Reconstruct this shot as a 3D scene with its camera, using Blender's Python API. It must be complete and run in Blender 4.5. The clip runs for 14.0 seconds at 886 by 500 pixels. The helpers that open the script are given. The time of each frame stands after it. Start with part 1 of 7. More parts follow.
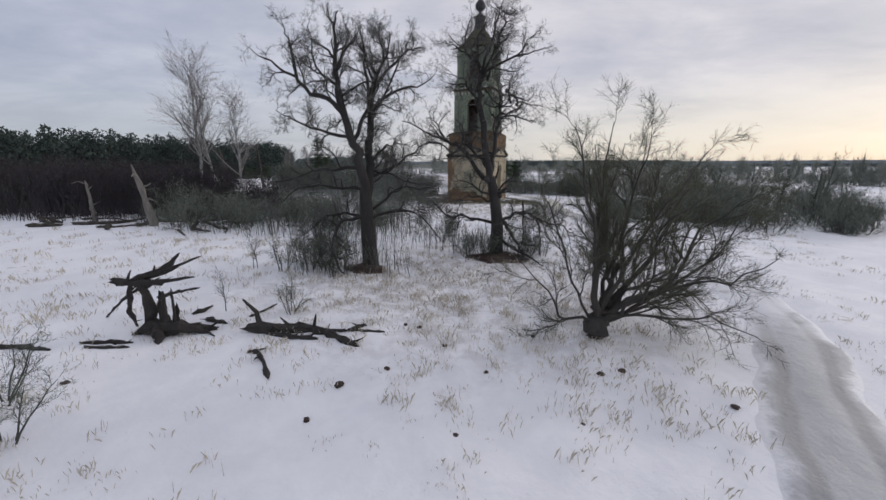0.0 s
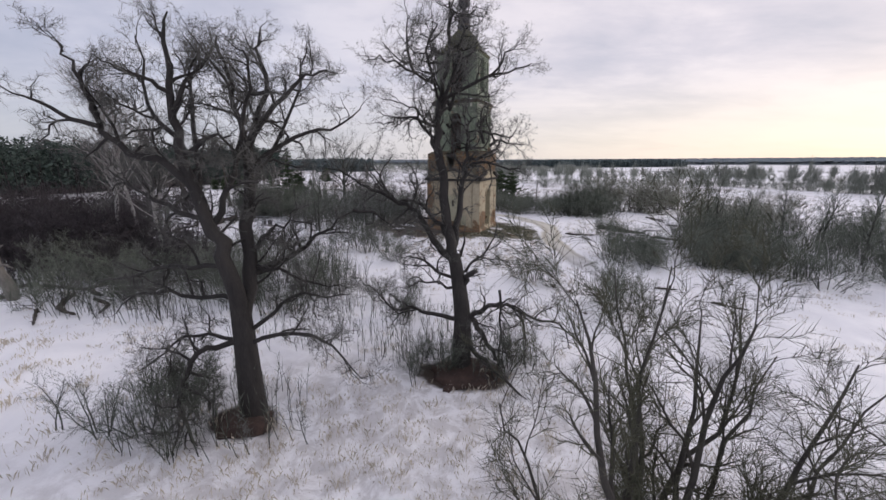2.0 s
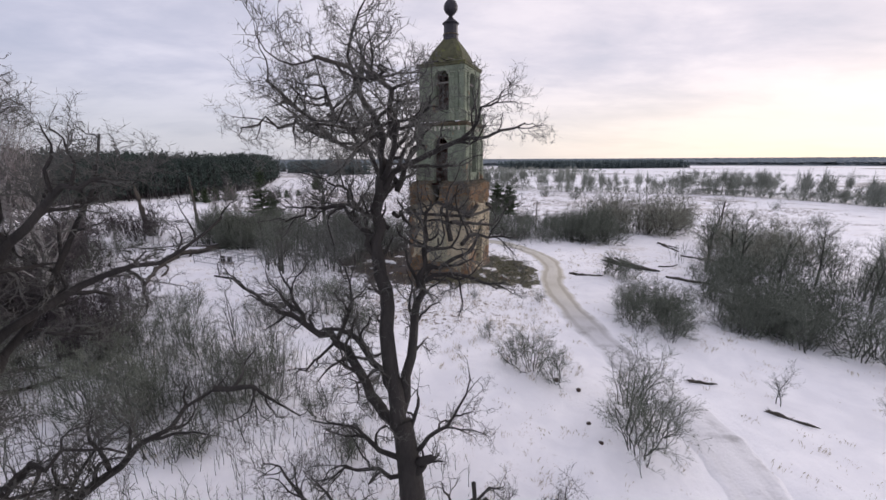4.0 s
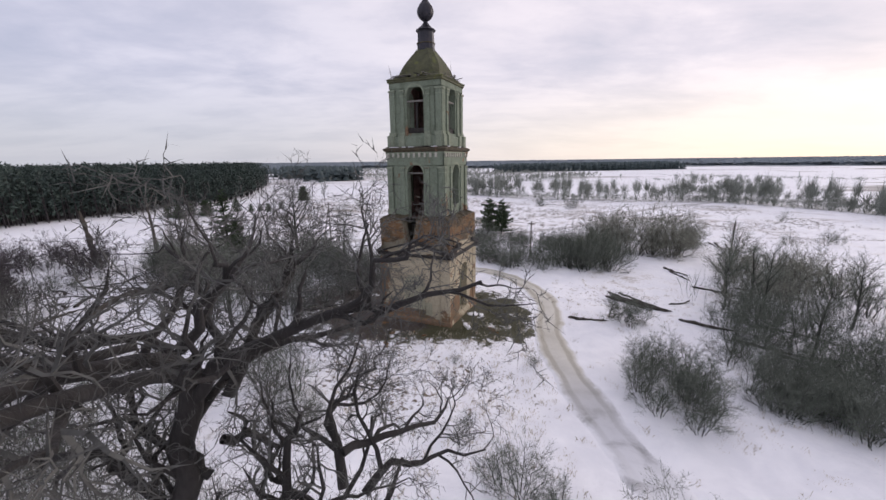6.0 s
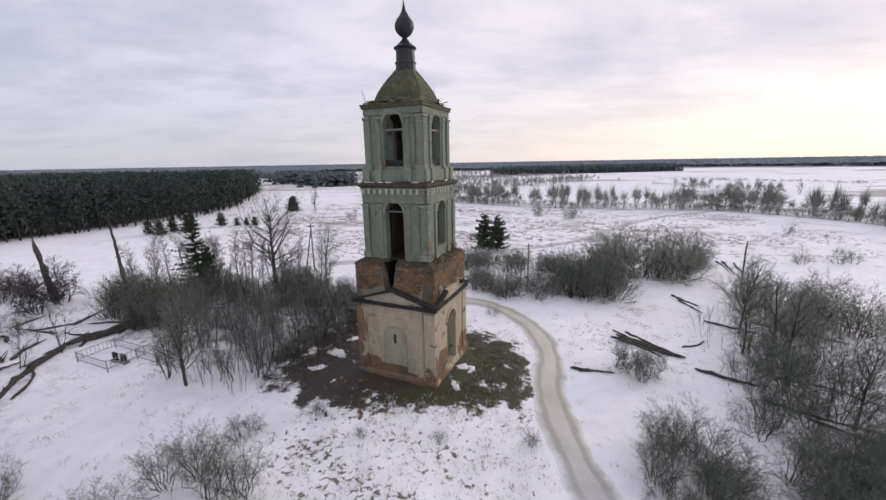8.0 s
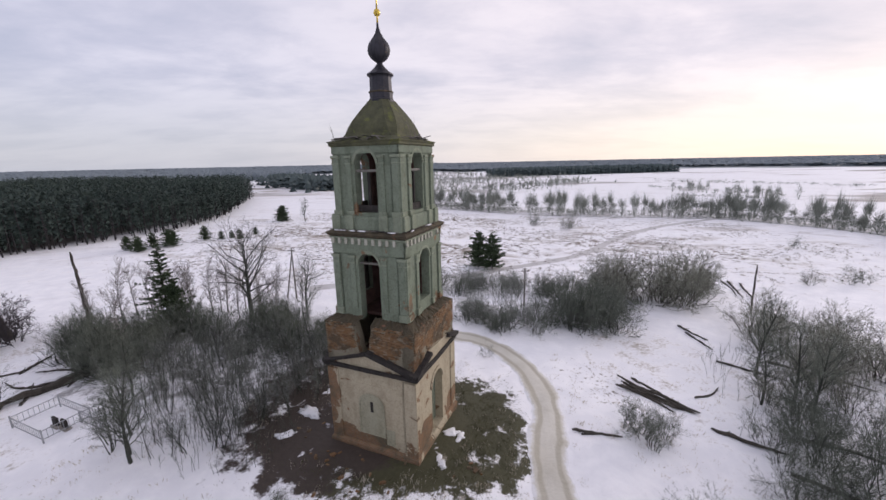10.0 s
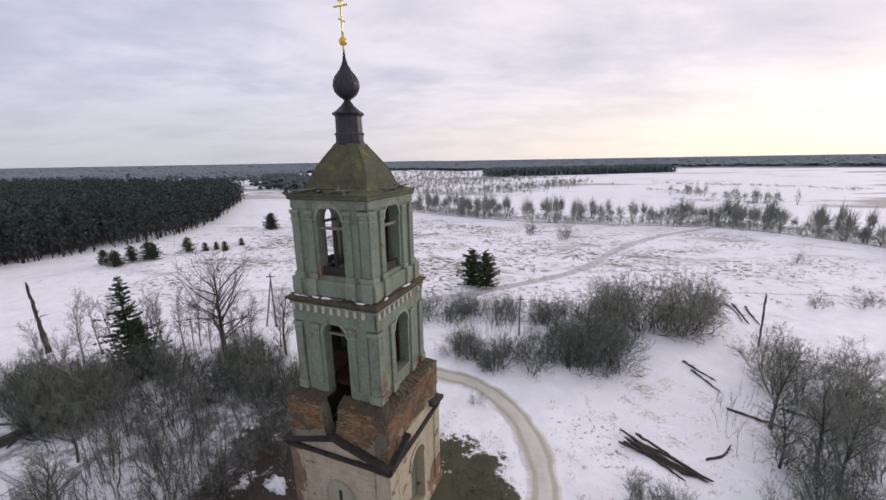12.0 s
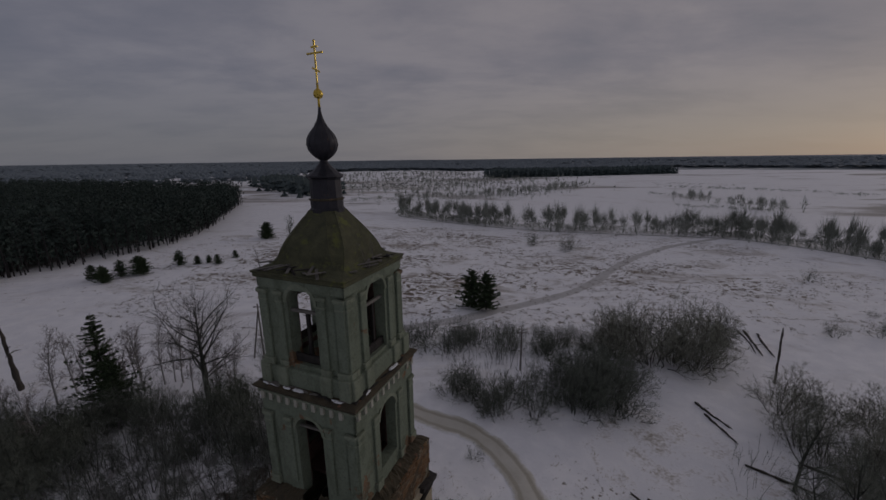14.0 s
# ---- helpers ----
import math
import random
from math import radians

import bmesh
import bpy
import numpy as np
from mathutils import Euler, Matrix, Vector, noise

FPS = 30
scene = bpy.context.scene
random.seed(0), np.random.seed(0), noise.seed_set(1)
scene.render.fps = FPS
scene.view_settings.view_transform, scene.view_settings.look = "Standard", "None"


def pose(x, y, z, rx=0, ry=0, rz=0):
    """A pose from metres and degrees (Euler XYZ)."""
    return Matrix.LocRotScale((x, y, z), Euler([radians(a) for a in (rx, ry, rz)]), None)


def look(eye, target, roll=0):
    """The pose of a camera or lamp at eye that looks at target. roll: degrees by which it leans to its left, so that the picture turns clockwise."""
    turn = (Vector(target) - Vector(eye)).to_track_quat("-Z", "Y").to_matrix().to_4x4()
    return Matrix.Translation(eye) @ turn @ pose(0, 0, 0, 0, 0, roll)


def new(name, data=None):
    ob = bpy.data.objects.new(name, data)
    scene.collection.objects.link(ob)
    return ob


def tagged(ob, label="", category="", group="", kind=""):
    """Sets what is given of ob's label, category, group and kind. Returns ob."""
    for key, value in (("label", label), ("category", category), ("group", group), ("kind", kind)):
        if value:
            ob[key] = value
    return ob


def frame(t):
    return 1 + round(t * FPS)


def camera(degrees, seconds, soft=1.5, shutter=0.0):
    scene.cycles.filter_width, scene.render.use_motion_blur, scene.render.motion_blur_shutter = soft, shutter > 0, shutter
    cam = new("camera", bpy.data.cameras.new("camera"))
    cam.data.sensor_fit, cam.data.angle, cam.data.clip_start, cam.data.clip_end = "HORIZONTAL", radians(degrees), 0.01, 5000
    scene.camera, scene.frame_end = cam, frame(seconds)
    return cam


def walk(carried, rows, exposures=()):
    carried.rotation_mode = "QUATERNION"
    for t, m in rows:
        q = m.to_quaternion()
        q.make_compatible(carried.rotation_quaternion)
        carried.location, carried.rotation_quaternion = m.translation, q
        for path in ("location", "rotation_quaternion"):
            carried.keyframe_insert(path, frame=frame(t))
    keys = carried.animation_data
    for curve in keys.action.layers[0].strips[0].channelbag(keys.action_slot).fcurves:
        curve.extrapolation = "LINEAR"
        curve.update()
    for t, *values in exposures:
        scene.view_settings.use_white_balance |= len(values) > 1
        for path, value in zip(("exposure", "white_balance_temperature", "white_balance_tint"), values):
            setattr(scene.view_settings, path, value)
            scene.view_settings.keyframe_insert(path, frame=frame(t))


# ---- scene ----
# ---------------------------------------------------------------- camera
cam = camera(99.0, 14.0, soft=1.5)
PATH = [
    (0.0, 0.000, 0.000, 5.500, 77.139, 0.183, 1.223),
    (0.5, 0.707, 2.054, 6.258, 77.070, 0.138, 1.352),
    (1.0, 1.335, 4.131, 6.960, 76.877, 0.171, 1.435),
    (1.5, 1.901, 6.208, 7.738, 76.832, 0.260, 1.335),
    (2.0, 2.384, 8.157, 8.446, 76.763, 0.342, 1.389),
    (2.5, 2.709, 9.980, 9.242, 76.799, 0.340, 1.473),
    (3.0, 3.077, 11.636, 9.964, 76.652, 0.312, 1.451),
    (3.5, 3.430, 13.284, 10.736, 76.542, 0.243, 1.510),
    (6.0, 5.278, 20.997, 13.661, 76.783, 0.729, 0.861),
    (6.5, 5.562, 22.176, 14.253, 76.689, 0.721, 0.959),
    (7.0, 5.771, 23.355, 14.804, 76.714, 0.809, 0.794),
    (7.5, 5.979, 24.481, 15.365, 76.853, 0.873, 0.557),
    (8.0, 6.211, 25.535, 15.960, 76.961, 0.984, 0.477),
    (10.5, 7.279, 30.687, 19.093, 76.872, 1.115, -0.149),
    (11.0, 7.504, 31.711, 19.741, 76.774, 1.056, -0.190),
    (11.5, 7.689, 32.646, 20.427, 76.682, 1.027, -0.323),
    (12.0, 7.966, 33.540, 21.133, 76.562, 0.956, -0.534),
    (12.5, 8.132, 34.368, 21.873, 76.528, 0.897, -0.517),
    (13.0, 8.266, 35.226, 22.622, 76.480, 0.857, -0.441),
    (13.5, 8.387, 36.085, 23.326, 76.388, 0.840, -0.404),
    (14.0, 8.404, 36.859, 24.008, 76.353, 0.741, -0.385),
]
EXPOSURES = [(0.0, -0.36, 6230, 12), (1.0, -0.34, 6280, 14), (2.0, -0.12, 6380, 17), (3.0, -0.02, 6390, 19), (6.0, -0.02, 6390, 19), (11.9, -0.02, 6390, 19), (12.5, -0.42, 6390, 19), (13.0, -1.0, 6390, 19), (13.5, -1.62, 6390, 19), (14.0, -2.15, 6390, 19)]
walk(cam, [(t, pose(x, y, z, rx, ry, rz)) for t, x, y, z, rx, ry, rz in PATH], EXPOSURES)

# ---------------------------------------------------------------- sky and sun
SUN_AZ, SUN_EL = radians(62), radians(14)          # azimuth clockwise from +y
SUN_DIR = Vector((math.sin(SUN_AZ) * math.cos(SUN_EL), math.cos(SUN_AZ) * math.cos(SUN_EL), math.sin(SUN_EL)))


class Nodes:
    """Short way to write a node tree."""

    def __init__(self, tree):
        self.t = tree
        tree.nodes.clear()

    def add(self, kind, **props):
        n = self.t.nodes.new(kind)
        for k, v in props.items():
            if k == "inputs":
                for key, val in v.items():
                    if isinstance(val, bpy.types.NodeSocket):
                        self.t.links.new(val, n.inputs[key])
                    else:
                        n.inputs[key].default_value = val
            elif k == "operation":
                n.operation = v
            elif k == "blend_type":
                n.blend_type = v
            elif k == "data_type":
                n.data_type = v
            elif k == "noise_dimensions":
                n.noise_dimensions = v
            elif k == "feature":
                n.feature = v
            elif k == "wave_type":
                n.wave_type = v
            elif k == "bands_direction":
                n.bands_direction = v
            elif k == "sky_type":
                n.sky_type = v
            elif k == "clamp":
                n.use_clamp = v
        return n

    def math(self, op, a, b=0.0, c=0.0, clamp=False):
        return self.add("ShaderNodeMath", operation=op, clamp=clamp, inputs={0: a, 1: b, 2: c}).outputs[0]

    def vmath(self, op, a, b=(0, 0, 0)):
        n = self.add("ShaderNodeVectorMath", operation=op, inputs={0: a, 1: b})
        return n.outputs["Value"] if op in ("LENGTH", "DOT_PRODUCT", "DISTANCE") else n.outputs[0]

    def mix(self, fac, a, b, mode="MIX"):
        n = self.add("ShaderNodeMix", data_type="RGBA", blend_type=mode, inputs={0: fac, 6: a, 7: b})
        return n.outputs[2]

    def noise(self, vec, scale, detail=4.0, rough=0.55, dist=0.0):
        return self.add("ShaderNodeTexNoise", inputs={"Vector": vec, "Scale": scale, "Detail": detail, "Roughness": rough, "Distortion": dist}).outputs[0]

    def ramp(self, fac, stops):
        n = self.add("ShaderNodeValToRGB", inputs={0: fac})
        e = n.color_ramp.elements
        while len(e) < len(stops):
            e.new(0.5)
        for el, (p, c) in zip(e, stops):
            el.position = p
            el.color = (*c, 1) if len(c) == 3 else c
        return n.outputs[0]

    def step(self, v, lo, hi):
        n = self.add("ShaderNodeMapRange", inputs={0: v, 1: lo, 2: hi, 3: 0.0, 4: 1.0})
        n.interpolation_type = "SMOOTHSTEP"
        return n.outputs[0]


world = bpy.data.worlds.new("sky")
scene.world = world
world.use_nodes = True
w = Nodes(world.node_tree)
gen = w.add("ShaderNodeTexCoord").outputs["Generated"]
sep = w.add("ShaderNodeSeparateXYZ", inputs={0: gen})
up = w.math("MAXIMUM", sep.outputs[2], 0.0)
nishita = w.add("ShaderNodeTexSky", sky_type="NISHITA")
nishita.sun_disc = False
nishita.sun_elevation, nishita.sun_rotation = SUN_EL, SUN_AZ
nishita.altitude = 100
# cloud deck seen from below: the direction meets a level sheet
deck = w.math("ADD", up, 0.17)
flat = w.add("ShaderNodeCombineXYZ", inputs={0: w.math("DIVIDE", sep.outputs[0], deck), 1: w.math("DIVIDE", sep.outputs[1], deck), 2: 0.0}).outputs[0]
flat2 = w.vmath("MULTIPLY", flat, (0.75, 1.15, 1.0))
big = w.noise(flat2, 0.75, 6.0, 0.55, 0.4)
fine = w.noise(flat2, 2.6, 5.0, 0.6, 0.3)
cover = w.math("ADD", w.math("MULTIPLY", big, 0.7), w.math("MULTIPLY", fine, 0.3))
cloud = w.ramp(cover, [(0.33, (0.58, 0.61, 0.69)), (0.45, (0.74, 0.74, 0.80)), (0.54, (0.90, 0.88, 0.91)), (0.66, (1.0, 0.97, 0.98))])
toward = w.vmath("DOT_PRODUCT", gen, tuple(SUN_DIR))
side = w.step(toward, -0.2, 1.0)
cloud = w.mix(1.0, cloud, w.ramp(side, [(0.0, (0.84, 0.88, 0.94)), (1.0, (1.10, 1.06, 1.02))]), "MULTIPLY")
low = w.math("SUBTRACT", 1.0, w.step(up, 0.0, 0.22))
hazecol = w.ramp(side, [(0.0, (0.56, 0.60, 0.63)), (0.45, (0.76, 0.75, 0.73)), (1.0, (1.10, 1.0, 0.80))])
sky = w.mix(w.math("MULTIPLY", low, 0.72), cloud, hazecol)
sky = w.mix(0.015, sky, nishita.outputs[0])
bg = w.add("ShaderNodeBackground", inputs={"Color": sky, "Strength": 0.92})
w.add("ShaderNodeOutputWorld", inputs={"Surface": bg.outputs[0]})

sun = new("sun", bpy.data.lights.new("sun", "SUN"))
sun.data.energy, sun.data.angle, sun.data.color = 1.1, radians(14), (1.0, 0.93, 0.82)
sun.matrix_world = look(SUN_DIR * 100, (0, 0, 0))

# ---------------------------------------------------------------- the lie of the land
def land(x, y):
    """Height of the ground at x, y (numbers or arrays)."""
    z = -1.3 * np.tanh((x - 4) / 30) - 0.5 * np.exp(-((y - 5) / 14) ** 2)
    far = np.clip((np.hypot(x - 5, y - 50) - 150) / 400, 0, 1)
    rise = 0.5 * np.exp(-((x - 8) / 24) ** 2 - ((y - 62) / 34) ** 2) + 0.5 * np.exp(-((x - 5) ** 2 + (y - 51) ** 2) / 34)
    out = np.clip((np.hypot(x - 5, y - 50) - 900) / 900, 0, 1)
    return z + far * (-0.8) + rise + 6 * out * out * (3 - 2 * out)


def rough(x, y):
    """Small swells and hummocks of the snow."""
    near = np.exp(-(np.hypot(x - 5, y - 40) / 110) ** 2)
    a = 0.10 * np.sin(0.55 * x + 0.8 * np.sin(0.31 * y)) * np.sin(0.47 * y + 0.9 * np.sin(0.23 * x))
    b = 0.045 * np.sin(1.7 * x + 1.3 * np.sin(0.9 * y)) * np.sin(1.5 * y + 1.1 * np.sin(1.1 * x))
    c = 0.03 * np.sin(3.9 * x + 2.0 * np.sin(1.9 * y + 1)) * np.sin(3.3 * y + 2.0 * np.sin(2.1 * x))
    return (a + b + c) * near


ROAD = [(4.6, 1.0), (7.4, 5.6), (9.7, 9.1), (11.9, 12.2), (13.5, 15.4), (14.1, 20.0), (14.5, 24.3), (15.0, 28.6), (14.4, 34.0), (13.5, 39.2), (13.0, 44.5), (13.4, 50.1), (14.7, 55.1), (14.2, 61.0), (11.6, 65.3), (7.3, 67.8), (1.0, 70.5)]
TRACK = [(-14.0, 82.0), (6.2, 88.4), (19.7, 96.2), (31.8, 103.5), (40.3, 111.2), (50.6, 123.1), (66.0, 136.4), (82.0, 145.5), (110.0, 158.0)]


def smooth_line(points, step):
    """A smooth line through the points, about step apart."""
    p = np.array(points, float)
    p = np.vstack([2 * p[0] - p[1], p, 2 * p[-1] - p[-2]])
    out = []
    for a, b, c, d in zip(p[:-3], p[1:-2], p[2:-1], p[3:]):
        n = max(2, int(np.linalg.norm(c - b) / step))
        for t in np.arange(n) / n:
            out.append(0.5 * (2 * b + (c - a) * t + (2 * a - 5 * b + 4 * c - d) * t * t + (3 * b - a - 3 * c + d) * t ** 3))
    out.append(p[-2])
    return np.array(out)


ROAD_LINE, TRACK_LINE = smooth_line(ROAD, 0.6), smooth_line(TRACK, 2.0)


def gap_to(line, x, y):
    """Distance from the points x, y to a line."""
    best = np.full(np.shape(x), 1e9)
    for px, py in line:
        best = np.minimum(best, (x - px) ** 2 + (y - py) ** 2)
    return np.sqrt(best)


def ground(x, y):
    return float(land(x, y) + rough(x, y))


# ---------------------------------------------------------------- materials
def material(name, rough_=0.8, metal=0.0):
    m = bpy.data.materials.new(name)
    m.use_nodes = True
    n = Nodes(m.node_tree)
    b = n.add("ShaderNodeBsdfPrincipled", inputs={"Roughness": rough_, "Metallic": metal})
    n.add("ShaderNodeOutputMaterial", inputs={"Surface": b.outputs[0]})
    return m, n, b


def put(n, b, socket, value):
    if isinstance(value, bpy.types.NodeSocket):
        n.t.links.new(value, b.inputs[socket])
    else:
        b.inputs[socket].default_value = value


def bump(n, b, height, strength, distance):
    k = n.add("ShaderNodeBump", inputs={"Height": height, "Strength": strength, "Distance": distance})
    n.t.links.new(k.outputs[0], b.inputs["Normal"])


def mottled(name, dark, light, scale, rough_=0.85, metal=0.0, relief=0.3, depth=0.01, spots=None, stretch=(1, 1, 1)):
    """Two colours mixed at two scales, with relief; spots: a third colour in patches."""
    m, n, b = material(name, rough_, metal)
    co = n.vmath("MULTIPLY", n.add("ShaderNodeTexCoord").outputs["Object"], stretch)
    rnd = n.add("ShaderNodeObjectInfo").outputs["Random"]
    co = n.vmath("ADD", co, n.add("ShaderNodeCombineXYZ", inputs={0: n.math("MULTIPLY", rnd, 37.0), 1: 0.0, 2: n.math("MULTIPLY", rnd, 11.0)}).outputs[0])
    a = n.noise(co, scale, 5, 0.6)
    f = n.noise(co, scale * 7, 4, 0.6)
    fac = n.math("ADD", n.math("MULTIPLY", a, 0.65), n.math("MULTIPLY", f, 0.35))
    col = n.ramp(fac, [(0.32, dark), (0.68, light)])
    if spots:
        colour, lo, hi, sc = spots
        col = n.mix(n.step(n.noise(co, sc, 4, 0.6), lo, hi), col, (*colour, 1))
    put(n, b, "Base Color", col)
    bump(n, b, f, relief, depth)
    return m


BARK_OAK = mottled("oak_bark", (0.012, 0.011, 0.011), (0.044, 0.039, 0.036), 3.0, relief=0.8, depth=0.03, stretch=(1, 1, 0.25))
TWIG_OAK = mottled("oak_twig", (0.055, 0.055, 0.052), (0.135, 0.134, 0.122), 2.0)
BARK_WILLOW = mottled("willow_bark", (0.024, 0.021, 0.020), (0.075, 0.068, 0.058), 3.0, relief=0.6, depth=0.02, stretch=(1, 1, 0.3))
TWIG_WILLOW = mottled("willow_twig", (0.048, 0.050, 0.032), (0.108, 0.110, 0.072), 1.0)
TWIG_OSIER = mottled("osier_twig", (0.170, 0.175, 0.140), (0.340, 0.345, 0.285), 1.0)
BARK_SHRUB = mottled("shrub_bark", (0.026, 0.029, 0.024), (0.072, 0.078, 0.062), 1.0)
TWIG_SHRUB = mottled("shrub_twig", (0.086, 0.098, 0.078), (0.205, 0.228, 0.186), 0.7)
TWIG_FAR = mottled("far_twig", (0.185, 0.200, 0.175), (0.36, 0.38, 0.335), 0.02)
BARK_ALDER = mottled("alder_bark", (0.020, 0.017, 0.019), (0.055, 0.047, 0.050), 1.0)
TWIG_ALDER = mottled("alder_twig", (0.022, 0.018, 0.021), (0.062, 0.052, 0.057), 0.7)
BARK_BIRCH = mottled("birch_bark", (0.22, 0.21, 0.20), (0.48, 0.47, 0.45), 1.5, spots=((0.04, 0.04, 0.04), 0.56, 0.62, 5.0), stretch=(1, 1, 2.5))
TWIG_BIRCH = mottled("birch_twig", (0.12, 0.105, 0.10), (0.25, 0.225, 0.215), 1.0)
DEADWOOD = mottled("dead_wood", (0.02, 0.017, 0.014), (0.085, 0.072, 0.058), 3.0, relief=0.9, depth=0.03, stretch=(1, 1, 0.3))
GREYWOOD = mottled("weathered_wood", (0.10, 0.092, 0.082), (0.23, 0.215, 0.19), 3.0, relief=0.6, depth=0.01, stretch=(3, 3, 0.5))
CHARRED = mottled("charred_wood", (0.010, 0.009, 0.009), (0.045, 0.038, 0.033), 4.0, relief=0.9, depth=0.02, stretch=(1, 1, 0.4))
NEEDLES = mottled("needles", (0.034, 0.058, 0.028), (0.088, 0.125, 0.062), 0.8)
TURF = mottled("turf_blades", (0.036, 0.038, 0.016), (0.125, 0.120, 0.054), 0.8)
FOREST = mottled("forest_needles", (0.022, 0.038, 0.034), (0.054, 0.078, 0.064), 0.05)
# distance haze is put into this colour: paler and bluer than the trees
HAZED_FARWOOD = mottled("far_wood_haze", (0.118, 0.148, 0.170), (0.180, 0.212, 0.236), 0.01)
# conifer green lifted towards blue-grey, a thinner haze in the colour
HAZED_MIDWOOD = mottled("mid_wood_haze", (0.046, 0.068, 0.070), (0.085, 0.112, 0.112), 0.02)
STUBBLE = mottled("stubble", (0.075, 0.060, 0.042), (0.25, 0.20, 0.14), 0.3)
TWIG_GREY = mottled("grey_twig", (0.135, 0.145, 0.135), (0.29, 0.305, 0.285), 0.7)
DRYGRASS = mottled("dry_grass", (0.38, 0.335, 0.265), (0.62, 0.565, 0.47), 0.6)
GOLD = mottled("gilding", (0.55, 0.38, 0.06), (0.80, 0.58, 0.12), 3.0, rough_=0.38, metal=0.85, relief=0.1)
RIVER_MAT = mottled("river_ice", (0.20, 0.20, 0.185), (0.46, 0.46, 0.45), 0.3, rough_=0.5)
SOIL = mottled("litter", (0.025, 0.016, 0.013), (0.085, 0.052, 0.042), 2.0, relief=0.9, depth=0.05)
SNOW = mottled("snow", (0.76, 0.77, 0.80), (0.88, 0.88, 0.90), 1.0, relief=0.4, depth=0.03)


def snow_ground():
    m, n, b = material("snowy_ground", 0.75)
    co = n.add("ShaderNodeTexCoord").outputs["Object"]
    flatco = n.vmath("MULTIPLY", co, (1, 1, 0))
    n1, n2, n3 = n.noise(flatco, 0.05, 5, 0.6, 0.5), n.noise(flatco, 0.45, 5, 0.65, 0.3), n.noise(flatco, 3.2, 5, 0.7)
    snow = n.mix(n.step(n2, 0.35, 0.7), (0.85, 0.85, 0.88, 1), (0.95, 0.945, 0.962, 1))
    # dry grass showing through
    thin = n.math("ADD", n.math("ADD", n.math("MULTIPLY", n1, 0.42), n.math("MULTIPLY", n2, 0.30)), n.math("MULTIPLY", n3, 0.28))
    straw = n.mix(n3, (0.16, 0.125, 0.085, 1), (0.36, 0.30, 0.22, 1))
    base = n.mix(n.math("MULTIPLY", n.step(thin, 0.545, 0.66), 0.85), snow, straw)

    def patch(x, y, rx, ry, soft, wob):
        d = n.vmath("LENGTH", n.vmath("MULTIPLY", n.vmath("SUBTRACT", flatco, (x, y, 0)), (1 / rx, 1 / ry, 0)))
        d = n.math("ADD", d, n.math("MULTIPLY", n.math("SUBTRACT", n.noise(flatco, 0.5, 6, 0.7), 0.5), wob))
        return n.math("SUBTRACT", 1.0, n.step(d, 1.0 - soft, 1.0 + soft))

    # clods and stubble poking through before the tower and out in the field
    away = n.step(n.vmath("LENGTH", n.vmath("SUBTRACT", flatco, (5, 45, 0))), 30.0, 45.0)
    specks = n.mix(away, n.noise(flatco, 2.6, 6, 0.72, 0.4), n.noise(n.vmath("MULTIPLY", flatco, (0.75, 1.0, 0)), 0.9, 6, 0.75, 0.8))
    zone = n.math("MAXIMUM", patch(4.5, 43.5, 9.5, 5.5, 0.45, 1.4), n.math("MULTIPLY", patch(12.0, 128.0, 84.0, 46.0, 0.4, 1.4), 1.0))
    zone = n.math("MAXIMUM", zone, n.math("MULTIPLY", patch(19.0, 59.0, 5.0, 5.0, 0.5, 1.6), 0.7))
    zone = n.math("MAXIMUM", zone, n.math("MULTIPLY", patch(-2.0, 14.0, 16.0, 7.0, 0.5, 1.6), 0.40))
    # mottled grey veil over the snow round the oaks
    veil = n.math("MULTIPLY", patch(0.5, 17.0, 9.0, 6.5, 0.5, 1.2), n.step(n.noise(flatco, 1.1, 6, 0.75, 0.5), 0.40, 0.60))
    base = n.mix(n.math("MULTIPLY", veil, 0.55), base, n.mix(n3, (0.24, 0.22, 0.21, 1), (0.56, 0.53, 0.52, 1)))
    zone = n.math("MULTIPLY", zone, n.math("ADD", 0.45, n.math("MULTIPLY", n.step(n.noise(n.vmath("MULTIPLY", flatco, (0.6, 1.0, 0)), 0.075, 5, 0.65, 0.6), 0.40, 0.62), 0.6)))
    cut = n.math("SUBTRACT", specks, n.math("SUBTRACT", 0.72, n.math("MULTIPLY", zone, 0.225)))
    base = n.mix(n.step(cut, 0.0, 0.045), base, n.mix(n3, (0.06, 0.05, 0.038, 1), (0.26, 0.205, 0.145, 1)))
    meadow = n.math("MULTIPLY", patch(14.0, 135.0, 90.0, 50.0, 0.5, 1.2), n.step(n.noise(n.vmath("MULTIPLY", flatco, (0.5, 1.0, 0)), 0.11, 7, 0.72, 0.8), 0.50, 0.66))
    meadow = n.math("MAXIMUM", meadow, n.math("MULTIPLY", patch(-110.0, 360.0, 120.0, 110.0, 0.4, 1.4), n.step(n.noise(n.vmath("MULTIPLY", flatco, (0.4, 1.0, 0)), 0.06, 6, 0.7, 0.6), 0.44, 0.58)))
    base = n.mix(n.math("MULTIPLY", meadow, 0.68), base, straw)
    # bare turf beside the tower
    turf = n.math("MAXIMUM", patch(8.6, 52.6, 4.0, 6.0, 0.08, 2.4), patch(4.0, 48.9, 5.6, 2.2, 0.10, 2.8))
    turf = n.math("MULTIPLY", turf, n.math("SUBTRACT", 1.0, n.math("MULTIPLY", n.step(n2, 0.60, 0.66), 0.9)))
    turfcol = n.mix(n3, (0.024, 0.025, 0.011, 1), (0.090, 0.085, 0.040, 1))
    base = n.mix(turf, base, turfcol)
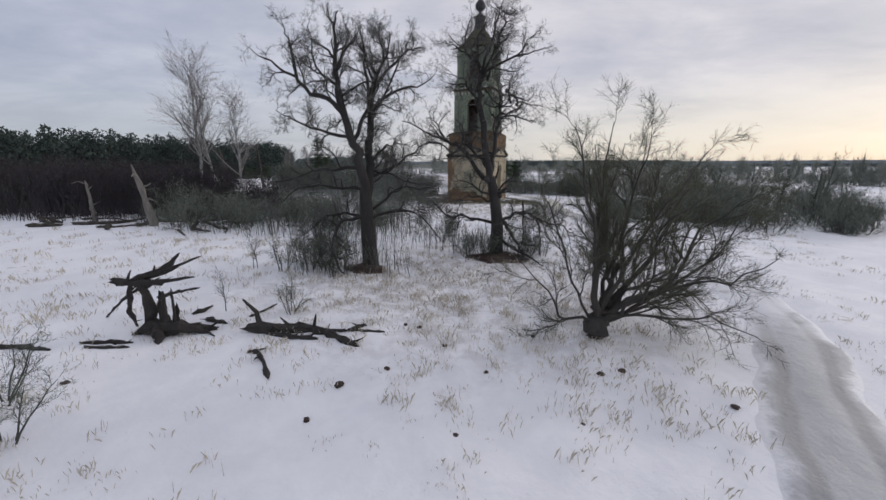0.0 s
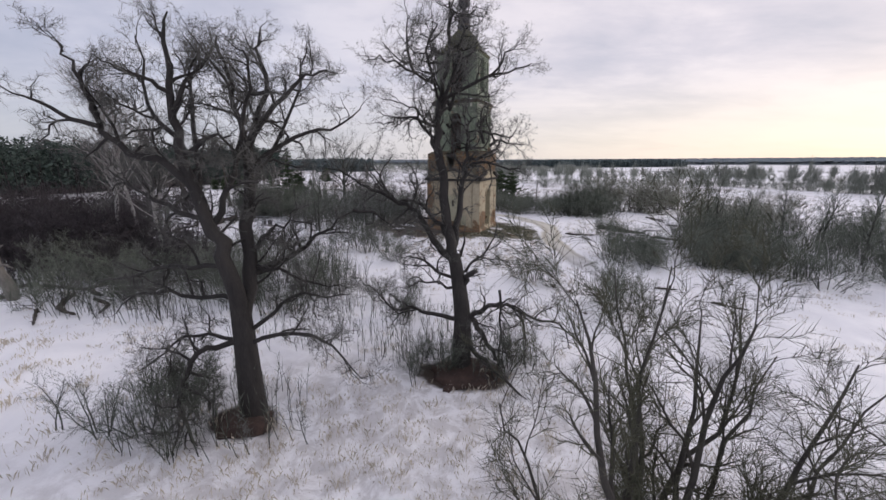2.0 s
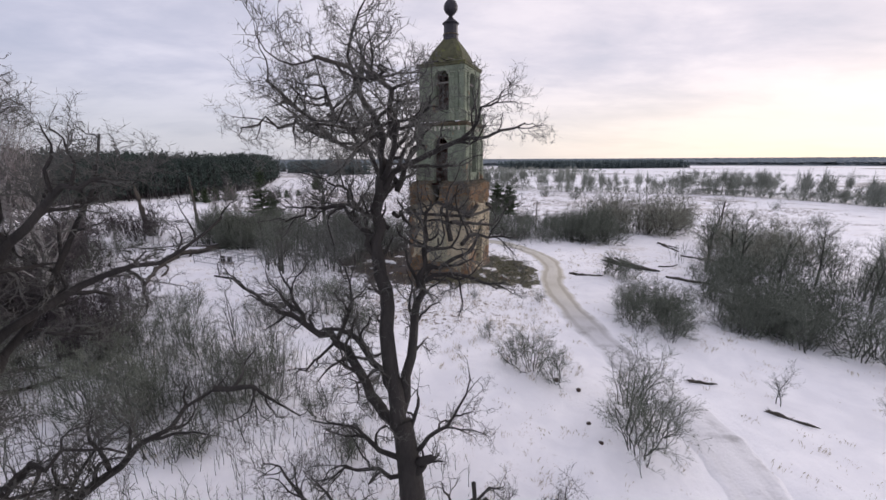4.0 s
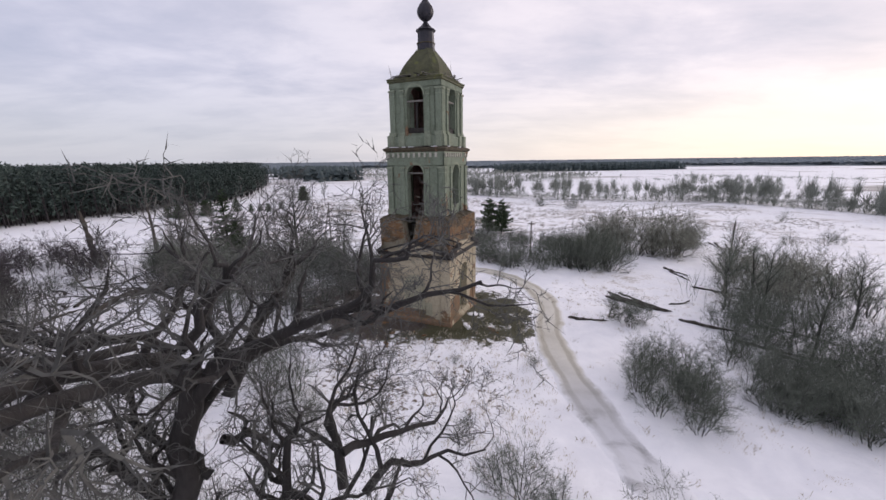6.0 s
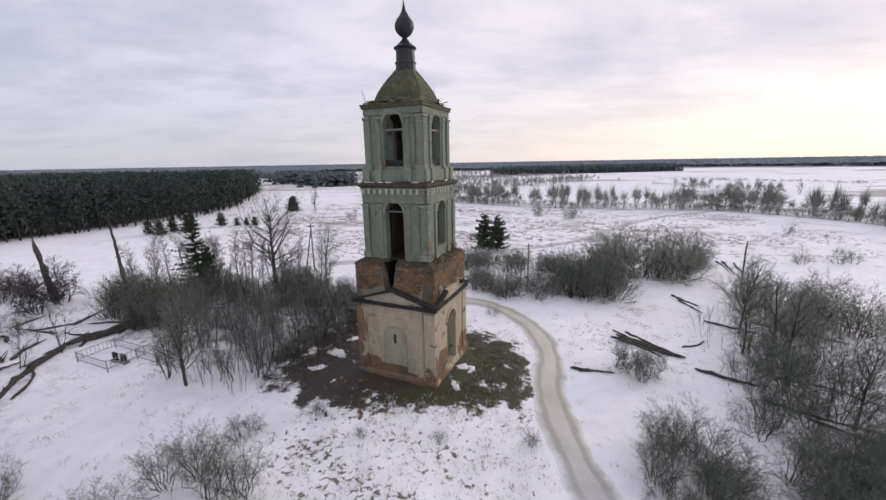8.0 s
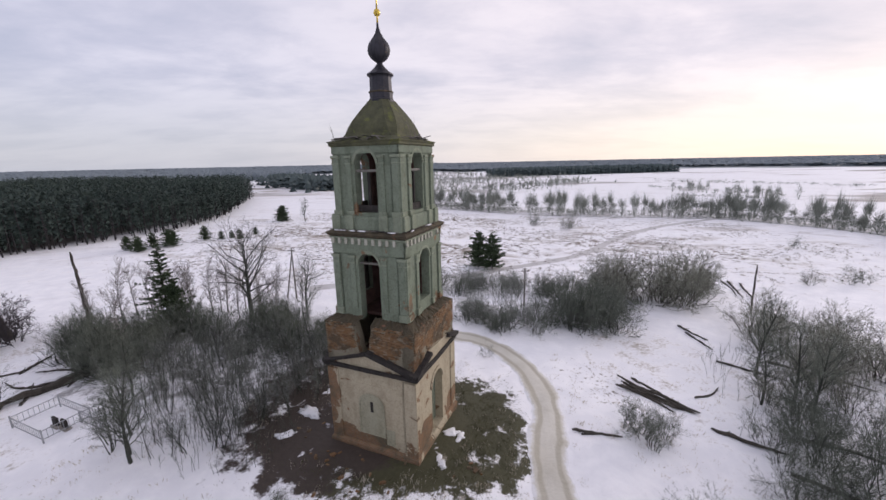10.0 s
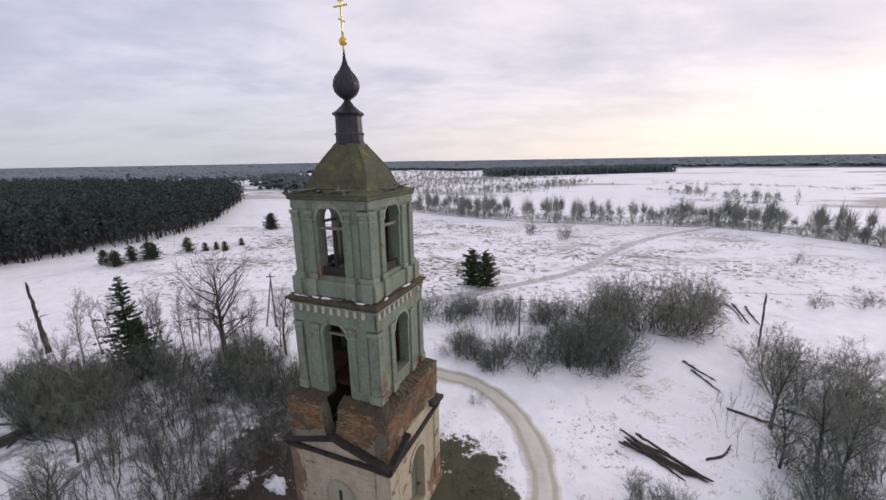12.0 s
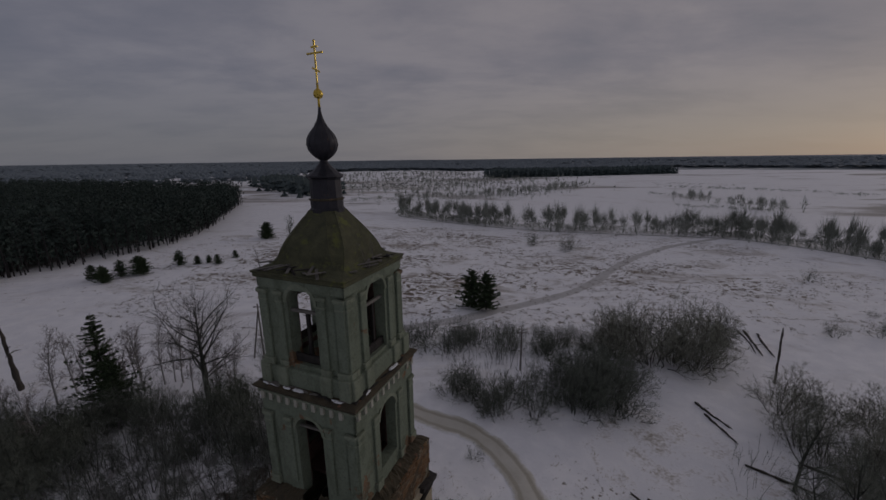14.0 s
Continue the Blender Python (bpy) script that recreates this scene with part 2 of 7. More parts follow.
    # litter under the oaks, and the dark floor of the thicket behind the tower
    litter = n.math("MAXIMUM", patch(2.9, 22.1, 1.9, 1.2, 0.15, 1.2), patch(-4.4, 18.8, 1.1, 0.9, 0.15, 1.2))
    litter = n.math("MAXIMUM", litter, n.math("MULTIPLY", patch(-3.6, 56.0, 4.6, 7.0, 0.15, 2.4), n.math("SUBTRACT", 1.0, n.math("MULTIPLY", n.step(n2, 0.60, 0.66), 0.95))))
    # mottled dark patches over the floor of the grove
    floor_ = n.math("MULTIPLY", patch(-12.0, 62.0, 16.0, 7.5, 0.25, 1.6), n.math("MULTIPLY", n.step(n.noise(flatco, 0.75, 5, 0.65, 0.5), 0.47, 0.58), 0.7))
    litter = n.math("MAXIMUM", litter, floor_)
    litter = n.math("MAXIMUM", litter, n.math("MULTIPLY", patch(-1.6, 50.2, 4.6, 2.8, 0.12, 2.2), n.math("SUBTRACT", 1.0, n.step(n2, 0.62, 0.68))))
    # darker ground under the pine forest, so that no snow shows between its trees
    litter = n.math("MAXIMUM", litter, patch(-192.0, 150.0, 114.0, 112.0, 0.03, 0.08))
    # mottled dark ground below the western scrub
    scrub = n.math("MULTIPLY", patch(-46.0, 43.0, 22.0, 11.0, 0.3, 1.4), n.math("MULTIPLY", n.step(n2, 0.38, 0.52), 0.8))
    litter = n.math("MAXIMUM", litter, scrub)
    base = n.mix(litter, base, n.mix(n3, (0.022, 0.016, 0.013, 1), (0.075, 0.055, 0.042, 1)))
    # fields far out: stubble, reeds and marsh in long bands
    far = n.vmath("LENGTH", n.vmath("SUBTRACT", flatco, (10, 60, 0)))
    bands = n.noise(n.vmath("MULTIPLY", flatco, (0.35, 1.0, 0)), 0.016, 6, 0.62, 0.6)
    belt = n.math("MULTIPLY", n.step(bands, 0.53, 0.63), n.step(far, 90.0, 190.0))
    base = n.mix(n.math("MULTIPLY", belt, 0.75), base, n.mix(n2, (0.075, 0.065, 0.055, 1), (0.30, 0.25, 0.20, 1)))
    # floor of the horizon woods, with their haze blue-grey put into its colour
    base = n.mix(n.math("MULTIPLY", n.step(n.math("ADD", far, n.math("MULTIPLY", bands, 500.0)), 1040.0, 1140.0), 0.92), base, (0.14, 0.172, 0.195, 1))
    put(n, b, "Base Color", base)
    bump(n, b, n.math("ADD", n.math("MULTIPLY", n2, 0.6), n.math("MULTIPLY", n3, 0.4)), 0.55, 0.18)
    return m


def ice_road(name, far=False):
    m, n, b = material(name, 0.42)
    uv = n.add("ShaderNodeTexCoord")
    co = n.vmath("MULTIPLY", uv.outputs["Object"], (1, 1, 0))
    a, f = n.noise(co, 0.5, 5, 0.6, 0.4), n.noise(co, 4.0, 5, 0.7)
    u = n.add("ShaderNodeSeparateXYZ", inputs={0: uv.outputs["UV"]}).outputs[0]
    across = n.math("ABSOLUTE", n.math("SUBTRACT", u, 0.5))
    rut = n.math("SUBTRACT", 1.0, n.step(n.math("ABSOLUTE", n.math("SUBTRACT", n.math("ADD", across, n.math("MULTIPLY", n.math("SUBTRACT", a, 0.5), 0.12)), 0.24)), 0.03, 0.10))
    byy = n.add("ShaderNodeSeparateXYZ", inputs={0: co}).outputs[1]
    worn = n.math("MULTIPLY", n.step(byy, 36.0, 48.0), n.math("SUBTRACT", 1.0, n.step(byy, 70.0, 84.0)))
    ice = n.mix(worn, n.mix(a, (0.36, 0.36, 0.375, 1), (0.58, 0.58, 0.595, 1)), n.mix(a, (0.48, 0.45, 0.37, 1), (0.72, 0.70, 0.64, 1)))
    col = n.mix(n.math("MULTIPLY", rut, 0.7), ice, n.mix(worn, n.mix(f, (0.20, 0.20, 0.20, 1), (0.36, 0.355, 0.35, 1)), n.mix(f, (0.26, 0.235, 0.17, 1), (0.50, 0.46, 0.36, 1))))
    edge = n.step(n.math("ADD", across, n.math("MULTIPLY", n.math("SUBTRACT", n.math("ADD", n.math("MULTIPLY", f, 0.4), n.math("MULTIPLY", a, 0.6)), 0.5), 0.55)), 0.33, 0.45)
    col = n.mix(edge, col, (0.80, 0.80, 0.82, 1))
    drift = n.math("MULTIPLY", n.math("MULTIPLY", n.step(byy, 11.0, 16.0), n.math("SUBTRACT", 1.0, n.step(byy, 34.0, 44.0))), n.step(a, 0.30, 0.52))
    col = n.mix(n.math("MULTIPLY", drift, 0.75), col, (0.86, 0.86, 0.885, 1))
    put(n, b, "Base Color", col)
    if far:
        col = n.mix(edge, n.mix(a, (0.40, 0.385, 0.375, 1), (0.66, 0.65, 0.65, 1)), (0.80, 0.80, 0.82, 1))
        put(n, b, "Base Color", col)
    put(n, b, "Roughness", n.math("ADD", 0.45, n.math("MULTIPLY", f, 0.4)))
    bump(n, b, n.math("ADD", f, n.math("MULTIPLY", n.noise(co, 1.5, 4, 0.6), 1.5)), 0.6, 0.06)
    return m


def masonry(name, plaster, worn, amount, brick_scale=1.0, wear=0.0):
    """Plaster that has come off in places over brick; amount: how much brick shows."""
    m, n, b = material(name, 0.9)
    co = n.add("ShaderNodeTexCoord").outputs["Object"]
    rnd = n.add("ShaderNodeObjectInfo").outputs["Random"]
    # walls stand along x or along y: run the courses by x + y
    s = n.add("ShaderNodeSeparateXYZ", inputs={0: co})
    along = n.math("ADD", s.outputs[0], s.outputs[1])
    wall = n.add("ShaderNodeCombineXYZ", inputs={0: along, 1: s.outputs[2], 2: 0.0}).outputs[0]
    bt = n.add("ShaderNodeTexBrick", inputs={"Vector": wall, "Color1": (0.17, 0.082, 0.038, 1), "Color2": (0.25, 0.130, 0.058, 1), "Mortar": (0.21, 0.17, 0.12, 1), "Scale": brick_scale, "Mortar Size": 0.012, "Brick Width": 0.26, "Row Height": 0.078})
    stain = n.noise(co, 0.9, 6, 0.65, 0.4)
    fine = n.noise(co, 9.0, 5, 0.65)
    streak = n.math("ADD", n.math("MULTIPLY", n.noise(n.vmath("MULTIPLY", co, (1.6, 1.6, 0.5)), 1.1, 6, 0.65, 0.5), 0.55), n.math("MULTIPLY", n.noise(co, 2.3, 6, 0.7, 0.6), 0.45))
    brick = n.mix(n.step(stain, 0.42, 0.72), bt.outputs[0], (0.10, 0.085, 0.055, 1))
    pl = n.mix(n.math("MULTIPLY", n.step(streak, 0.42, 0.66), 0.62), (*plaster, 1), (*worn, 1))
    pl = n.mix(n.math("MULTIPLY", n.step(fine, 0.45, 0.75), 0.45), pl, (*[c * 0.55 for c in worn], 1))
    lost = n.math("ADD", n.noise(n.vmath("ADD", co, (5.3, 2.2, 0.7)), 0.55, 7, 0.62, 0.5), n.math("MULTIPLY", n.math("SUBTRACT", rnd, 0.5), 0.06))
    if wear:
        low_ = n.math("SUBTRACT", 1.0, n.step(s.outputs[2], 0.6, 2.6))
        end_ = n.math("SUBTRACT", 1.0, n.step(s.outputs[0], -3.0, -1.4))
        lost = n.math("ADD", lost, n.math("MULTIPLY", n.math("MAXIMUM", low_, n.math("MULTIPLY", end_, 1.15)), wear))
    off = n.step(lost, 0.62 - amount, 0.645 - amount)
    put(n, b, "Base Color", n.mix(off, pl, brick))
    hgt = n.math("ADD", n.math("MULTIPLY", n.math("SUBTRACT", 1.0, off), 1.0), n.math("MULTIPLY", n.math("ADD", bt.outputs[1], fine), n.math("ADD", 0.15, n.math("MULTIPLY", off, -0.35))))
    bump(n, b, hgt, 0.45, 0.02)
    return m


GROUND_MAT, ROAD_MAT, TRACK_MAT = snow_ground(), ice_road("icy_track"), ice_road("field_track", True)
PLASTER_UP = masonry("upper_plaster", (0.190, 0.226, 0.166), (0.085, 0.103, 0.066), 0.00)
PLASTER_TRIM = masonry("trim_plaster", (0.240, 0.272, 0.198), (0.112, 0.134, 0.090), 0.02)
PLASTER_PALE = masonry("pale_plaster", (0.46, 0.45, 0.38), (0.30, 0.29, 0.23), 0.0)
PLASTER_NICHE = masonry("niche_plaster", (0.36, 0.345, 0.25), (0.24, 0.225, 0.15), 0.0)
PLASTER_LOW = masonry("lower_plaster", (0.44, 0.385, 0.275), (0.27, 0.225, 0.15), 0.0, 1.0, 0.20)
BRICK = masonry("bare_brick", (0.26, 0.235, 0.17), (0.15, 0.115, 0.065), 0.06)
def brick_mat(name, source):
    """Rusty brick that varies from piece to piece."""
    m, n, b = material(name, 0.92)
    co = n.add("ShaderNodeTexCoord").outputs["Object"]
    rnd = n.add("ShaderNodeObjectInfo").outputs["Random"] if source == "object" else n.add("ShaderNodeNewGeometry").outputs["Random Per Island"]
    col = n.ramp(rnd, [(0.0, (0.14, 0.072, 0.030)), (0.3, (0.20, 0.104, 0.042)), (0.7, (0.25, 0.132, 0.052)), (0.93, (0.26, 0.160, 0.078)), (1.0, (0.31, 0.26, 0.18))])
    at = n.add("ShaderNodeTexCoord").outputs["Object"] if source != "object" else n.vmath("ADD", co, n.add("ShaderNodeObjectInfo").outputs["Location"])
    big_, mid_ = n.noise(at, 0.75, 6, 0.65, 0.5), n.noise(at, 2.6, 5, 0.65, 0.4)
    col = n.mix(n.math("MULTIPLY", n.step(big_, 0.43, 0.57), 0.85), col, (0.070, 0.058, 0.034, 1))
    col = n.mix(n.math("MULTIPLY", n.step(mid_, 0.54, 0.66), 0.7), col, (0.30, 0.27, 0.20, 1))
    put(n, b, "Base Color", n.mix(n.math("MULTIPLY", n.noise(co, 14.0, 4, 0.6), 0.5), col, (0.10, 0.07, 0.05, 1)))
    bump(n, b, n.noise(co, 22.0, 4, 0.6), 0.5, 0.01)
    return m


ONE_BRICK, MANY_BRICK = brick_mat("brick_piece", "object"), brick_mat("brick_courses", "island")
MOSS = mottled("mossy_brick_top", (0.034, 0.027, 0.017), (0.100, 0.080, 0.045), 2.5, relief=0.9, depth=0.05, spots=((0.20, 0.10, 0.06), 0.60, 0.70, 3.0))
DOME_MAT = mottled("mossy_roof", (0.038, 0.040, 0.022), (0.105, 0.105, 0.052), 2.0, relief=0.6, depth=0.03, spots=((0.115, 0.125, 0.034), 0.54, 0.68, 2.2))
TIN = mottled("dark_sheet_metal", (0.016, 0.016, 0.022), (0.048, 0.046, 0.056), 2.0, rough_=0.5, metal=0.4, relief=0.3, spots=((0.10, 0.065, 0.04), 0.64, 0.72, 3.0))
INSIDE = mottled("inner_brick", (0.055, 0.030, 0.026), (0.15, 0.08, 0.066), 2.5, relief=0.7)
IRON = mottled("painted_iron", (0.20, 0.21, 0.22), (0.42, 0.43, 0.45), 5.0, rough_=0.6)
CONCRETE = mottled("weathered_pole", (0.16, 0.145, 0.125), (0.30, 0.28, 0.25), 3.0)


# ---------------------------------------------------------------- mesh helpers
def mesh_of(name, verts, faces, mats):
    me = bpy.data.meshes.new(name)
    me.from_pydata([tuple(v) for v in verts], [], faces)
    for m in (mats if isinstance(mats, (list, tuple)) else [mats]):
        me.materials.append(m)
    me.update()
    return me


def part(name, bm, mat, parent, label="", smooth=False):
    """Links a bmesh or a mesh as one mesh object under a thing."""
    if isinstance(bm, bmesh.types.BMesh):
        me = bpy.data.meshes.new(name)
        bmesh.ops.recalc_face_normals(bm, faces=bm.faces[:])
        bm.to_mesh(me)
        bm.free()
        me.materials.append(mat)
    else:
        me = bm
    if smooth:
        me.shade_smooth()
    ob = new(name, me)
    ob.parent = parent
    if label:
        ob["label"] = label
    return ob


def thing(name, at, label, category, group="", turn=0.0, kind=""):
    ob = new(name)
    ob.empty_display_size = 0.2
    ob.matrix_basis = pose(*at, 0, 0, turn)
    return tagged(ob, label, category, group, kind)


def box(bm, x0, x1, y0, y1, z0, z1, m=None):
    vs = [Vector((x, y, z)) for x, y, z in ((x0, y0, z0), (x1, y0, z0), (x1, y1, z0), (x0, y1, z0), (x0, y0, z1), (x1, y0, z1), (x1, y1, z1), (x0, y1, z1))]
    vs = [bm.verts.new(m @ v if m else v) for v in vs]
    for f in ((3, 2, 1, 0), (4, 5, 6, 7), (0, 1, 5, 4), (1, 2, 6, 5), (2, 3, 7, 6), (3, 0, 4, 7)):
        bm.faces.new([vs[i] for i in f])
    return vs


def worn_box(x0, x1, y0, y1, z0, z1, bevel=0.02, m=None):
    bm = bmesh.new()
    box(bm, x0, x1, y0, y1, z0, z1, m)
    bmesh.ops.bevel(bm, geom=bm.edges[:], offset=bevel, segments=1, affect="EDGES")
    return bm


def lathe(profile, sides=24, turn=0.0):
    """A solid turned about z from (radius, z) pairs, bottom first."""
    verts, faces = [], []
    for r, z in profile:
        for i in range(sides):
            a = 2 * math.pi * (i + 0.5) / sides + turn
            verts.append((r * math.cos(a), r * math.sin(a), z))
    for j in range(len(profile) - 1):
        for i in range(sides):
            a, b = j * sides + i, j * sides + (i + 1) % sides
            faces.append((a, b, b + sides, a + sides))
    faces.append(tuple(reversed(range(sides))))
    faces.append(tuple(range((len(profile) - 1) * sides, len(profile) * sides)))
    return verts, faces


def square_ring(profile):
    """A square moulding about z from (half width, z) pairs."""
    return lathe([(hw * math.sqrt(2), z) for hw, z in profile], 4, 0.0)


def tube_block(P, R, sides):
    """Tapered tubes along many lines of the same number of points. P: lines x points x 3, R: lines x points."""
    m, n, _ = P.shape
    t = np.gradient(P, axis=1)
    t /= np.linalg.norm(t, axis=2, keepdims=True) + 1e-9
    ref = np.where(np.abs(t[:, :1, 2:]) < 0.9, np.array([0.0, 0.0, 1.0]), np.array([1.0, 0.0, 0.0]))
    u = np.cross(t, np.broadcast_to(ref, t.shape))
    u /= np.linalg.norm(u, axis=2, keepdims=True) + 1e-9
    v = np.cross(t, u)
    ang = np.arange(sides) * 2 * math.pi / sides
    ring_ = P[:, :, None, :] + R[:, :, None, None] * (np.cos(ang)[:, None] * u[:, :, None, :] + np.sin(ang)[:, None] * v[:, :, None, :])
    i = np.arange(sides)
    j = (i + 1) % sides
    if R[:, -1].max() < 0.012:
        body = ring_[:, :-1].reshape(m, -1, 3)
        verts = np.concatenate([body, P[:, -1:, :]], axis=1)
        per = verts.shape[1]
        quads = np.concatenate([np.stack([k * sides + i, k * sides + j, (k + 1) * sides + j, (k + 1) * sides + i], 1) for k in range(n - 2)]) if n > 2 else np.zeros((0, 4), int)
        tris = np.stack([(n - 2) * sides + i, (n - 2) * sides + j, np.full(sides, per - 1)], 1)
        ends = None
    else:
        verts = ring_.reshape(m, -1, 3)
        per = verts.shape[1]
        quads = np.concatenate([np.stack([k * sides + i, k * sides + j, (k + 1) * sides + j, (k + 1) * sides + i], 1) for k in range(n - 1)])
        tris = np.zeros((0, 3), int)
        ends = (n - 1) * sides + i
    off = (np.arange(m) * per)[:, None, None]
    faces = (quads[None] + off).reshape(-1, 4).tolist() + (tris[None] + off).reshape(-1, 3).tolist()
    if ends is not None:
        faces += (ends[None] + np.arange(m)[:, None] * per).tolist()
    return verts.reshape(-1, 3), faces


def tubes(lines, sides):
    """Tapered tubes along polylines [(points, radii)], or along a block (P, R)."""
    if isinstance(lines, tuple):
        return tube_block(*lines, sides)
    verts, faces = [], []
    for pts, radii in lines:
        v, f = tube_block(np.asarray(pts, float)[None], np.asarray(radii, float)[None], sides)
        base = len(verts)
        verts += list(v)
        faces += [[k + base for k in q] for q in f]
    return verts, faces


# ---------------------------------------------------------------- growth
def unit(v):
    return v / (np.linalg.norm(v) + 1e-9)


def wander(rng, start, way, length, steps, crook, lift):
    pts, d = [np.array(start, float)], unit(np.array(way, float))
    for _ in range(steps):
        d = unit(d + rng.normal(0, crook, 3) + np.array([0, 0, lift]))
        pts.append(pts[-1] + d * length / steps)
    return np.array(pts)


def joined(name, groups):
    """One mesh from [(verts, faces, material)]."""
    verts, faces, index, mats = [], [], [], []
    for v, f, m in groups:
        base = len(verts)
        verts += list(v)
        faces += [[i + base for i in q] for q in f]
        if m not in mats:
            mats.append(m)
        index += [mats.index(m)] * len(f)
    me = mesh_of(name, verts, faces, mats)
    me.polygons.foreach_set("material_index", index)
    return me


def branches(stems, rng, levels):
    """Side branches, level by level, as blocks of lines. levels: rows (count, from, length, spread, steps, crook, lift, thickness)."""
    n = 13
    P = np.array([[[np.interp(q, np.linspace(0, 1, len(p)), p[:, c]) for c in range(3)] for q in np.linspace(0, 1, n)] for p, _ in stems])
    R = np.array([np.interp(np.linspace(0, 1, n), np.linspace(0, 1, len(r_)), r_) for _, r_ in stems])
    stages = []
    for count, lo, length, spread, steps, crook, lift, thick in levels:
        m, n = R.shape
        size = np.linalg.norm(np.diff(P, axis=1), axis=2).sum(1)
        num = np.maximum(1, np.round(count * rng.uniform(0.7, 1.3, m) * np.clip(size / size.mean(), 0.5, 2.2)).astype(int))
        own = np.repeat(np.arange(m), num)
        nth = np.arange(len(own)) - np.repeat(np.cumsum(num) - num, num)
        f = lo + (1 - lo) * (nth + rng.random(len(own))) / num[own]
        f[nth == num[own] - 1] = 0.985
        s_ = f * (n - 1)
        i = np.minimum(s_.astype(int), n - 2)
        w_ = (s_ - i)[:, None]
        a, b = P[own, i], P[own, i + 1]
        start = a + (b - a) * w_
        t = (b - a) / (np.linalg.norm(b - a, axis=1, keepdims=True) + 1e-9)
        side = np.cross(t, rng.normal(0, 1, t.shape))
        side /= np.linalg.norm(side, axis=1, keepdims=True) + 1e-9
        ang = (spread * rng.uniform(0.65, 1.25, len(own)))[:, None]
        d = t * np.cos(ang) + side * np.sin(ang)
        ln = np.minimum(length, size[own] * 0.75) * rng.uniform(0.6, 1.3, len(own)) * (1.15 - 0.55 * f)
        rad = np.clip((R[own, i] * (1 - w_[:, 0]) + R[own, i + 1] * w_[:, 0]) * 0.7, 0.005, thick)
        pts = [start]
        for _ in range(steps):
            d = d + rng.normal(0, crook, d.shape) + np.array([0, 0, lift])
            d /= np.linalg.norm(d, axis=1, keepdims=True) + 1e-9
            pts.append(pts[-1] + d * (ln / steps)[:, None])
        P = np.stack(pts, 1)
        R = rad[:, None] * np.linspace(1.0, 0.22, steps + 1)[None]
        stages.append((P, R))
    return stages


def blades(block, width):
    """The finest twigs, a sliver each."""
    P, R = block
    rng = np.random.default_rng(len(P))
    d = P[:, -1] - P[:, 0]
    s = np.cross(d, rng.normal(0, 1, d.shape))
    s *= width / (np.linalg.norm(s, axis=1, keepdims=True) + 1e-9)
    return np.stack([P[:, 0] - s, P[:, 0] + s, P[:, -1]], 1).reshape(-1, 3), np.arange(len(P) * 3).reshape(-1, 3).tolist()


def crown_mesh(name, stages, bark, twig, sides=(5, 3), sliver=0.0):
    groups = [(*tubes(stages[0], sides[0]), bark)]
    for k, st in enumerate(stages[1:]):
        groups.append((*(blades(st, sliver) if sliver and k == len(stages) - 2 else tubes(st, sides[1])), twig))
    return joined(name, groups)


def limb(points, r0, r1, rng=None, sag=0.0):
    """A limb along hand-set points, made smooth."""
    p = np.array(points, float)
    if len(p) > 2:
        q = np.vstack([2 * p[0] - p[1], p, 2 * p[-1] - p[-2]])
        out = []
        for a, b, c, d in zip(q[:-3], q[1:-2], q[2:-1], q[3:]):
            for t in (0, 0.34, 0.67):
                out.append(0.5 * (2 * b + (c - a) * t + (2 * a - 5 * b + 4 * c - d) * t * t + (3 * b - a - 3 * c + d) * t ** 3))
        p = np.array(out + [q[-2]])
    if rng is not None:
        p[1:] += rng.normal(0, 0.05, (len(p) - 1, 3))
    return p, np.linspace(r0, r1, len(p))


def placed(ob, at, turn=0.0, scale=1.0, tall=1.0):
    ob.matrix_basis = pose(*at, 0, 0, turn) @ Matrix.Diagonal((scale, scale, scale * tall, 1))
    return ob


# ---------------------------------------------------------------- the ground
def axis(lo, hi, step, reach):
    mid = np.arange(lo, hi + step / 2, step)
    out, d, x = [], step, hi
    while x < reach:
        d *= 1.13
        x += d
        out.append(x)
    left, d, x = [], step, lo
    while x > -reach:
        d *= 1.13
        x -= d
        left.append(x)
    return np.array(left[::-1] + list(mid) + out)


def build_ground():
    xs, ys = axis(-32, 52, 0.6, 4700), axis(-4, 92, 0.6, 4700)
    gx, gy = np.meshgrid(xs, ys)
    gz = land(gx, gy) + rough(gx, gy)
    near = (gx > -5) & (gx < 30) & (gy > -3) & (gy < 80)
    d = np.full(gx.shape, 99.0)
    d[near] = gap_to(ROAD_LINE, gx[near], gy[near])
    gz -= 0.10 * np.clip(1.6 - d / 1.6, 0, 1)
    d2 = gap_to(TRACK_LINE, gx, gy)
    gz -= 0.05 * np.clip(2.0 - d2 / 1.0, 0, 1)
    nx, ny = len(xs), len(ys)
    verts = np.stack([gx, gy, gz], -1).reshape(-1, 3)
    faces = [(j * nx + i, j * nx + i + 1, (j + 1) * nx + i + 1, (j + 1) * nx + i) for j in range(ny - 1) for i in range(nx - 1)]
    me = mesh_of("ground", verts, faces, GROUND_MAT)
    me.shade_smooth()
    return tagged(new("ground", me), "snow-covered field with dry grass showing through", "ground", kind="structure")


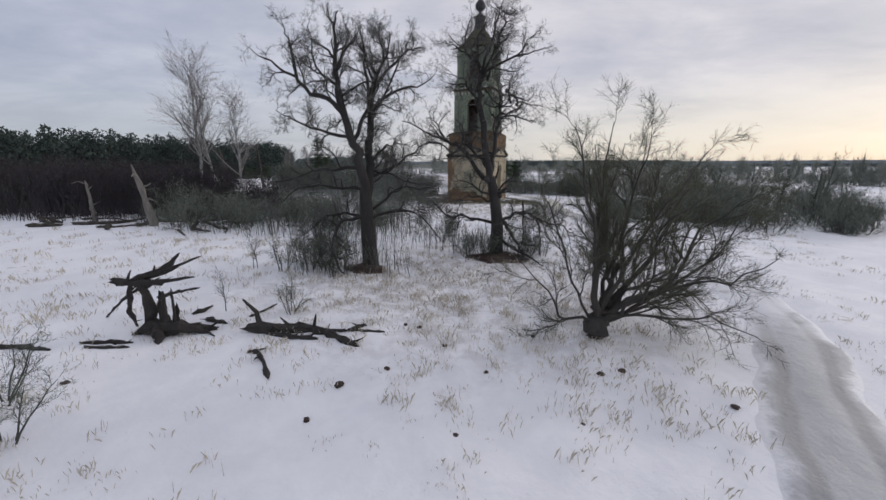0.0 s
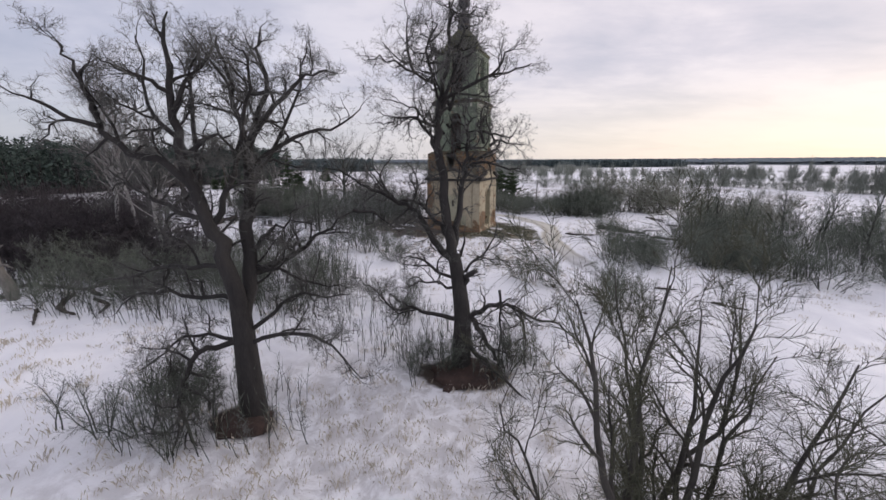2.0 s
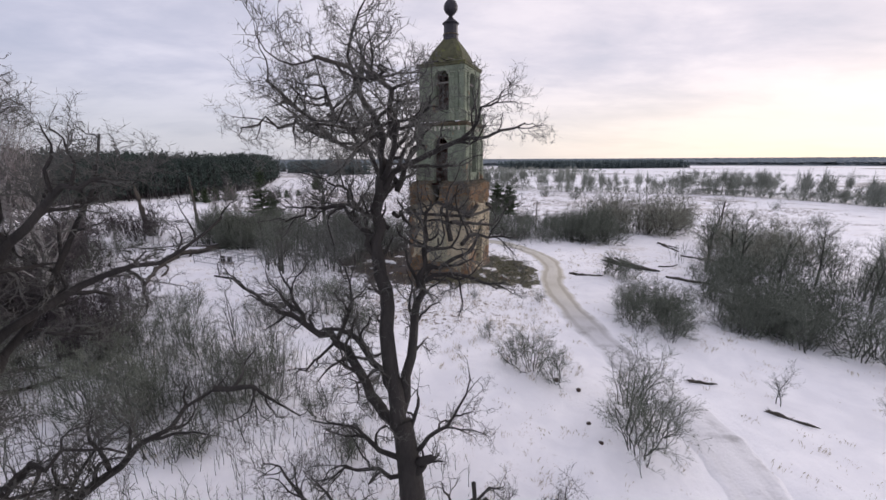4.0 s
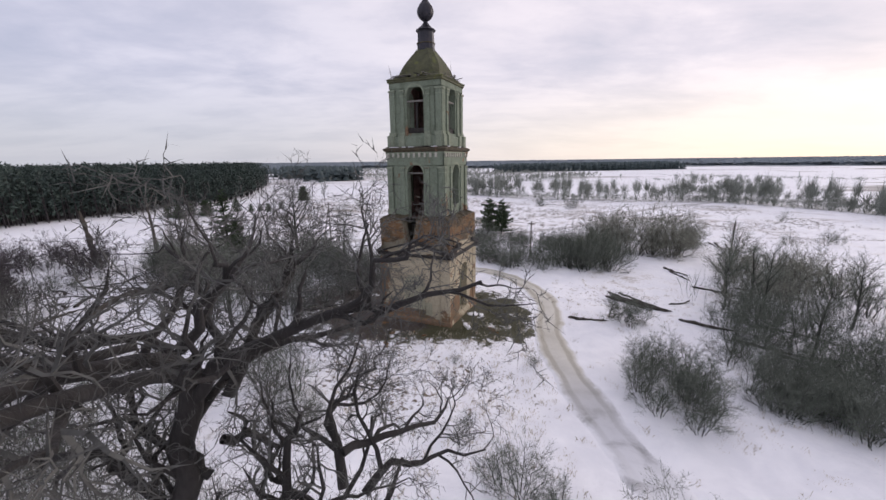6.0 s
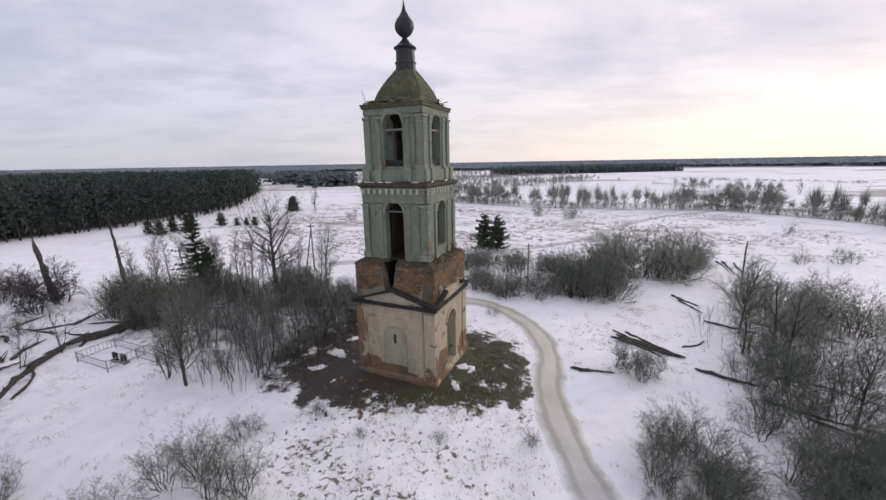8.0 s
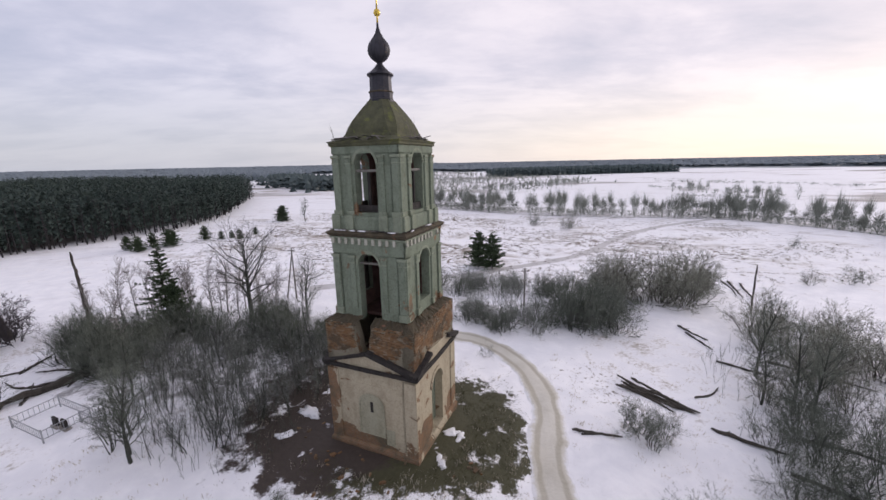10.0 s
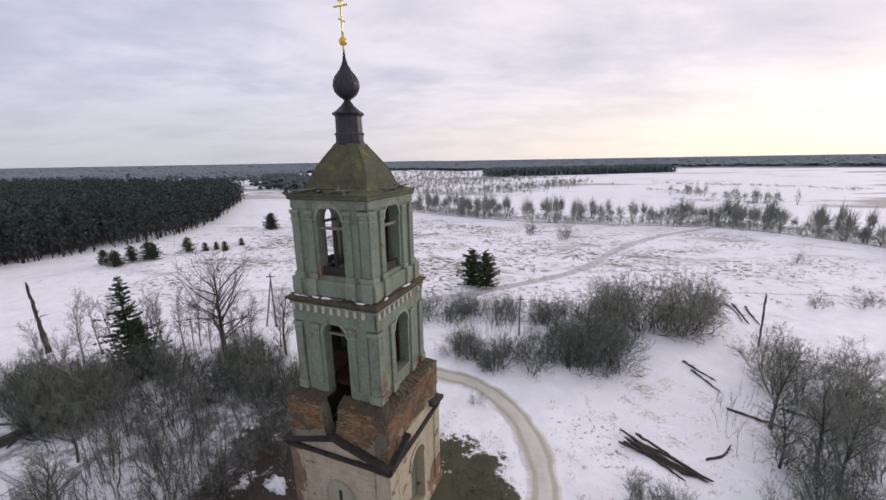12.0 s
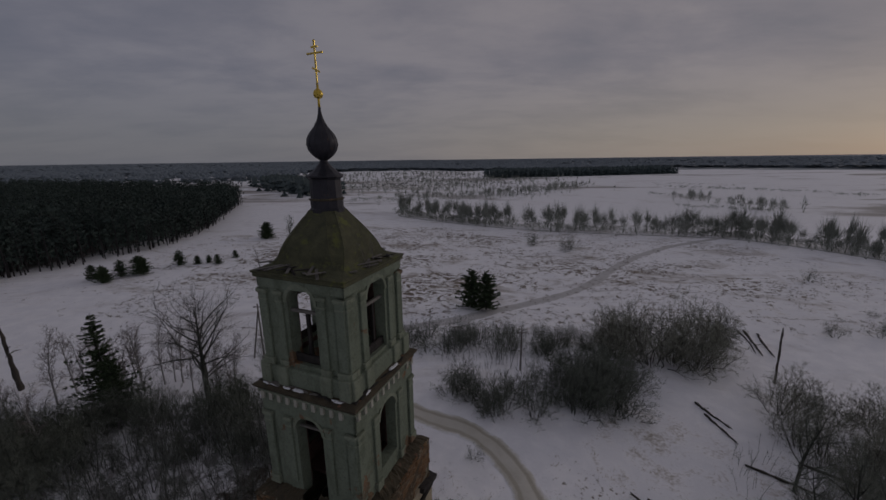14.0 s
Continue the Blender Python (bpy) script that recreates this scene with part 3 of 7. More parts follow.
def strip(name, line, width, lift, mat, label, category, cols=9):
    t = np.gradient(line, axis=0)
    t /= np.linalg.norm(t, axis=1)[:, None]
    nrm = np.stack([t[:, 1], -t[:, 0]], -1)
    verts, uvs = [], []
    for k, (p, q) in enumerate(zip(line, nrm)):
        wd = width * (1 + 0.10 * math.sin(k * 0.7) + 0.06 * math.sin(k * 1.9))
        for c in range(cols):
            u = c / (cols - 1)
            x, y = p + q * (u - 0.5) * wd
            rut = -0.05 * math.exp(-((abs(u - 0.5) - 0.24) / 0.08) ** 2)
            verts.append((x, y, land(x, y) + rough(x, y) + (lift + rut if 0 < c < cols - 1 else -0.12)))
            uvs.append((u, k * 0.1))
    faces = [(k * cols + c, k * cols + c + 1, (k + 1) * cols + c + 1, (k + 1) * cols + c) for k in range(len(line) - 1) for c in range(cols - 1)]
    me = mesh_of(name, verts, faces, mat)
    lay = me.uv_layers.new(name="UVMap")
    for lp in me.loops:
        lay.data[lp.index].uv = uvs[lp.vertex_index]
    me.shade_smooth()
    return tagged(new(name, me), label, category, kind="structure")


build_ground()
strip("road", ROAD_LINE, 2.8, 0.0, ROAD_MAT, "icy rutted dirt track winding past the tower", "road")
strip("road", TRACK_LINE, 2.6, 0.06, TRACK_MAT, "faint snowy track across the open field", "road", 7)

# ---------------------------------------------------------------- the bell tower
TX, TY, TTURN = 3.6, 52.9, -22.6
tower = thing("bell_tower", (TX, TY, ground(TX, TY) - 0.05), "abandoned three-tier brick bell tower with peeling plaster and mossy dome", "tower", turn=TTURN)
Z0 = -(ground(TX, TY) - 0.05)            # tower heights below are counted from z = 0 of the world


def tz(z):
    return z + Z0


def slab(quads, depth):
    """A wall of thickness depth from conforming quads in (x, z); front at y = 0, back at y = depth."""
    bm = bmesh.new()
    front, back, count = {}, {}, {}
    for q in quads:
        for p in q:
            k = (round(p[0], 4), round(p[1], 4))
            if k not in front:
                front[k] = bm.verts.new((k[0], 0, k[1]))
                back[k] = bm.verts.new((k[0], depth, k[1]))
        ks = [(round(p[0], 4), round(p[1], 4)) for p in q]
        bm.faces.new([front[k] for k in ks])
        bm.faces.new([back[k] for k in reversed(ks)])
        for a, b in zip(ks, ks[1:] + ks[:1]):
            count.setdefault(frozenset((a, b)), []).append((a, b))
    for es in count.values():
        if len(es) == 1:
            a, b = es[0]
            bm.faces.new([front[b], front[a], back[a], back[b]])
    return bm


def arch_quads(w, z0, z1, ow, ob, spring, n=12):
    """A wall panel w wide from z0 to z1 with an arched opening ow wide from ob up to spring plus half its width."""
    r = ow / 2
    xs = [-r * math.cos(math.pi * i / n) for i in range(n + 1)]
    arc = [spring + r * math.sin(math.pi * i / n) for i in range(n + 1)]
    q = []
    for s in (-1, 1):
        a, b = sorted((s * w / 2, s * r))
        zs = [z0, ob, spring, z1] if ob > z0 else [z0, spring, z1]
        for lo, hi in zip(zs, zs[1:]):
            q.append([(a, lo), (b, lo), (b, hi), (a, hi)])
    for i in range(n):
        a, b = xs[i], xs[i + 1]
        q.append([(a, arc[i]), (b, arc[i + 1]), (b, z1), (a, z1)])
        if ob > z0:
            q.append([(a, z0), (b, z0), (b, ob), (a, ob)])
    return q


def arch_band(r, wide, spring, front, n):
    """A half-round moulding round an arch, one closed solid."""
    bm = bmesh.new()
    rows = []
    for i in range(n + 1):
        a = math.pi * i / n
        rows.append([bm.verts.new((-(r + e) * math.cos(a), y, spring + (r + e) * math.sin(a))) for e, y in ((0.0, front), (wide, front), (wide, 0.05), (0.0, 0.05))])
    for p, q in zip(rows, rows[1:]):
        for j in range(4):
            bm.faces.new((p[j], p[(j + 1) % 4], q[(j + 1) % 4], q[j]))
    bm.faces.new(rows[0])
    bm.faces.new(rows[-1])
    return bm


def on_side(k, hw):
    """From a panel's own x, y (inwards), z to side k of a square of half width hw: 0 front, 1 right, 2 back, 3 left."""
    return Matrix.Rotation(k * math.pi / 2, 4, "Z") @ Matrix.Translation((0, -hw, 0))


def add(name, bm, mat, m=None, label="", smooth=False):
    if m is not None:
        bmesh.ops.transform(bm, matrix=m, verts=bm.verts[:])
    return part(name, bm, mat, tower, label, smooth)


def ring(name, profile, mat, label=""):
    v, f = square_ring([(hw, tz(z)) for hw, z in profile])
    return part(name, mesh_of(name, v, f, mat), None, tower, label)


def roughen(bm, amount, cuts, seed):
    """Break the straightness of a worn edge."""
    bmesh.ops.subdivide_edges(bm, edges=bm.edges[:], cuts=cuts, use_grid_fill=True)
    r = random.Random(seed)
    for v in bm.verts:
        v.co += Vector([r.uniform(-1, 1) * amount for _ in range(3)])
    return bm


# ---- lower tier
B = 3.05
for k in range(4):
    if k in (1, 3):
        bm = slab(arch_quads(2 * B, tz(-0.5), tz(6.35), 1.7, tz(0.30), tz(4.55)), 0.9)
    else:
        bm = slab([[(-B, tz(-0.5)), (B, tz(-0.5)), (B, tz(6.35)), (-B, tz(6.35))]], 0.9)
    add("wall", bm, PLASTER_LOW, on_side(k, B), "peeling cream plaster wall over brick")
ring("plinth", [(3.14, -0.5), (3.22, 0.95), (3.18, 1.10), (3.06, 1.25)], PLASTER_LOW, "crumbling plastered plinth")
# corner strips and panels of the lower tier
for k in range(4):
    for s in (-1, 1):
        add("pilaster", worn_box(min(s * 3.10, s * 2.30), max(s * 3.10, s * 2.30), -0.06, 0.2, tz(0.5), tz(6.1), 0.03), PLASTER_LOW, on_side(k, B))
add("string_course", worn_box(-2.28, 2.28, -0.035, 0.1, tz(5.35), tz(5.5), 0.02), PLASTER_LOW, on_side(0, B))
# blind niche with a slit window on the front
n_pts = [(-0.85, 2.0), (0.85, 2.0), (0.85, 3.9)] + [(0.85 * math.cos(a), 3.9 + 0.85 * math.sin(a)) for a in [math.pi * i / 10 for i in range(1, 10)]] + [(-0.85, 3.9)]
bm = bmesh.new()
rings = []
for dx, y in ((0.10, -0.055), (0.0, -0.055), (0.0, -0.012)):
    rings.append([bm.verts.new((x * (1 + dx), y, tz(z + (dx * 0.85 if z > 3.9 else (-dx * 0.6 if z < 2.1 else 0))))) for x, z in n_pts])
for a, b in zip(rings, rings[1:]):
    for i in range(len(n_pts)):
        j = (i + 1) % len(n_pts)
        bm.faces.new((a[i], a[j], b[j], b[i]))
bm.faces.new(rings[-1])
add("niche", bm, PLASTER_NICHE, on_side(0, B), "pale greenish blind niche")
add("slit_window", worn_box(-0.10, 0.10, -0.03, 0.1, tz(3.55), tz(4.25), 0.01), CHARRED, on_side(0, B), "narrow dark slit window")
add("recess", worn_box(0.95, 1.55, -0.03, 0.05, tz(1.5), tz(2.6), 0.015), PLASTER_NICHE, on_side(0, B), "small bricked-up opening")
# door lining in the right-hand arch
bm = arch_band(0.85, 0.22, tz(4.55), -0.07, 12)
add("archivolt", bm, PLASTER_LOW, on_side(1, B))
add("door", worn_box(-0.84, 0.84, 0.55, 0.62, tz(0.30), tz(5.38), 0.01), PLASTER_TRIM, on_side(1, B), "faded green boarded door set deep in the arch")

# ---- cornice and pediments: rotten dark timber and tin over plaster
for k in range(4):
    wide = 3.22
    if k != 1:
        add("cornice", roughen(worn_box(-wide, wide, -0.20, 0.15, tz(6.33), tz(6.56), 0.02), 0.022, 5, k), CHARRED, on_side(k, B), "blackened rotten eave board")
    else:
        add("cornice", roughen(worn_box(-wide, 2.9, -0.20, 0.15, tz(6.33), tz(6.56), 0.02), 0.03, 5, k), CHARRED, on_side(k, B), "blackened rotten eave board")
    apex = 7.55
    bm = slab([[(-3.0, tz(6.5)), (0.0, tz(6.5)), (0.0, tz(apex))], [(0.0, tz(6.5)), (3.0, tz(6.5)), (0.0, tz(apex))]], 0.15)
    if k == 1:
        bm.free()
        bm = slab([[(-3.0, tz(6.5)), (-0.7, tz(6.5)), (-1.2, tz(7.35))], [(0.9, tz(6.5)), (3.0, tz(6.5)), (1.5, tz(7.25)), (1.1, tz(7.2))], [(-0.7, tz(6.5)), (0.9, tz(6.5)), (1.1, tz(7.2)), (-1.2, tz(7.35))]], 0.15)
    add("tympanum", bm, PLASTER_LOW, on_side(k, B + 0.07), "plastered gable triangle")
    slope = math.atan2(apex - 6.6, 3.15)
    for s in (-1, 1):
        ln = 3.45 if k != 1 else (2.1 if s < 0 else 1.75)
        m = on_side(k, B + 0.07) @ Matrix.Translation((s * 3.2, 0, tz(6.5))) @ Matrix.Rotation(s * slope, 4, "Y") @ Matrix.Scale(-s, 4, (1, 0, 0))
        thick = 0.24 if (k == 0 and s > 0) or k == 1 else 0.10
        add("raking_cornice", roughen(worn_box(0, ln, -0.24, 0.25, 0.0, thick, 0.02), 0.022, 4, 10 + k), CHARRED, m, "blackened sagging gable edge")

# ---- brick pedestal
P = 3.0
notch = lambda x: tz(9.25) - (2.35 * max(0.0, 1 - ((x + 0.35) / 0.62) ** 2) if abs(x + 0.35) < 0.62 else 0.0) - 0.12 * abs(math.sin(5 * x))
for k in range(4):
    cols = [-P + i * 2 * P / 40 for i in range(41)]
    tops = [notch(x) if k == 0 else tz(9.2) - 0.10 * abs(math.sin(3 * x + k)) for x in cols]
    bm = slab([[(a, tz(6.0)), (b, tz(6.0)), (b, tb), (a, ta)] for a, b, ta, tb in zip(cols, cols[1:], tops, tops[1:])], 0.75)
    add("pedestal_wall", bm, BRICK, on_side(k, P), "stained plaster crumbling off orange brick")
for k in range(4):
    bm = bmesh.new()
    cols = [-3.02 + i * 6.04 / 48 for i in range(49)]
    r = random.Random(70 + k)
    rows = []
    for y, z in ((-0.06, 9.10), (0.02, 9.22), (0.20, 9.33), (0.45, 9.46), (0.68, 9.54)):
        rows.append([bm.verts.new((x * (3.02 - y) / 3.02, y + (r.uniform(-.05, .05) if 0 < i < 48 else 0), tz(z) + (r.uniform(-.06, .06) if 0 < i < 48 else 0))) for i, x in enumerate(cols)])
    for a, b in zip(rows, rows[1:]):
        for i in range(48):
            if k == 0 and abs(cols[i] + 0.30) < 0.52:
                continue
            bm.faces.new((a[i], a[i + 1], b[i + 1], b[i]))
    add("ledge", bm, MOSS, on_side(k, P), "mossy crumbling brick ledge")
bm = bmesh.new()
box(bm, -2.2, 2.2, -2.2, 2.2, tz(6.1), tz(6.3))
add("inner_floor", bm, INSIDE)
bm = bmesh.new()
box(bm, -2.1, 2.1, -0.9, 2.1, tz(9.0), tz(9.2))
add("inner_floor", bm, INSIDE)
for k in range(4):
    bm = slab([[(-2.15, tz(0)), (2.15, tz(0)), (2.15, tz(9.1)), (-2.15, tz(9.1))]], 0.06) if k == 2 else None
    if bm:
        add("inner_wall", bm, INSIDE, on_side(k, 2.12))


def storey(hw, z0, z1, plinth_top, ow, openings, cap, wall_label, dentils):
    """One upper tier: pierced walls, paired pilasters with bases and capitals, archivolts, entablature."""
    for k in range(4):
        ob, spring = openings[k]
        add("wall", slab(arch_quads(2 * hw, tz(z0), tz(z1), ow, tz(ob), tz(spring)), 0.55), PLASTER_UP, on_side(k, hw), wall_label)
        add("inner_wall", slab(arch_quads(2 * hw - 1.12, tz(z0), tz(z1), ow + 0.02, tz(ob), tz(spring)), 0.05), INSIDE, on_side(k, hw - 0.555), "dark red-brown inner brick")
        spots = [s * c for s in (-1, 1) for c in (hw - 0.20, ow / 2 + 0.36)]
        for c in spots:
            wd = 0.22 if abs(c) > hw - 0.3 else 0.17
            if ob > plinth_top - 0.3 or abs(c) > hw - 0.3:
                add("pilaster_base", worn_box(c - wd - 0.07, c + wd + 0.07, -0.17, 0.1, tz(z0 + 0.25), tz(plinth_top), 0.03), PLASTER_TRIM, on_side(k, hw))
            add("pilaster", worn_box(c - wd, c + wd, -0.10, 0.1, tz(plinth_top), tz(cap), 0.025), PLASTER_UP, on_side(k, hw))
            add("capital", worn_box(c - wd - 0.05, c + wd + 0.05, -0.16, 0.1, tz(cap), tz(cap + 0.16), 0.03), PLASTER_TRIM, on_side(k, hw), "chipped pale capital")
            add("capital", worn_box(c - wd - 0.02, c + wd + 0.02, -0.12, 0.1, tz(cap - 0.32), tz(cap - 0.24), 0.02), PLASTER_TRIM, on_side(k, hw))
        bm = arch_band(ow / 2, 0.15, tz(spring), -0.06, 14)
        add("archivolt", bm, PLASTER_TRIM, on_side(k, hw))
        add("frieze", worn_box(-hw - 0.05, hw + 0.05, -0.05, 0.1, tz(cap + 0.25), tz(z1 - 0.02), 0.02), PLASTER_UP, on_side(k, hw))
        if dentils:
            for i in range(11):
                c = -hw + 0.12 + i * (2 * hw - 0.24) / 10
                if (i * 7 + k * 3) % 11 in (4,):
                    continue
                add("dentil", worn_box(c - 0.085, c + 0.085, -0.16, 0.0, tz(z1 - 0.36), tz(z1 - 0.02), 0.015), PLASTER_PALE, on_side(k, hw), "pale flaking dentil")


storey(2.40, 9.3, 14.32, 9.98, 1.40, {0: (9.3, 12.75), 1: (10.25, 12.75), 2: (10.25, 12.75), 3: (10.25, 12.75)}, 13.12, "grey-green peeling plaster wall", True)
ring("cornice", [(2.44, 14.34), (2.52, 14.40), (2.64, 14.50), (2.68, 14.60), (2.60, 14.66), (2.25, 14.80)], MOSS, "mossy projecting cornice with ragged edge")
ring("cornice", [(2.46, 14.22), (2.53, 14.27), (2.53, 14.36)], PLASTER_TRIM)
# plinth of the top tier
ring("plinth", [(2.32, 14.66), (2.32, 15.46), (2.27, 15.54), (2.15, 15.56)], PLASTER_UP, "stained grey plaster plinth")
for k in range(4):
    for c in (-2.03, 2.03, -1.12, 1.12):
        add("plinth_block", worn_box(c - 0.27, c + 0.27, -0.13, 0.05, tz(14.72), tz(15.62), 0.03), PLASTER_TRIM, on_side(k, 2.30))
storey(2.12, 15.3, 19.55, 15.85, 1.40, {k: (15.75, 18.45) for k in range(4)}, 18.75, "grey-green weathered plaster wall", False)
ring("cornice", [(2.20, 19.40), (2.27, 19.46), (2.25, 19.56), (2.30, 19.62), (2.32, 19.65), (2.32, 19.68), (2.05, 19.74), (1.6, 19.84)], DOME_MAT, "mossy eave with rusty tin edge")
for k in range(4):
    if k in (0, 1, 3):
        add("beam", worn_box(-0.73, 0.73, 0.18, 0.32, tz(18.0), tz(18.14), 0.02), GREYWOOD, on_side(k, 2.16), "old cross beam")
    add("railing", roughen(worn_box(-0.71, 0.71, 0.2, 0.3, tz(15.78), tz(16.15), 0.02), 0.02, 2, k), CHARRED, on_side(k, 2.16), "dark broken boards")
add("beam", worn_box(-0.73, 0.73, 0.2, 0.34, tz(12.72), tz(12.84), 0.02), GREYWOOD, on_side(0, 2.4), "old cross beam")
add("post", worn_box(-0.12, 0.05, 0.35, 0.5, tz(15.7), tz(18.0), 0.02), CHARRED, on_side(0, 2.16), "dark timber post")
add("post", worn_box(0.15, 0.30, 0.35, 0.5, tz(15.7), tz(18.0), 0.02), CHARRED, on_side(1, 2.16), "dark timber post")
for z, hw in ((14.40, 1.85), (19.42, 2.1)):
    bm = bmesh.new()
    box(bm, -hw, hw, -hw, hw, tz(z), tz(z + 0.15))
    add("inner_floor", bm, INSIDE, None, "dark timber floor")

# boards nailed over the far openings
for k, hw, z0_, z1_, spans in ((2, 2.4, 10.2, 13.4, ((-0.7, -0.35), (-0.33, 0.02), (0.04, 0.36), (0.38, 0.70))), (3, 2.4, 10.2, 13.4, ((-0.7, -0.35), (-0.33, 0.02), (0.04, 0.36), (0.38, 0.70))), (2, 2.12, 15.7, 18.9, ((-0.7, -0.42), (-0.40, -0.12), (-0.10, 0.16), (0.40, 0.70)))):
    for a_, b_ in spans:
        add("board", worn_box(a_, b_, 0.22, 0.27, tz(z0_), tz(z1_), 0.008), CHARRED, on_side(k, hw), "dark old board")
# ---- roof: faceted dome, lantern, onion, cross
def cut_square(profile):
    """A solid about z of square plan with cut corners, from (half width, cut, z) rows."""
    verts, faces = [], []
    for hw, c, z in profile:
        e = hw - c
        verts += [(-e, -hw, z), (e, -hw, z), (hw, -e, z), (hw, e, z), (e, hw, z), (-e, hw, z), (-hw, e, z), (-hw, -e, z)]
    for j in range(len(profile) - 1):
        for i in range(8):
            a, b = j * 8 + i, j * 8 + (i + 1) % 8
            faces.append((a, b, b + 8, a + 8))
    faces.append(tuple(reversed(range(8))))
    faces.append(tuple(range(len(profile) * 8 - 8, len(profile) * 8)))
    return verts, faces


DOME = [(2.22, 0.06, 19.69), (2.02, 0.10, 19.77), (1.78, 0.22, 19.90), (1.68, 0.30, 20.08), (1.62, 0.36, 20.34), (1.52, 0.40, 20.62), (1.36, 0.40, 20.92), (1.15, 0.36, 21.24), (0.94, 0.32, 21.54), (0.76, 0.28, 21.78), (0.64, 0.24, 21.96)]
v, f = cut_square([(hw, c, tz(z)) for hw, c, z in DOME])
dome = part("dome", mesh_of("dome", v, f, DOME_MAT), None, tower, "bell-shaped dome overgrown with moss")
for i in range(8):
    line = [Vector(v[j * 8 + i]) * 1.0 for j in range(2, len(DOME))]
    part("rib", mesh_of("rib", *tubes([([tuple(p) for p in line], [0.022] * len(line))], 5), DOME_MAT), None, dome)
v, f = lathe([(r, tz(z)) for r, z in ((0.72, 21.86), (0.72, 22.02), (0.67, 22.06), (0.68, 22.38), (0.71, 22.42), (0.65, 22.47), (0.63, 23.20), (0.67, 23.26), (0.77, 23.32), (0.77, 23.37), (0.54, 23.52), (0.32, 23.72), (0.17, 23.92), (0.14, 24.02))], 12)
drum = part("lantern", mesh_of("lantern", v, f, TIN), None, tower, "dark tin-clad lantern drum with flared cap")
v, f = lathe([(r, tz(z)) for r, z in ((0.69, 22.37), (0.73, 22.40), (0.73, 22.44), (0.69, 22.46))], 12)
part("band", mesh_of("band", v, f, MOSS), None, drum)
onion_profile = [(r_ * 1.05, z_ - 0.13) for r_, z_ in [(0.14, 24.10), (0.26, 24.20), (0.42, 24.34), (0.54, 24.52), (0.595, 24.74), (0.57, 24.94), (0.49, 25.12), (0.37, 25.28), (0.25, 25.44), (0.16, 25.62), (0.10, 25.82), (0.06, 26.02), (0.05, 26.18)]]
v, f = lathe([(r, tz(z)) for r, z in onion_profile], 28)
onion = part("onion_dome", mesh_of("onion_dome", v, f, TIN), None, tower, "blackened onion dome", True)
for i in range(14):
    a = 2 * math.pi * i / 14
    line = [((r + 0.004) * math.cos(a), (r + 0.004) * math.sin(a), tz(z)) for r, z in onion_profile[1:10]]
    v, f = tubes([(line, [0.012] * len(line))], 3)
    part("seam", mesh_of("seam", v, f, TIN), None, onion)
v, f = lathe([(r, tz(z)) for r, z in ((0.05, 26.00), (0.045, 26.33), (0.05, 26.36), (0.14, 26.40), (0.185, 26.48), (0.19, 26.54), (0.16, 26.64), (0.09, 26.71), (0.05, 26.74), (0.045, 26.95))], 18)
part("finial_ball", mesh_of("finial_ball", v, f, GOLD), None, tower, "gilded ball on a gilded rod", True)
cross = part("cross", worn_box(-0.035, 0.035, -0.025, 0.025, tz(26.9), tz(28.45), 0.012), GOLD, tower, "gilded three-bar cross")
for half, z, tilt in ((0.34, 28.02, 0), (0.16, 28.24, 0), (0.20, 27.42, 28)):
    m = Matrix.Translation((0, 0, tz(z))) @ Matrix.Rotation(radians(tilt), 4, "Y")
    part("crossbar", worn_box(-half, half, -0.028, 0.028, -0.033, 0.033, 0.012, m), GOLD, cross)
for x, z in ((-0.34, 28.02), (0.34, 28.02), (0.0, 28.46)):
    v, f = lathe([(0.01, -0.05), (0.05, -0.02), (0.05, 0.02), (0.01, 0.05)], 8)
    part("knob", mesh_of("knob", [(a + x, b, c + tz(z)) for a, b, c in v], f, GOLD), None, cross)

# ---- planks, snow and rubble on the ledges
r = random.Random(5)
for i in range(44):
    k = i % 4 if i > 7 else i % 2
    c = r.uniform(-1.6, 1.6)
    m = on_side(k, 2.12) @ Matrix.Translation((c, r.uniform(-0.02, 0.30), tz(19.76 + r.uniform(0, 0.14)))) @ Matrix.Rotation(r.uniform(-1.2, 1.2), 4, "Z") @ Matrix.Rotation(r.uniform(-0.25, 0.25), 4, "Y")
    add("plank", worn_box(-r.uniform(0.25, 0.6), r.uniform(0.2, 0.6), -0.06, 0.06, -0.015, 0.02, 0.006), GREYWOOD if i % 3 else CHARRED, m)
for i in range(24):
    k = (0, 0, 1, 0, 1, 3)[i % 6]
    c = r.uniform(-2.2, 2.2)
    m = on_side(k, 2.48) @ Matrix.Translation((c, r.uniform(-0.02, 0.1), tz(14.74 + r.uniform(0, 0.05)))) @ Matrix.Rotation(r.uniform(-0.35, 0.35), 4, "Z") @ Matrix.Rotation(r.uniform(-0.08, 0.08), 4, "Y")
    add("plank", worn_box(-r.uniform(0.15, 0.45), r.uniform(0.15, 0.45), -0.05, 0.05, -0.015, 0.02, 0.006), GREYWOOD if i % 2 else CHARRED, m)
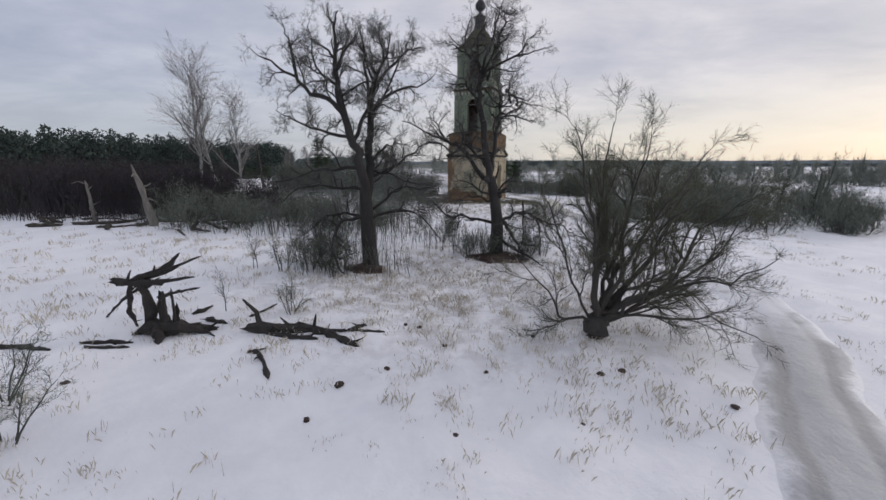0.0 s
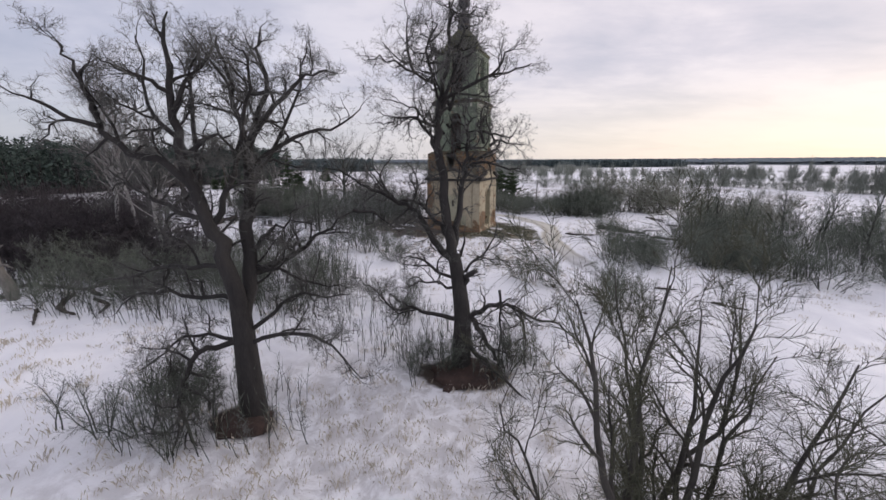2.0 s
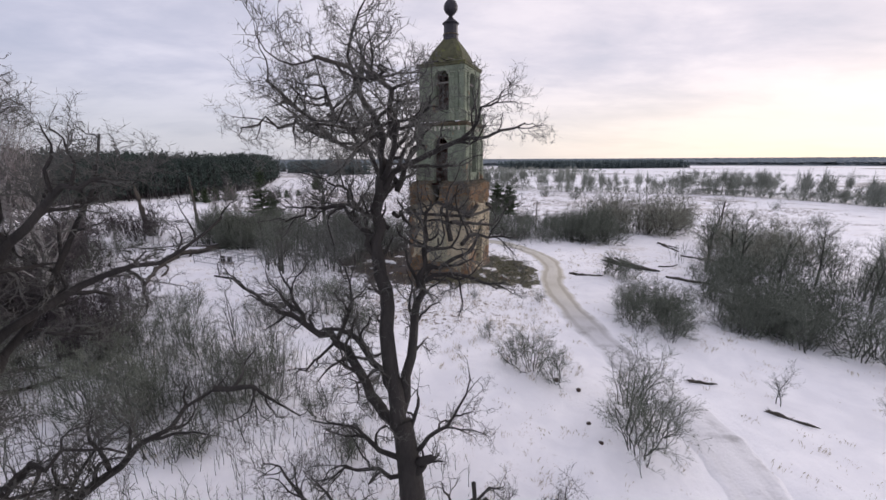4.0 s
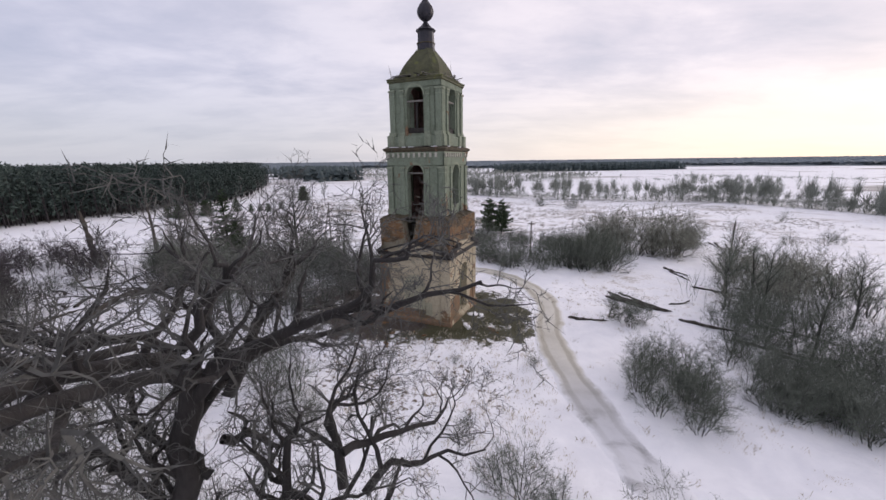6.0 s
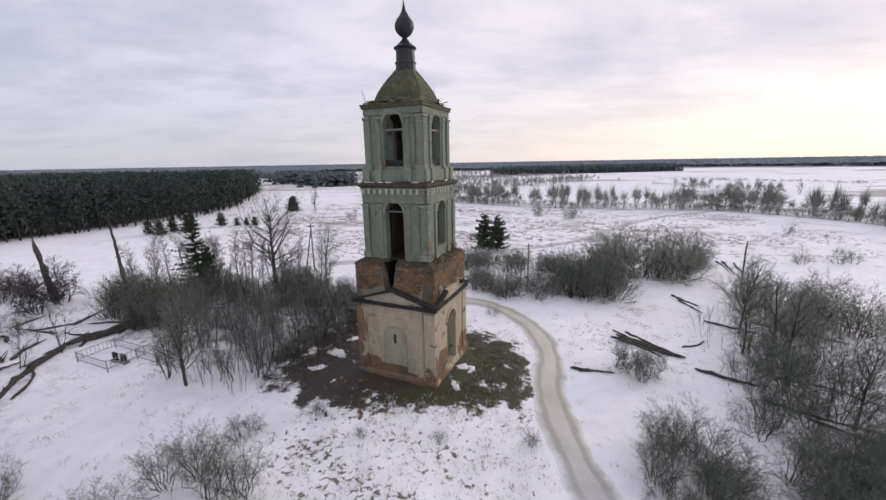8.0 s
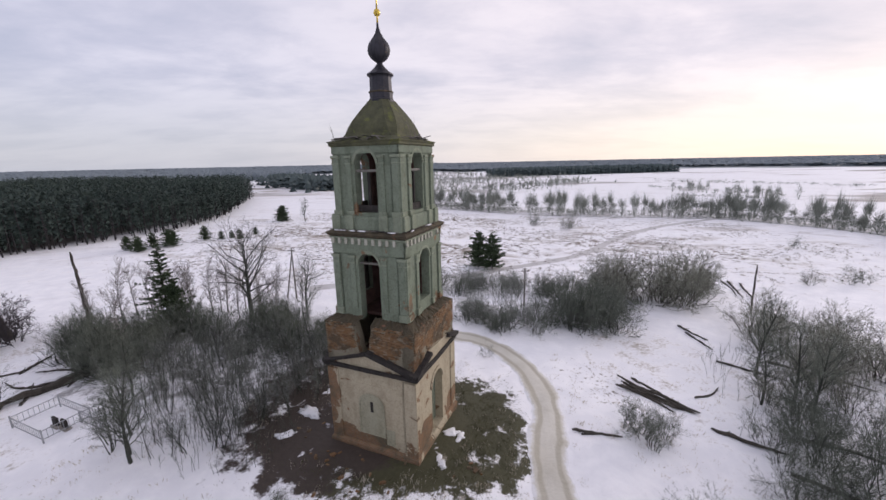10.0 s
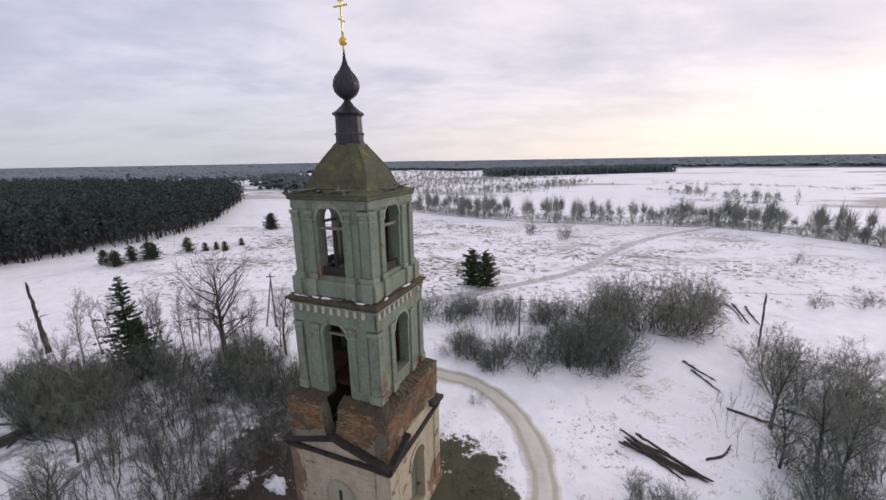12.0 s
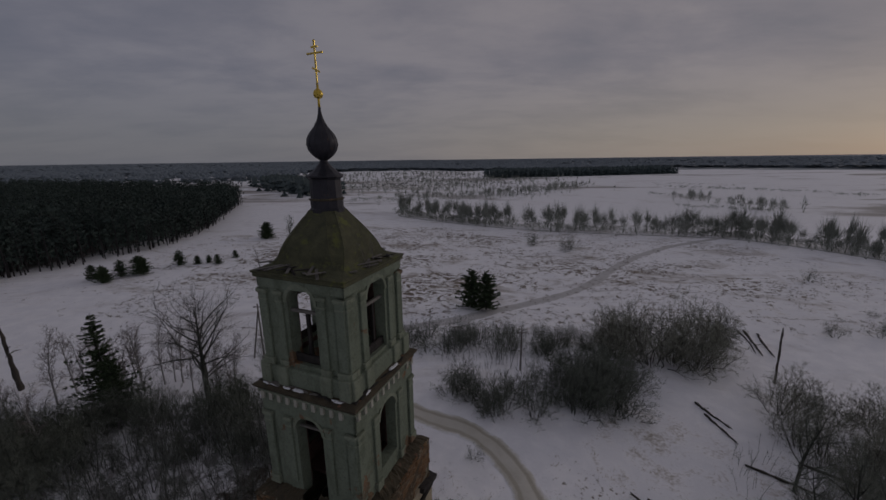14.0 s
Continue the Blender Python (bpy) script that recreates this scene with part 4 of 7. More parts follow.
for i in range(7):
    k, c = ((0, -1.5), (0, -0.9), (0, -0.3), (0, 1.7), (1, -1.6), (1, 0.6), (0, -1.9))[i]
    m = on_side(k, 2.50) @ Matrix.Translation((c, 0.02, tz(14.74)))
    bm = bmesh.new()
    bmesh.ops.create_icosphere(bm, subdivisions=3, radius=1.0, matrix=Matrix.Diagonal((r.uniform(0.22, 0.42), r.uniform(0.06, 0.10), 0.035, 1)))
    for v in bm.verts:
        v.co *= 1 + 0.5 * noise.noise(v.co * 6 + Vector((i * 3.0, 0, 0)))
    add("snow_patch", bm, SNOW, m, "", True)
# thin saplings rooted in the roof edge
for i, (x, y, h_) in enumerate(((-2.05, -2.0, 0.9), (2.0, -0.4, 1.0), (1.9, 0.3, 0.8), (-1.9, -2.15, 0.6), (2.1, 0.1, 1.2))):
    rr = np.random.default_rng(300 + i)
    st = [(wander(rr, (x, y, tz(19.75)), (0, 0, 1), h_, 4, 0.12, 0.1), np.linspace(0.012, 0.005, 5))]
    br = branches(st, rr, [(6, 0.3, 0.35, 0.5, 2, 0.2, 0.1, 0.006)])
    part("roof_sapling", joined("roof_sapling", [(*tubes(st, 4), TWIG_BIRCH), (*tubes(br[0], 3), TWIG_BIRCH)]), None, tower, "thin birch sapling growing from the roof edge")

# ---------------------------------------------------------------- big trees
def big_tree(name, at, stems, seed, levels, bark, twig, label, sliver=0.0):
    """A tree whose trunk and main limbs are set by hand: trunk, each limb, and the crown of finer wood."""
    rng = np.random.default_rng(seed)
    ob = thing(name, at, label, "tree")
    for k, line in enumerate(stems):
        part("limb" if k else "trunk", mesh_of("limb" if k else "trunk", *tubes([line], 10 if k == 0 else 7), bark), None, ob, "", True)
    part("crown", crown_mesh("crown", branches(stems[1:], rng, levels), bark, twig, (5, 3), sliver), None, ob, "dense bare twigs")
    return ob


OAK_LV = [(8, 0.16, 1.45, 0.85, 6, 0.36, 0.06, 0.050), (6, 0.2, 0.80, 0.90, 4, 0.42, 0.05, 0.024), (6, 0.15, 0.42, 0.9, 3, 0.42, 0.06, 0.012), (8, 0.1, 0.20, 0.95, 1, 0.3, 0.05, 0.008)]
rg = np.random.default_rng(3)


class Boughs(list):
    """The trunk and main limbs of a tree, trunk first, each from a few set points."""

    def grow(self, r0, r1, *points):
        self.append(limb(points, r0, r1, rg if self else None))


oak = Boughs()
# trunk and the two stems
oak.grow(0.46, 0.29, (0, 0, -0.3), (0, 0, 0.4), (-0.05, 0.1, 1.6), (-0.1, 0.2, 2.9), (-0.15, 0.25, 3.9))
oak.grow(0.27, 0.02, (-0.12, 0.2, 3.6), (-0.3, 0.1, 5.5), (-0.7, 0.1, 6.6), (-1.1, 0.1, 7.9), (-1.2, 0.2, 9.1), (-1.2, 0.2, 10.3), (-1.2, 0.2, 11.4), (-0.9, 0.2, 12.2))
oak.grow(0.25, 0.15, (-0.12, 0.3, 3.4), (0, 0.8, 4.8), (0, 1.0, 6.2), (0.1, 1.3, 7.6), (0.1, 1.5, 8.9))
# limbs of the left stem
oak.grow(0.13, 0.02, (-0.9, 0.1, 7.5), (-1.4, -0.1, 8.1), (-2.4, -0.2, 8.6), (-3.0, -0.4, 9.3), (-3.0, -0.5, 10.1), (-3.1, -0.7, 10.8), (-3.2, -0.8, 11.2))
oak.grow(0.07, 0.015, (-2.9, -0.4, 9.2), (-3.5, -0.8, 9.5), (-4.0, -1.0, 9.8), (-4.5, -1.2, 10.0))
oak.grow(0.11, 0.02, (-0.6, 0.2, 6.4), (-0.1, 0.4, 7.5), (0.3, 0.6, 8.6), (0.2, 0.9, 9.9), (-0.9, 1.1, 11.8))
oak.grow(0.09, 0.02, (-0.8, 0.2, 6.6), (-2.3, 0.8, 6.9), (-3.8, 1.4, 7.5), (-5.1, 2.0, 8.0))
oak.grow(0.07, 0.02, (-1.2, 0.2, 8.4), (0, -0.4, 8.9), (0.9, -1.0, 8.9))
oak.grow(0.07, 0.02, (-1.2, 0.2, 10.1), (-1.6, -0.4, 10.4), (-2.0, -0.8, 10.6))
oak.grow(0.07, 0.02, (-1.2, 0.2, 9.7), (-0.7, 0.5, 10.7), (-0.3, 0.9, 11.5))
oak.grow(0.08, 0.02, (-1.2, 0.2, 8.9), (-2.4, 0.8, 10.0), (-2.8, 1.4, 11.9))
oak.grow(0.10, 0.02, (-0.9, 0.15, 7.2), (-1.3, 1.1, 8.8), (-1.8, 1.9, 10.5), (-2.0, 2.6, 11.8))
# limbs of the right stem
oak.grow(0.10, 0.02, (0.1, 1.5, 8.8), (-0.1, 1.3, 9.8), (-0.1, 1.1, 10.8), (-0.2, 0.9, 11.8))
oak.grow(0.10, 0.02, (0.1, 1.5, 8.8), (1.0, 1.6, 9.9), (2.0, 1.6, 10.8), (2.7, 1.7, 11.0))
oak.grow(0.10, 0.02, (0.1, 1.5, 8.8), (0.7, 1.7, 10.4), (0.5, 1.8, 11.6), (0.6, 2.0, 12.3))
oak.grow(0.09, 0.02, (0.1, 1.4, 8.0), (1.3, 2.2, 9.1), (2.4, 2.8, 9.4), (3.3, 3.5, 10.1))
oak.grow(0.13, 0.03, (0, 0.8, 4.7), (0.7, 1.7, 4.9), (1.7, 2.3, 5.6), (2.9, 3.0, 6.5))
oak.grow(0.07, 0.015, (2.9, 3.0, 6.5), (3.7, 3.2, 6.4), (4.5, 3.2, 5.6))
oak.grow(0.09, 0.02, (0.1, 1.3, 7.5), (0.4, 1.9, 8.3), (1.3, 2.5, 10.2), (1.4, 3.2, 11.7))
oak.grow(0.09, 0.02, (0.1, 1.3, 7.9), (0.4, 0.5, 8.7), (1.2, -0.3, 10.1), (1.5, -0.9, 10.9))
oak.grow(0.07, 0.015, (0, 0.9, 5.4), (0.7, 1.1, 6.0), (1.3, 1.3, 6.4), (2.1, 1.6, 6.1))
# low limbs, some hanging to the ground
oak.grow(0.07, 0.015, (0, 0.8, 4.8), (0.9, 0.9, 4.8), (2.1, 0.9, 4.3), (3.2, 1.0, 4.2))
oak.grow(0.08, 0.015, (0, 0.25, 2.9), (1.2, 0.4, 3.8), (2.2, 0.5, 4.1), (3.3, 0.5, 4.1))
oak.grow(0.08, 0.015, (0, 0.15, 2.5), (1.6, 0, 3.0), (2.8, 0, 2.6), (3.7, -0.1, 1.5))
oak.grow(0.08, 0.015, (-0.2, 0.25, 4.0), (-1.9, 0.3, 4.2), (-3.5, 0.5, 4.1), (-4.6, 0.6, 3.4))
oak.grow(0.09, 0.015, (-0.3, 0.2, 5.1), (-2.3, 0.6, 5.0), (-4.2, 1.0, 4.5), (-5.6, 1.3, 4.3))
oak.grow(0.10, 0.035, (-0.1, 0.1, 2.7), (-1.1, -0.3, 2.6), (-1.5, -0.6, 2.0), (-1.7, -0.9, 1.2), (-1.3, -1.2, 0.5), (-1.0, -1.4, 0.05))
oak.grow(0.06, 0.02, (-1.7, -0.9, 1.2), (-1.5, -1.4, 0.6), (-1.4, -1.9, 0.02))
oak.grow(0.07, 0.015, (-0.1, 0.1, 2.7), (-1.7, 0.3, 2.8), (-3.0, 0.4, 2.1), (-4.0, 0.6, 1.3))
big_tree("oak_tree", (-4.2, 19.0, ground(-4.2, 19.0)), oak, 11, OAK_LV, BARK_OAK, TWIG_OAK, "tall bare oak with spreading crown and drooping low limbs", 0.0045)

oak = Boughs()
# trunk, the tall stem and the shorter stem
oak.grow(0.46, 0.27, (0, 0, -0.3), (0, 0.05, 0.4), (0.05, 0.5, 2.0), (-0.1, 0.9, 3.4), (-0.3, 1.25, 4.6))
oak.grow(0.24, 0.15, (-0.4, 1.2, 4.4), (-0.5, 1.4, 5.3), (-0.7, 1.9, 7), (-0.9, 2.3, 8.3), (-1, 2.6, 9.7), (-0.9, 3, 10.9))
oak.grow(0.16, 0.03, (-0.4, 1.3, 4.6), (-0.1, 1.8, 6.3), (0.1, 2.2, 7.6), (0.3, 2.5, 8.6), (0.3, 2.8, 9.7), (0.5, 3, 10.4))
# the top of the crown, part of it bent back over the trunk
oak.grow(0.07, 0.015, (-0.9, 3, 10.9), (-1.2, 2.6, 11.6), (-1.9, 2.1, 11.9), (-2.6, 1.7, 12.2), (-3.1, 1.3, 12.3), (-3.5, 0.8, 12.1))
oak.grow(0.1, 0.02, (-0.9, 3, 10.9), (-0.6, 1.5, 11.9), (-0.5, -0.1, 12.3), (-0.4, -1.6, 12.6), (-0.4, -3.2, 12.5))
oak.grow(0.09, 0.02, (-0.9, 3, 10.9), (-0.3, 1.6, 11.7), (-0.1, 0.1, 12.3), (-0.1, -1.3, 12.6), (0.2, -2.8, 12.5))
oak.grow(0.1, 0.02, (-0.9, 2.9, 10.6), (-0.3, 2.9, 11.3), (1.2, 2.8, 11.9), (2, 2.7, 12), (2.9, 2.6, 12.3))
oak.grow(0.09, 0.02, (-1, 2.4, 8.7), (-1.3, 2.4, 9.5), (-1.9, 2.4, 10.2), (-2.7, 2.2, 10.2), (-3.1, 1.9, 9.9))
oak.grow(0.06, 0.02, (-1.9, 2.1, 11.9), (-2, 0.3, 12.4), (-1.8, -1.5, 12.6))
oak.grow(0.06, 0.02, (-1.2, 2.5, 11.6), (-1.2, 0.4, 12.3), (-0.9, -1.7, 12.4))
oak.grow(0.06, 0.02, (-0.4, 2.2, 11.7), (0.3, 1.9, 12.5), (0.6, 1.6, 12.9))
oak.grow(0.06, 0.02, (-0.3, 2.9, 11.3), (0.6, 3.5, 11.2), (1.6, 4.1, 11.4))
oak.grow(0.05, 0.015, (1.2, 2.8, 11.9), (1.8, 2.3, 12.6), (2.2, 1.8, 12.9))
oak.grow(0.08, 0.02, (-1, 2.8, 10.2), (-0.5, 3.7, 10.8), (0, 4.6, 11.2))
oak.grow(0.08, 0.02, (0.3, 2.5, 8.5), (0.9, 2.7, 8.6), (1.5, 2.8, 8.9), (1.8, 3.1, 9.5))
oak.grow(0.07, 0.02, (0.3, 2.3, 8.2), (1.2, 2.4, 8.4), (2.1, 2.4, 8.1), (2.5, 2.4, 8.2))
oak.grow(0.06, 0.02, (0.1, 2.3, 8), (-0.3, 2.9, 8.6), (-0.2, 3.7, 9.4))
oak.grow(0.06, 0.02, (0.3, 2.5, 9), (1, 3, 9.1), (1.3, 3.7, 9.8))
# limbs on the far side of the crown
oak.grow(0.08, 0.02, (1, 2.9, 9.2), (0.8, 3.2, 9.8), (0.8, 3.6, 10.1), (1.3, 3.9, 10.4))
oak.grow(0.07, 0.015, (1.3, 2.9, 9.1), (1.7, 3.2, 9.3), (2.2, 3.4, 9.2), (3, 3.7, 9.2))
oak.grow(0.07, 0.015, (1, 3, 9.7), (1.5, 3.4, 9.6), (2.2, 3.9, 9.5), (2.5, 4.3, 9.7))
oak.grow(0.07, 0.02, (-0.6, 2.9, 10), (-0.3, 3.2, 9.8), (-0.1, 3.4, 9.5), (0.2, 3.7, 9.4))
oak.grow(0.09, 0.02, (-0.5, 3, 10.6), (-0.2, 3.4, 11.5), (0, 3.9, 11.9), (0.4, 4.2, 12.3))
oak.grow(0.07, 0.015, (-0.7, 2.7, 9.6), (-1.1, 2.8, 9.9), (-1.8, 2.9, 10.2), (-2, 3.1, 10.7), (-2.6, 3.2, 10.9), (-3.3, 3.3, 11.1))
oak.grow(0.08, 0.02, (-0.5, 3.1, 10.8), (-0.9, 3.5, 11.5), (-1.3, 3.9, 12), (-2, 4.3, 12.4))
oak.grow(0.06, 0.015, (0.6, 2.8, 9), (0, 3.1, 9), (-0.5, 3.5, 9.2), (-0.7, 3.8, 9.6))
# the long limb reaching out low over the slope, and its fellow
oak.grow(0.17, 0.025, (-0.4, 1.3, 4.4), (-1, 1.5, 4.8), (-1.5, 1.8, 5.7), (-2.2, 2.1, 6.5), (-3, 2.3, 6.8), (-3.9, 2.5, 7.2), (-4.7, 2.7, 7.6), (-5.9, 2.9, 8.2))
oak.grow(0.11, 0.05, (-0.5, 1.5, 5.2), (-1.1, 1.9, 6), (-1.7, 2.2, 6.6), (-2.6, 2.3, 6.8))
oak.grow(0.06, 0.015, (-3.1, 2.2, 6.9), (-3.6, 2.6, 7.9), (-4.1, 3, 8.5))
oak.grow(0.07, 0.015, (-2.2, 2.1, 6.5), (-2, 2.9, 7.4), (-2.5, 3.8, 8.4))
oak.grow(0.05, 0.015, (-2.2, 2.1, 6.5), (-2.8, 1.8, 6), (-3.4, 1.7, 5.7))
# low limbs
oak.grow(0.08, 0.015, (-0.15, 0.95, 3.6), (-1.2, 1.1, 4.0), (-1.8, 1.3, 4.4), (-2.8, 1.4, 4.4))
oak.grow(0.07, 0.015, (-0.1, 0.85, 3.3), (-1.4, 0.7, 3.5), (-2.5, 0.5, 3.3))
oak.grow(0.10, 0.015, (0, 0.5, 1.9), (-1.2, 0.6, 2.2), (-2.1, 0.8, 2.4), (-2.9, 0.8, 2.3), (-3.6, 1.1, 2.9), (-4.2, 1.2, 3.3))
oak.grow(0.07, 0.015, (-0.1, 1.0, 3.8), (0.7, 1.1, 4.4), (1.3, 1.3, 5.0), (1.5, 1.6, 6.0))
oak.grow(0.13, 0.02, (0.1, 0.5, 2.0), (0.8, 0.5, 2.3), (1.4, 0.6, 2.6), (2.0, 0.7, 2.5), (3.1, 0.6, 2.0), (4.1, 0.6, 1.7), (4.6, 0.5, 0.7))
oak.grow(0.06, 0.025, (2.4, 0.65, 2.35), (2.7, 0.4, 1.4), (2.6, 0.2, 0))
oak.grow(0.06, 0.03, (1.6, 0.7, 3.2), (1.7, 0.5, 2.0), (1.6, 0.2, 0))
oak.grow(0.14, 0.06, (0.1, 0.5, 2.3), (0.7, 0.4, 1.7), (1.3, 0.2, 0.7), (1.8, 0, 0))
oak.grow(0.10, 0.04, (0.3, 0.1, 1.0), (1.2, -0.9, 0.5), (2.1, -2.0, 0.1))
oak.grow(0.17, 0.09, (-0.05, 0.85, 3.2), (0.25, 0.8, 3.8), (0.6, 0.6, 4.0))
oak.grow(0.07, 0.04, (-0.1, 1.0, 3.8), (0.05, 1.2, 4.7), (0.2, 1.3, 5.3))
big_tree("oak_tree", (2.75, 22.5, ground(2.75, 22.5)), oak, 12, [(7, *OAK_LV[0][1:]), (5, *OAK_LV[1][1:]), (5, *OAK_LV[2][1:]), (7, *OAK_LV[3][1:])], BARK_OAK, TWIG_OAK, "bare split oak with a torn low limb hanging down", 0.0045)

# the spreading willow
rng = np.random.default_rng(8)
stems = [limb([(0, 0, -0.3), (0.03, 0, 0.4), (0.12, 0.1, 0.9)], 0.46, 0.34, rng)]
for tip, mid, rad in (((-1.0, 0.6, 7.0), (-0.35, 0.1, 3.4), 0.12), ((0.3, 0.8, 7.1), (0.0, 0.5, 3.0), 0.09), ((-2.9, -0.4, 2.9), (-1.3, -0.2, 1.1), 0.06), ((1.6, 0.8, 6.6), (0.9, 0.2, 2.7), 0.11),
                      ((2.6, -0.6, 6.2), (1.0, -0.4, 2.9), 0.09), ((3.4, 1.0, 5.8), (1.9, 0.6, 2.3), 0.12), ((4.2, -0.8, 5.0), (2.2, -0.3, 2.0), 0.10)) + (((4.9, 0.6, 4.2), (2.6, 0.2, 1.6), 0.09),
                      ((5.2, -0.6, 2.9), (2.6, -0.3, 1.3), 0.08), ((4.9, 0.9, 1.7), (2.5, 0.4, 1.2), 0.07), ((4.4, -1.3, 0.6), (2.2, -0.6, 1.0), 0.06), ((2.2, 2.8, 6.0), (0.9, 1.2, 2.6), 0.09),
                      ((2.0, 3.6, 6.7), (0.9, 1.6, 3.0), 0.08), ((3.3, 3.3, 6.2), (1.5, 1.5, 2.6), 0.08), ((0.7, 3.4, 6.5), (0.3, 1.5, 3.0), 0.07), ((1.6, -2.2, 5.0), (0.9, -0.9, 2.1), 0.07), ((3.8, 2.8, 5.0), (1.8, 1.1, 2.0), 0.09), ((-1.9, 1.0, 5.2), (-0.8, 0.5, 2.4), 0.05), ((5.0, 1.9, 5.0), (2.5, 0.8, 2.1), 0.07)):
    q = rng.normal(0, 0.16, (3, 3))
    mid, tip = np.array(mid), np.array(tip)
    stems.append(limb([(0.08, 0, 0.5), mid * 0.45 + (0.02, 0, 0.35) + q[0] * 0.6, mid + q[1] * 1.5, (mid + tip) / 2 + (0, 0, 0.2) + q[2] * 1.6, tip], rad * 1.12, 0.012, rng))
WILLOW_LV = [(8, 0.25, 1.8, 0.62, 6, 0.20, 0.05, 0.040), (10, 0.15, 1.0, 0.65, 4, 0.22, 0.06, 0.014), (18, 0.1, 0.46, 0.8, 1, 0.15, 0.05, 0.0065)]
big_tree("willow_tree", (5.0, 12.3, ground(5.0, 12.3)), stems, 9, WILLOW_LV, BARK_WILLOW, TWIG_WILLOW, "broad multi-stemmed bare willow with long arching branches", 0.0055)


# ---------------------------------------------------------------- shrubs, saplings, birches, conifers: patterns built once, then set out
def bush_mesh(name, seed, stems_n, hgt, spread, bark, twig, lv, arch=-0.03):
    rng = np.random.default_rng(seed)
    stems = []
    for k in range(stems_n):
        a, lean = rng.uniform(0, 2 * math.pi), spread * rng.random() ** 0.6
        way = (math.cos(a) * lean, math.sin(a) * lean, 1.0)
        p = wander(rng, (0.22 * math.cos(a), 0.22 * math.sin(a), -0.1), way, hgt * rng.uniform(0.6, 1.05), 5, 0.11, arch)
        stems.append((p, np.linspace(0.030, 0.010, 6)))
    st = branches(stems, rng, lv)
    last = blades(st[-1], 0.007) if len(lv) > 2 else tubes(st[-1], 3)
    return joined(name, [(*tubes(stems, 4), bark)] + [(*tubes(s, 3), bark) for s in st[:-1]] + [(*last, twig)])


def dome_mesh(name, seed, stems_n, hgt, wide, bark, twig, lv, width=0.007, core=0.3):
    """A rounded bush: stems that fan out to a dome, side twigs, and a haze of fine tips."""
    rng = np.random.default_rng(seed)
    stems = []
    for k in range(stems_n):
        a, q = rng.uniform(0, 6.283), math.sqrt(rng.random())
        tip = np.array([wide * q * math.cos(a), wide * q * math.sin(a), hgt * (1 - 0.62 * q ** 2.2) * rng.uniform(0.78, 1.0)])
        foot = np.array([core * wide * q * math.cos(a + 0.5), core * wide * q * math.sin(a + 0.5), -0.1])
        line = [foot + (tip - foot) * f + rng.normal(0, 0.05 * hgt, 3) * (0.25 < f < 0.9) + np.array([0, 0, 0.16 * hgt * math.sin(f * 3.14) * (0.4 - q)]) for f in (0, 0.25, 0.5, 0.75, 1.0)]
        stems.append((np.array(line), np.linspace(0.009 * hgt, 0.003 * hgt, 5)))
    st = branches(stems, rng, lv)
    return joined(name, [(*tubes(stems, 4), bark), (*tubes(st[0], 3), bark), (*tubes(st[1], 3), twig), (*blades(st[2], width), twig)])


DOME_LV = [(6, 0.22, 0.95, 0.75, 2, 0.22, 0.05, 0.011), (5, 0.15, 0.55, 0.8, 1, 0.2, 0.08, 0.007), (6, 0.15, 0.30, 0.8, 1, 0.2, 0.08, 0.005)]
THIN_LV = [(5, 0.22, 0.95, 0.8, 1, 0.22, 0.05, 0.012), (4, 0.15, 0.60, 0.8, 1, 0.2, 0.08, 0.009), (4, 0.15, 0.36, 0.85, 1, 0.2, 0.08, 0.005)]
SAP_LV = [(9, 0.2, 0.9, 0.7, 2, 0.15, 0.1, 0.011), (5, 0.05, 0.42, 0.7, 1, 0.15, 0.06, 0.007), (5, 0.1, 0.24, 0.7, 1, 0.15, 0.06, 0.005)]
BUSHES = [dome_mesh("bush", 20 + i, 11 + i, 2.7, 1.45 + 0.12 * i, BARK_SHRUB, TWIG_SHRUB, DOME_LV) for i in range(4)]
SHRUBS = [dome_mesh("shrub", 25 + i, 9 + i, 2.7, 1.45 + 0.15 * i, BARK_SHRUB, TWIG_SHRUB, THIN_LV, 0.012) for i in range(4)]
TALLS = [dome_mesh("tall_shrub", 85 + i, 14, 4.4, 1.9 + 0.2 * i, BARK_SHRUB, TWIG_SHRUB, [(7, 0.3, 1.4, 0.6, 1, 0.2, 0.1, 0.016), (5, 0.15, 0.75, 0.7, 1, 0.2, 0.1, 0.010), (5, 0.15, 0.42, 0.8, 1, 0.2, 0.08, 0.006)], 0.011, 0.5) for i in range(3)]
ALDERS = [dome_mesh("alder", 35 + i, 11 + i, 3.4, 1.5 + 0.15 * i, BARK_ALDER, TWIG_ALDER, THIN_LV, 0.020) for i in range(3)]
OSIERS = [dome_mesh("osier", 30 + i, 15, 2.6, 1.7, BARK_WILLOW, TWIG_OSIER, DOME_LV, 0.008) for i in range(3)]
SAPLINGS = [bush_mesh("sapling", 40 + i, 1 + i % 3, 3.6, 0.20, BARK_SHRUB, TWIG_GREY, SAP_LV, 0.02) for i in range(4)]
SHOOTS = [bush_mesh("shoot", 46 + i, 6, 2.4, 0.55, BARK_SHRUB, TWIG_SHRUB, [(8, 0.2, 0.8, 0.75, 2, 0.18, 0.05, 0.009), (6, 0.05, 0.42, 0.7, 1, 0.15, 0.05, 0.006), (5, 0.1, 0.22, 0.7, 1, 0.15, 0.05, 0.005)], 0.02) for i in range(3)]


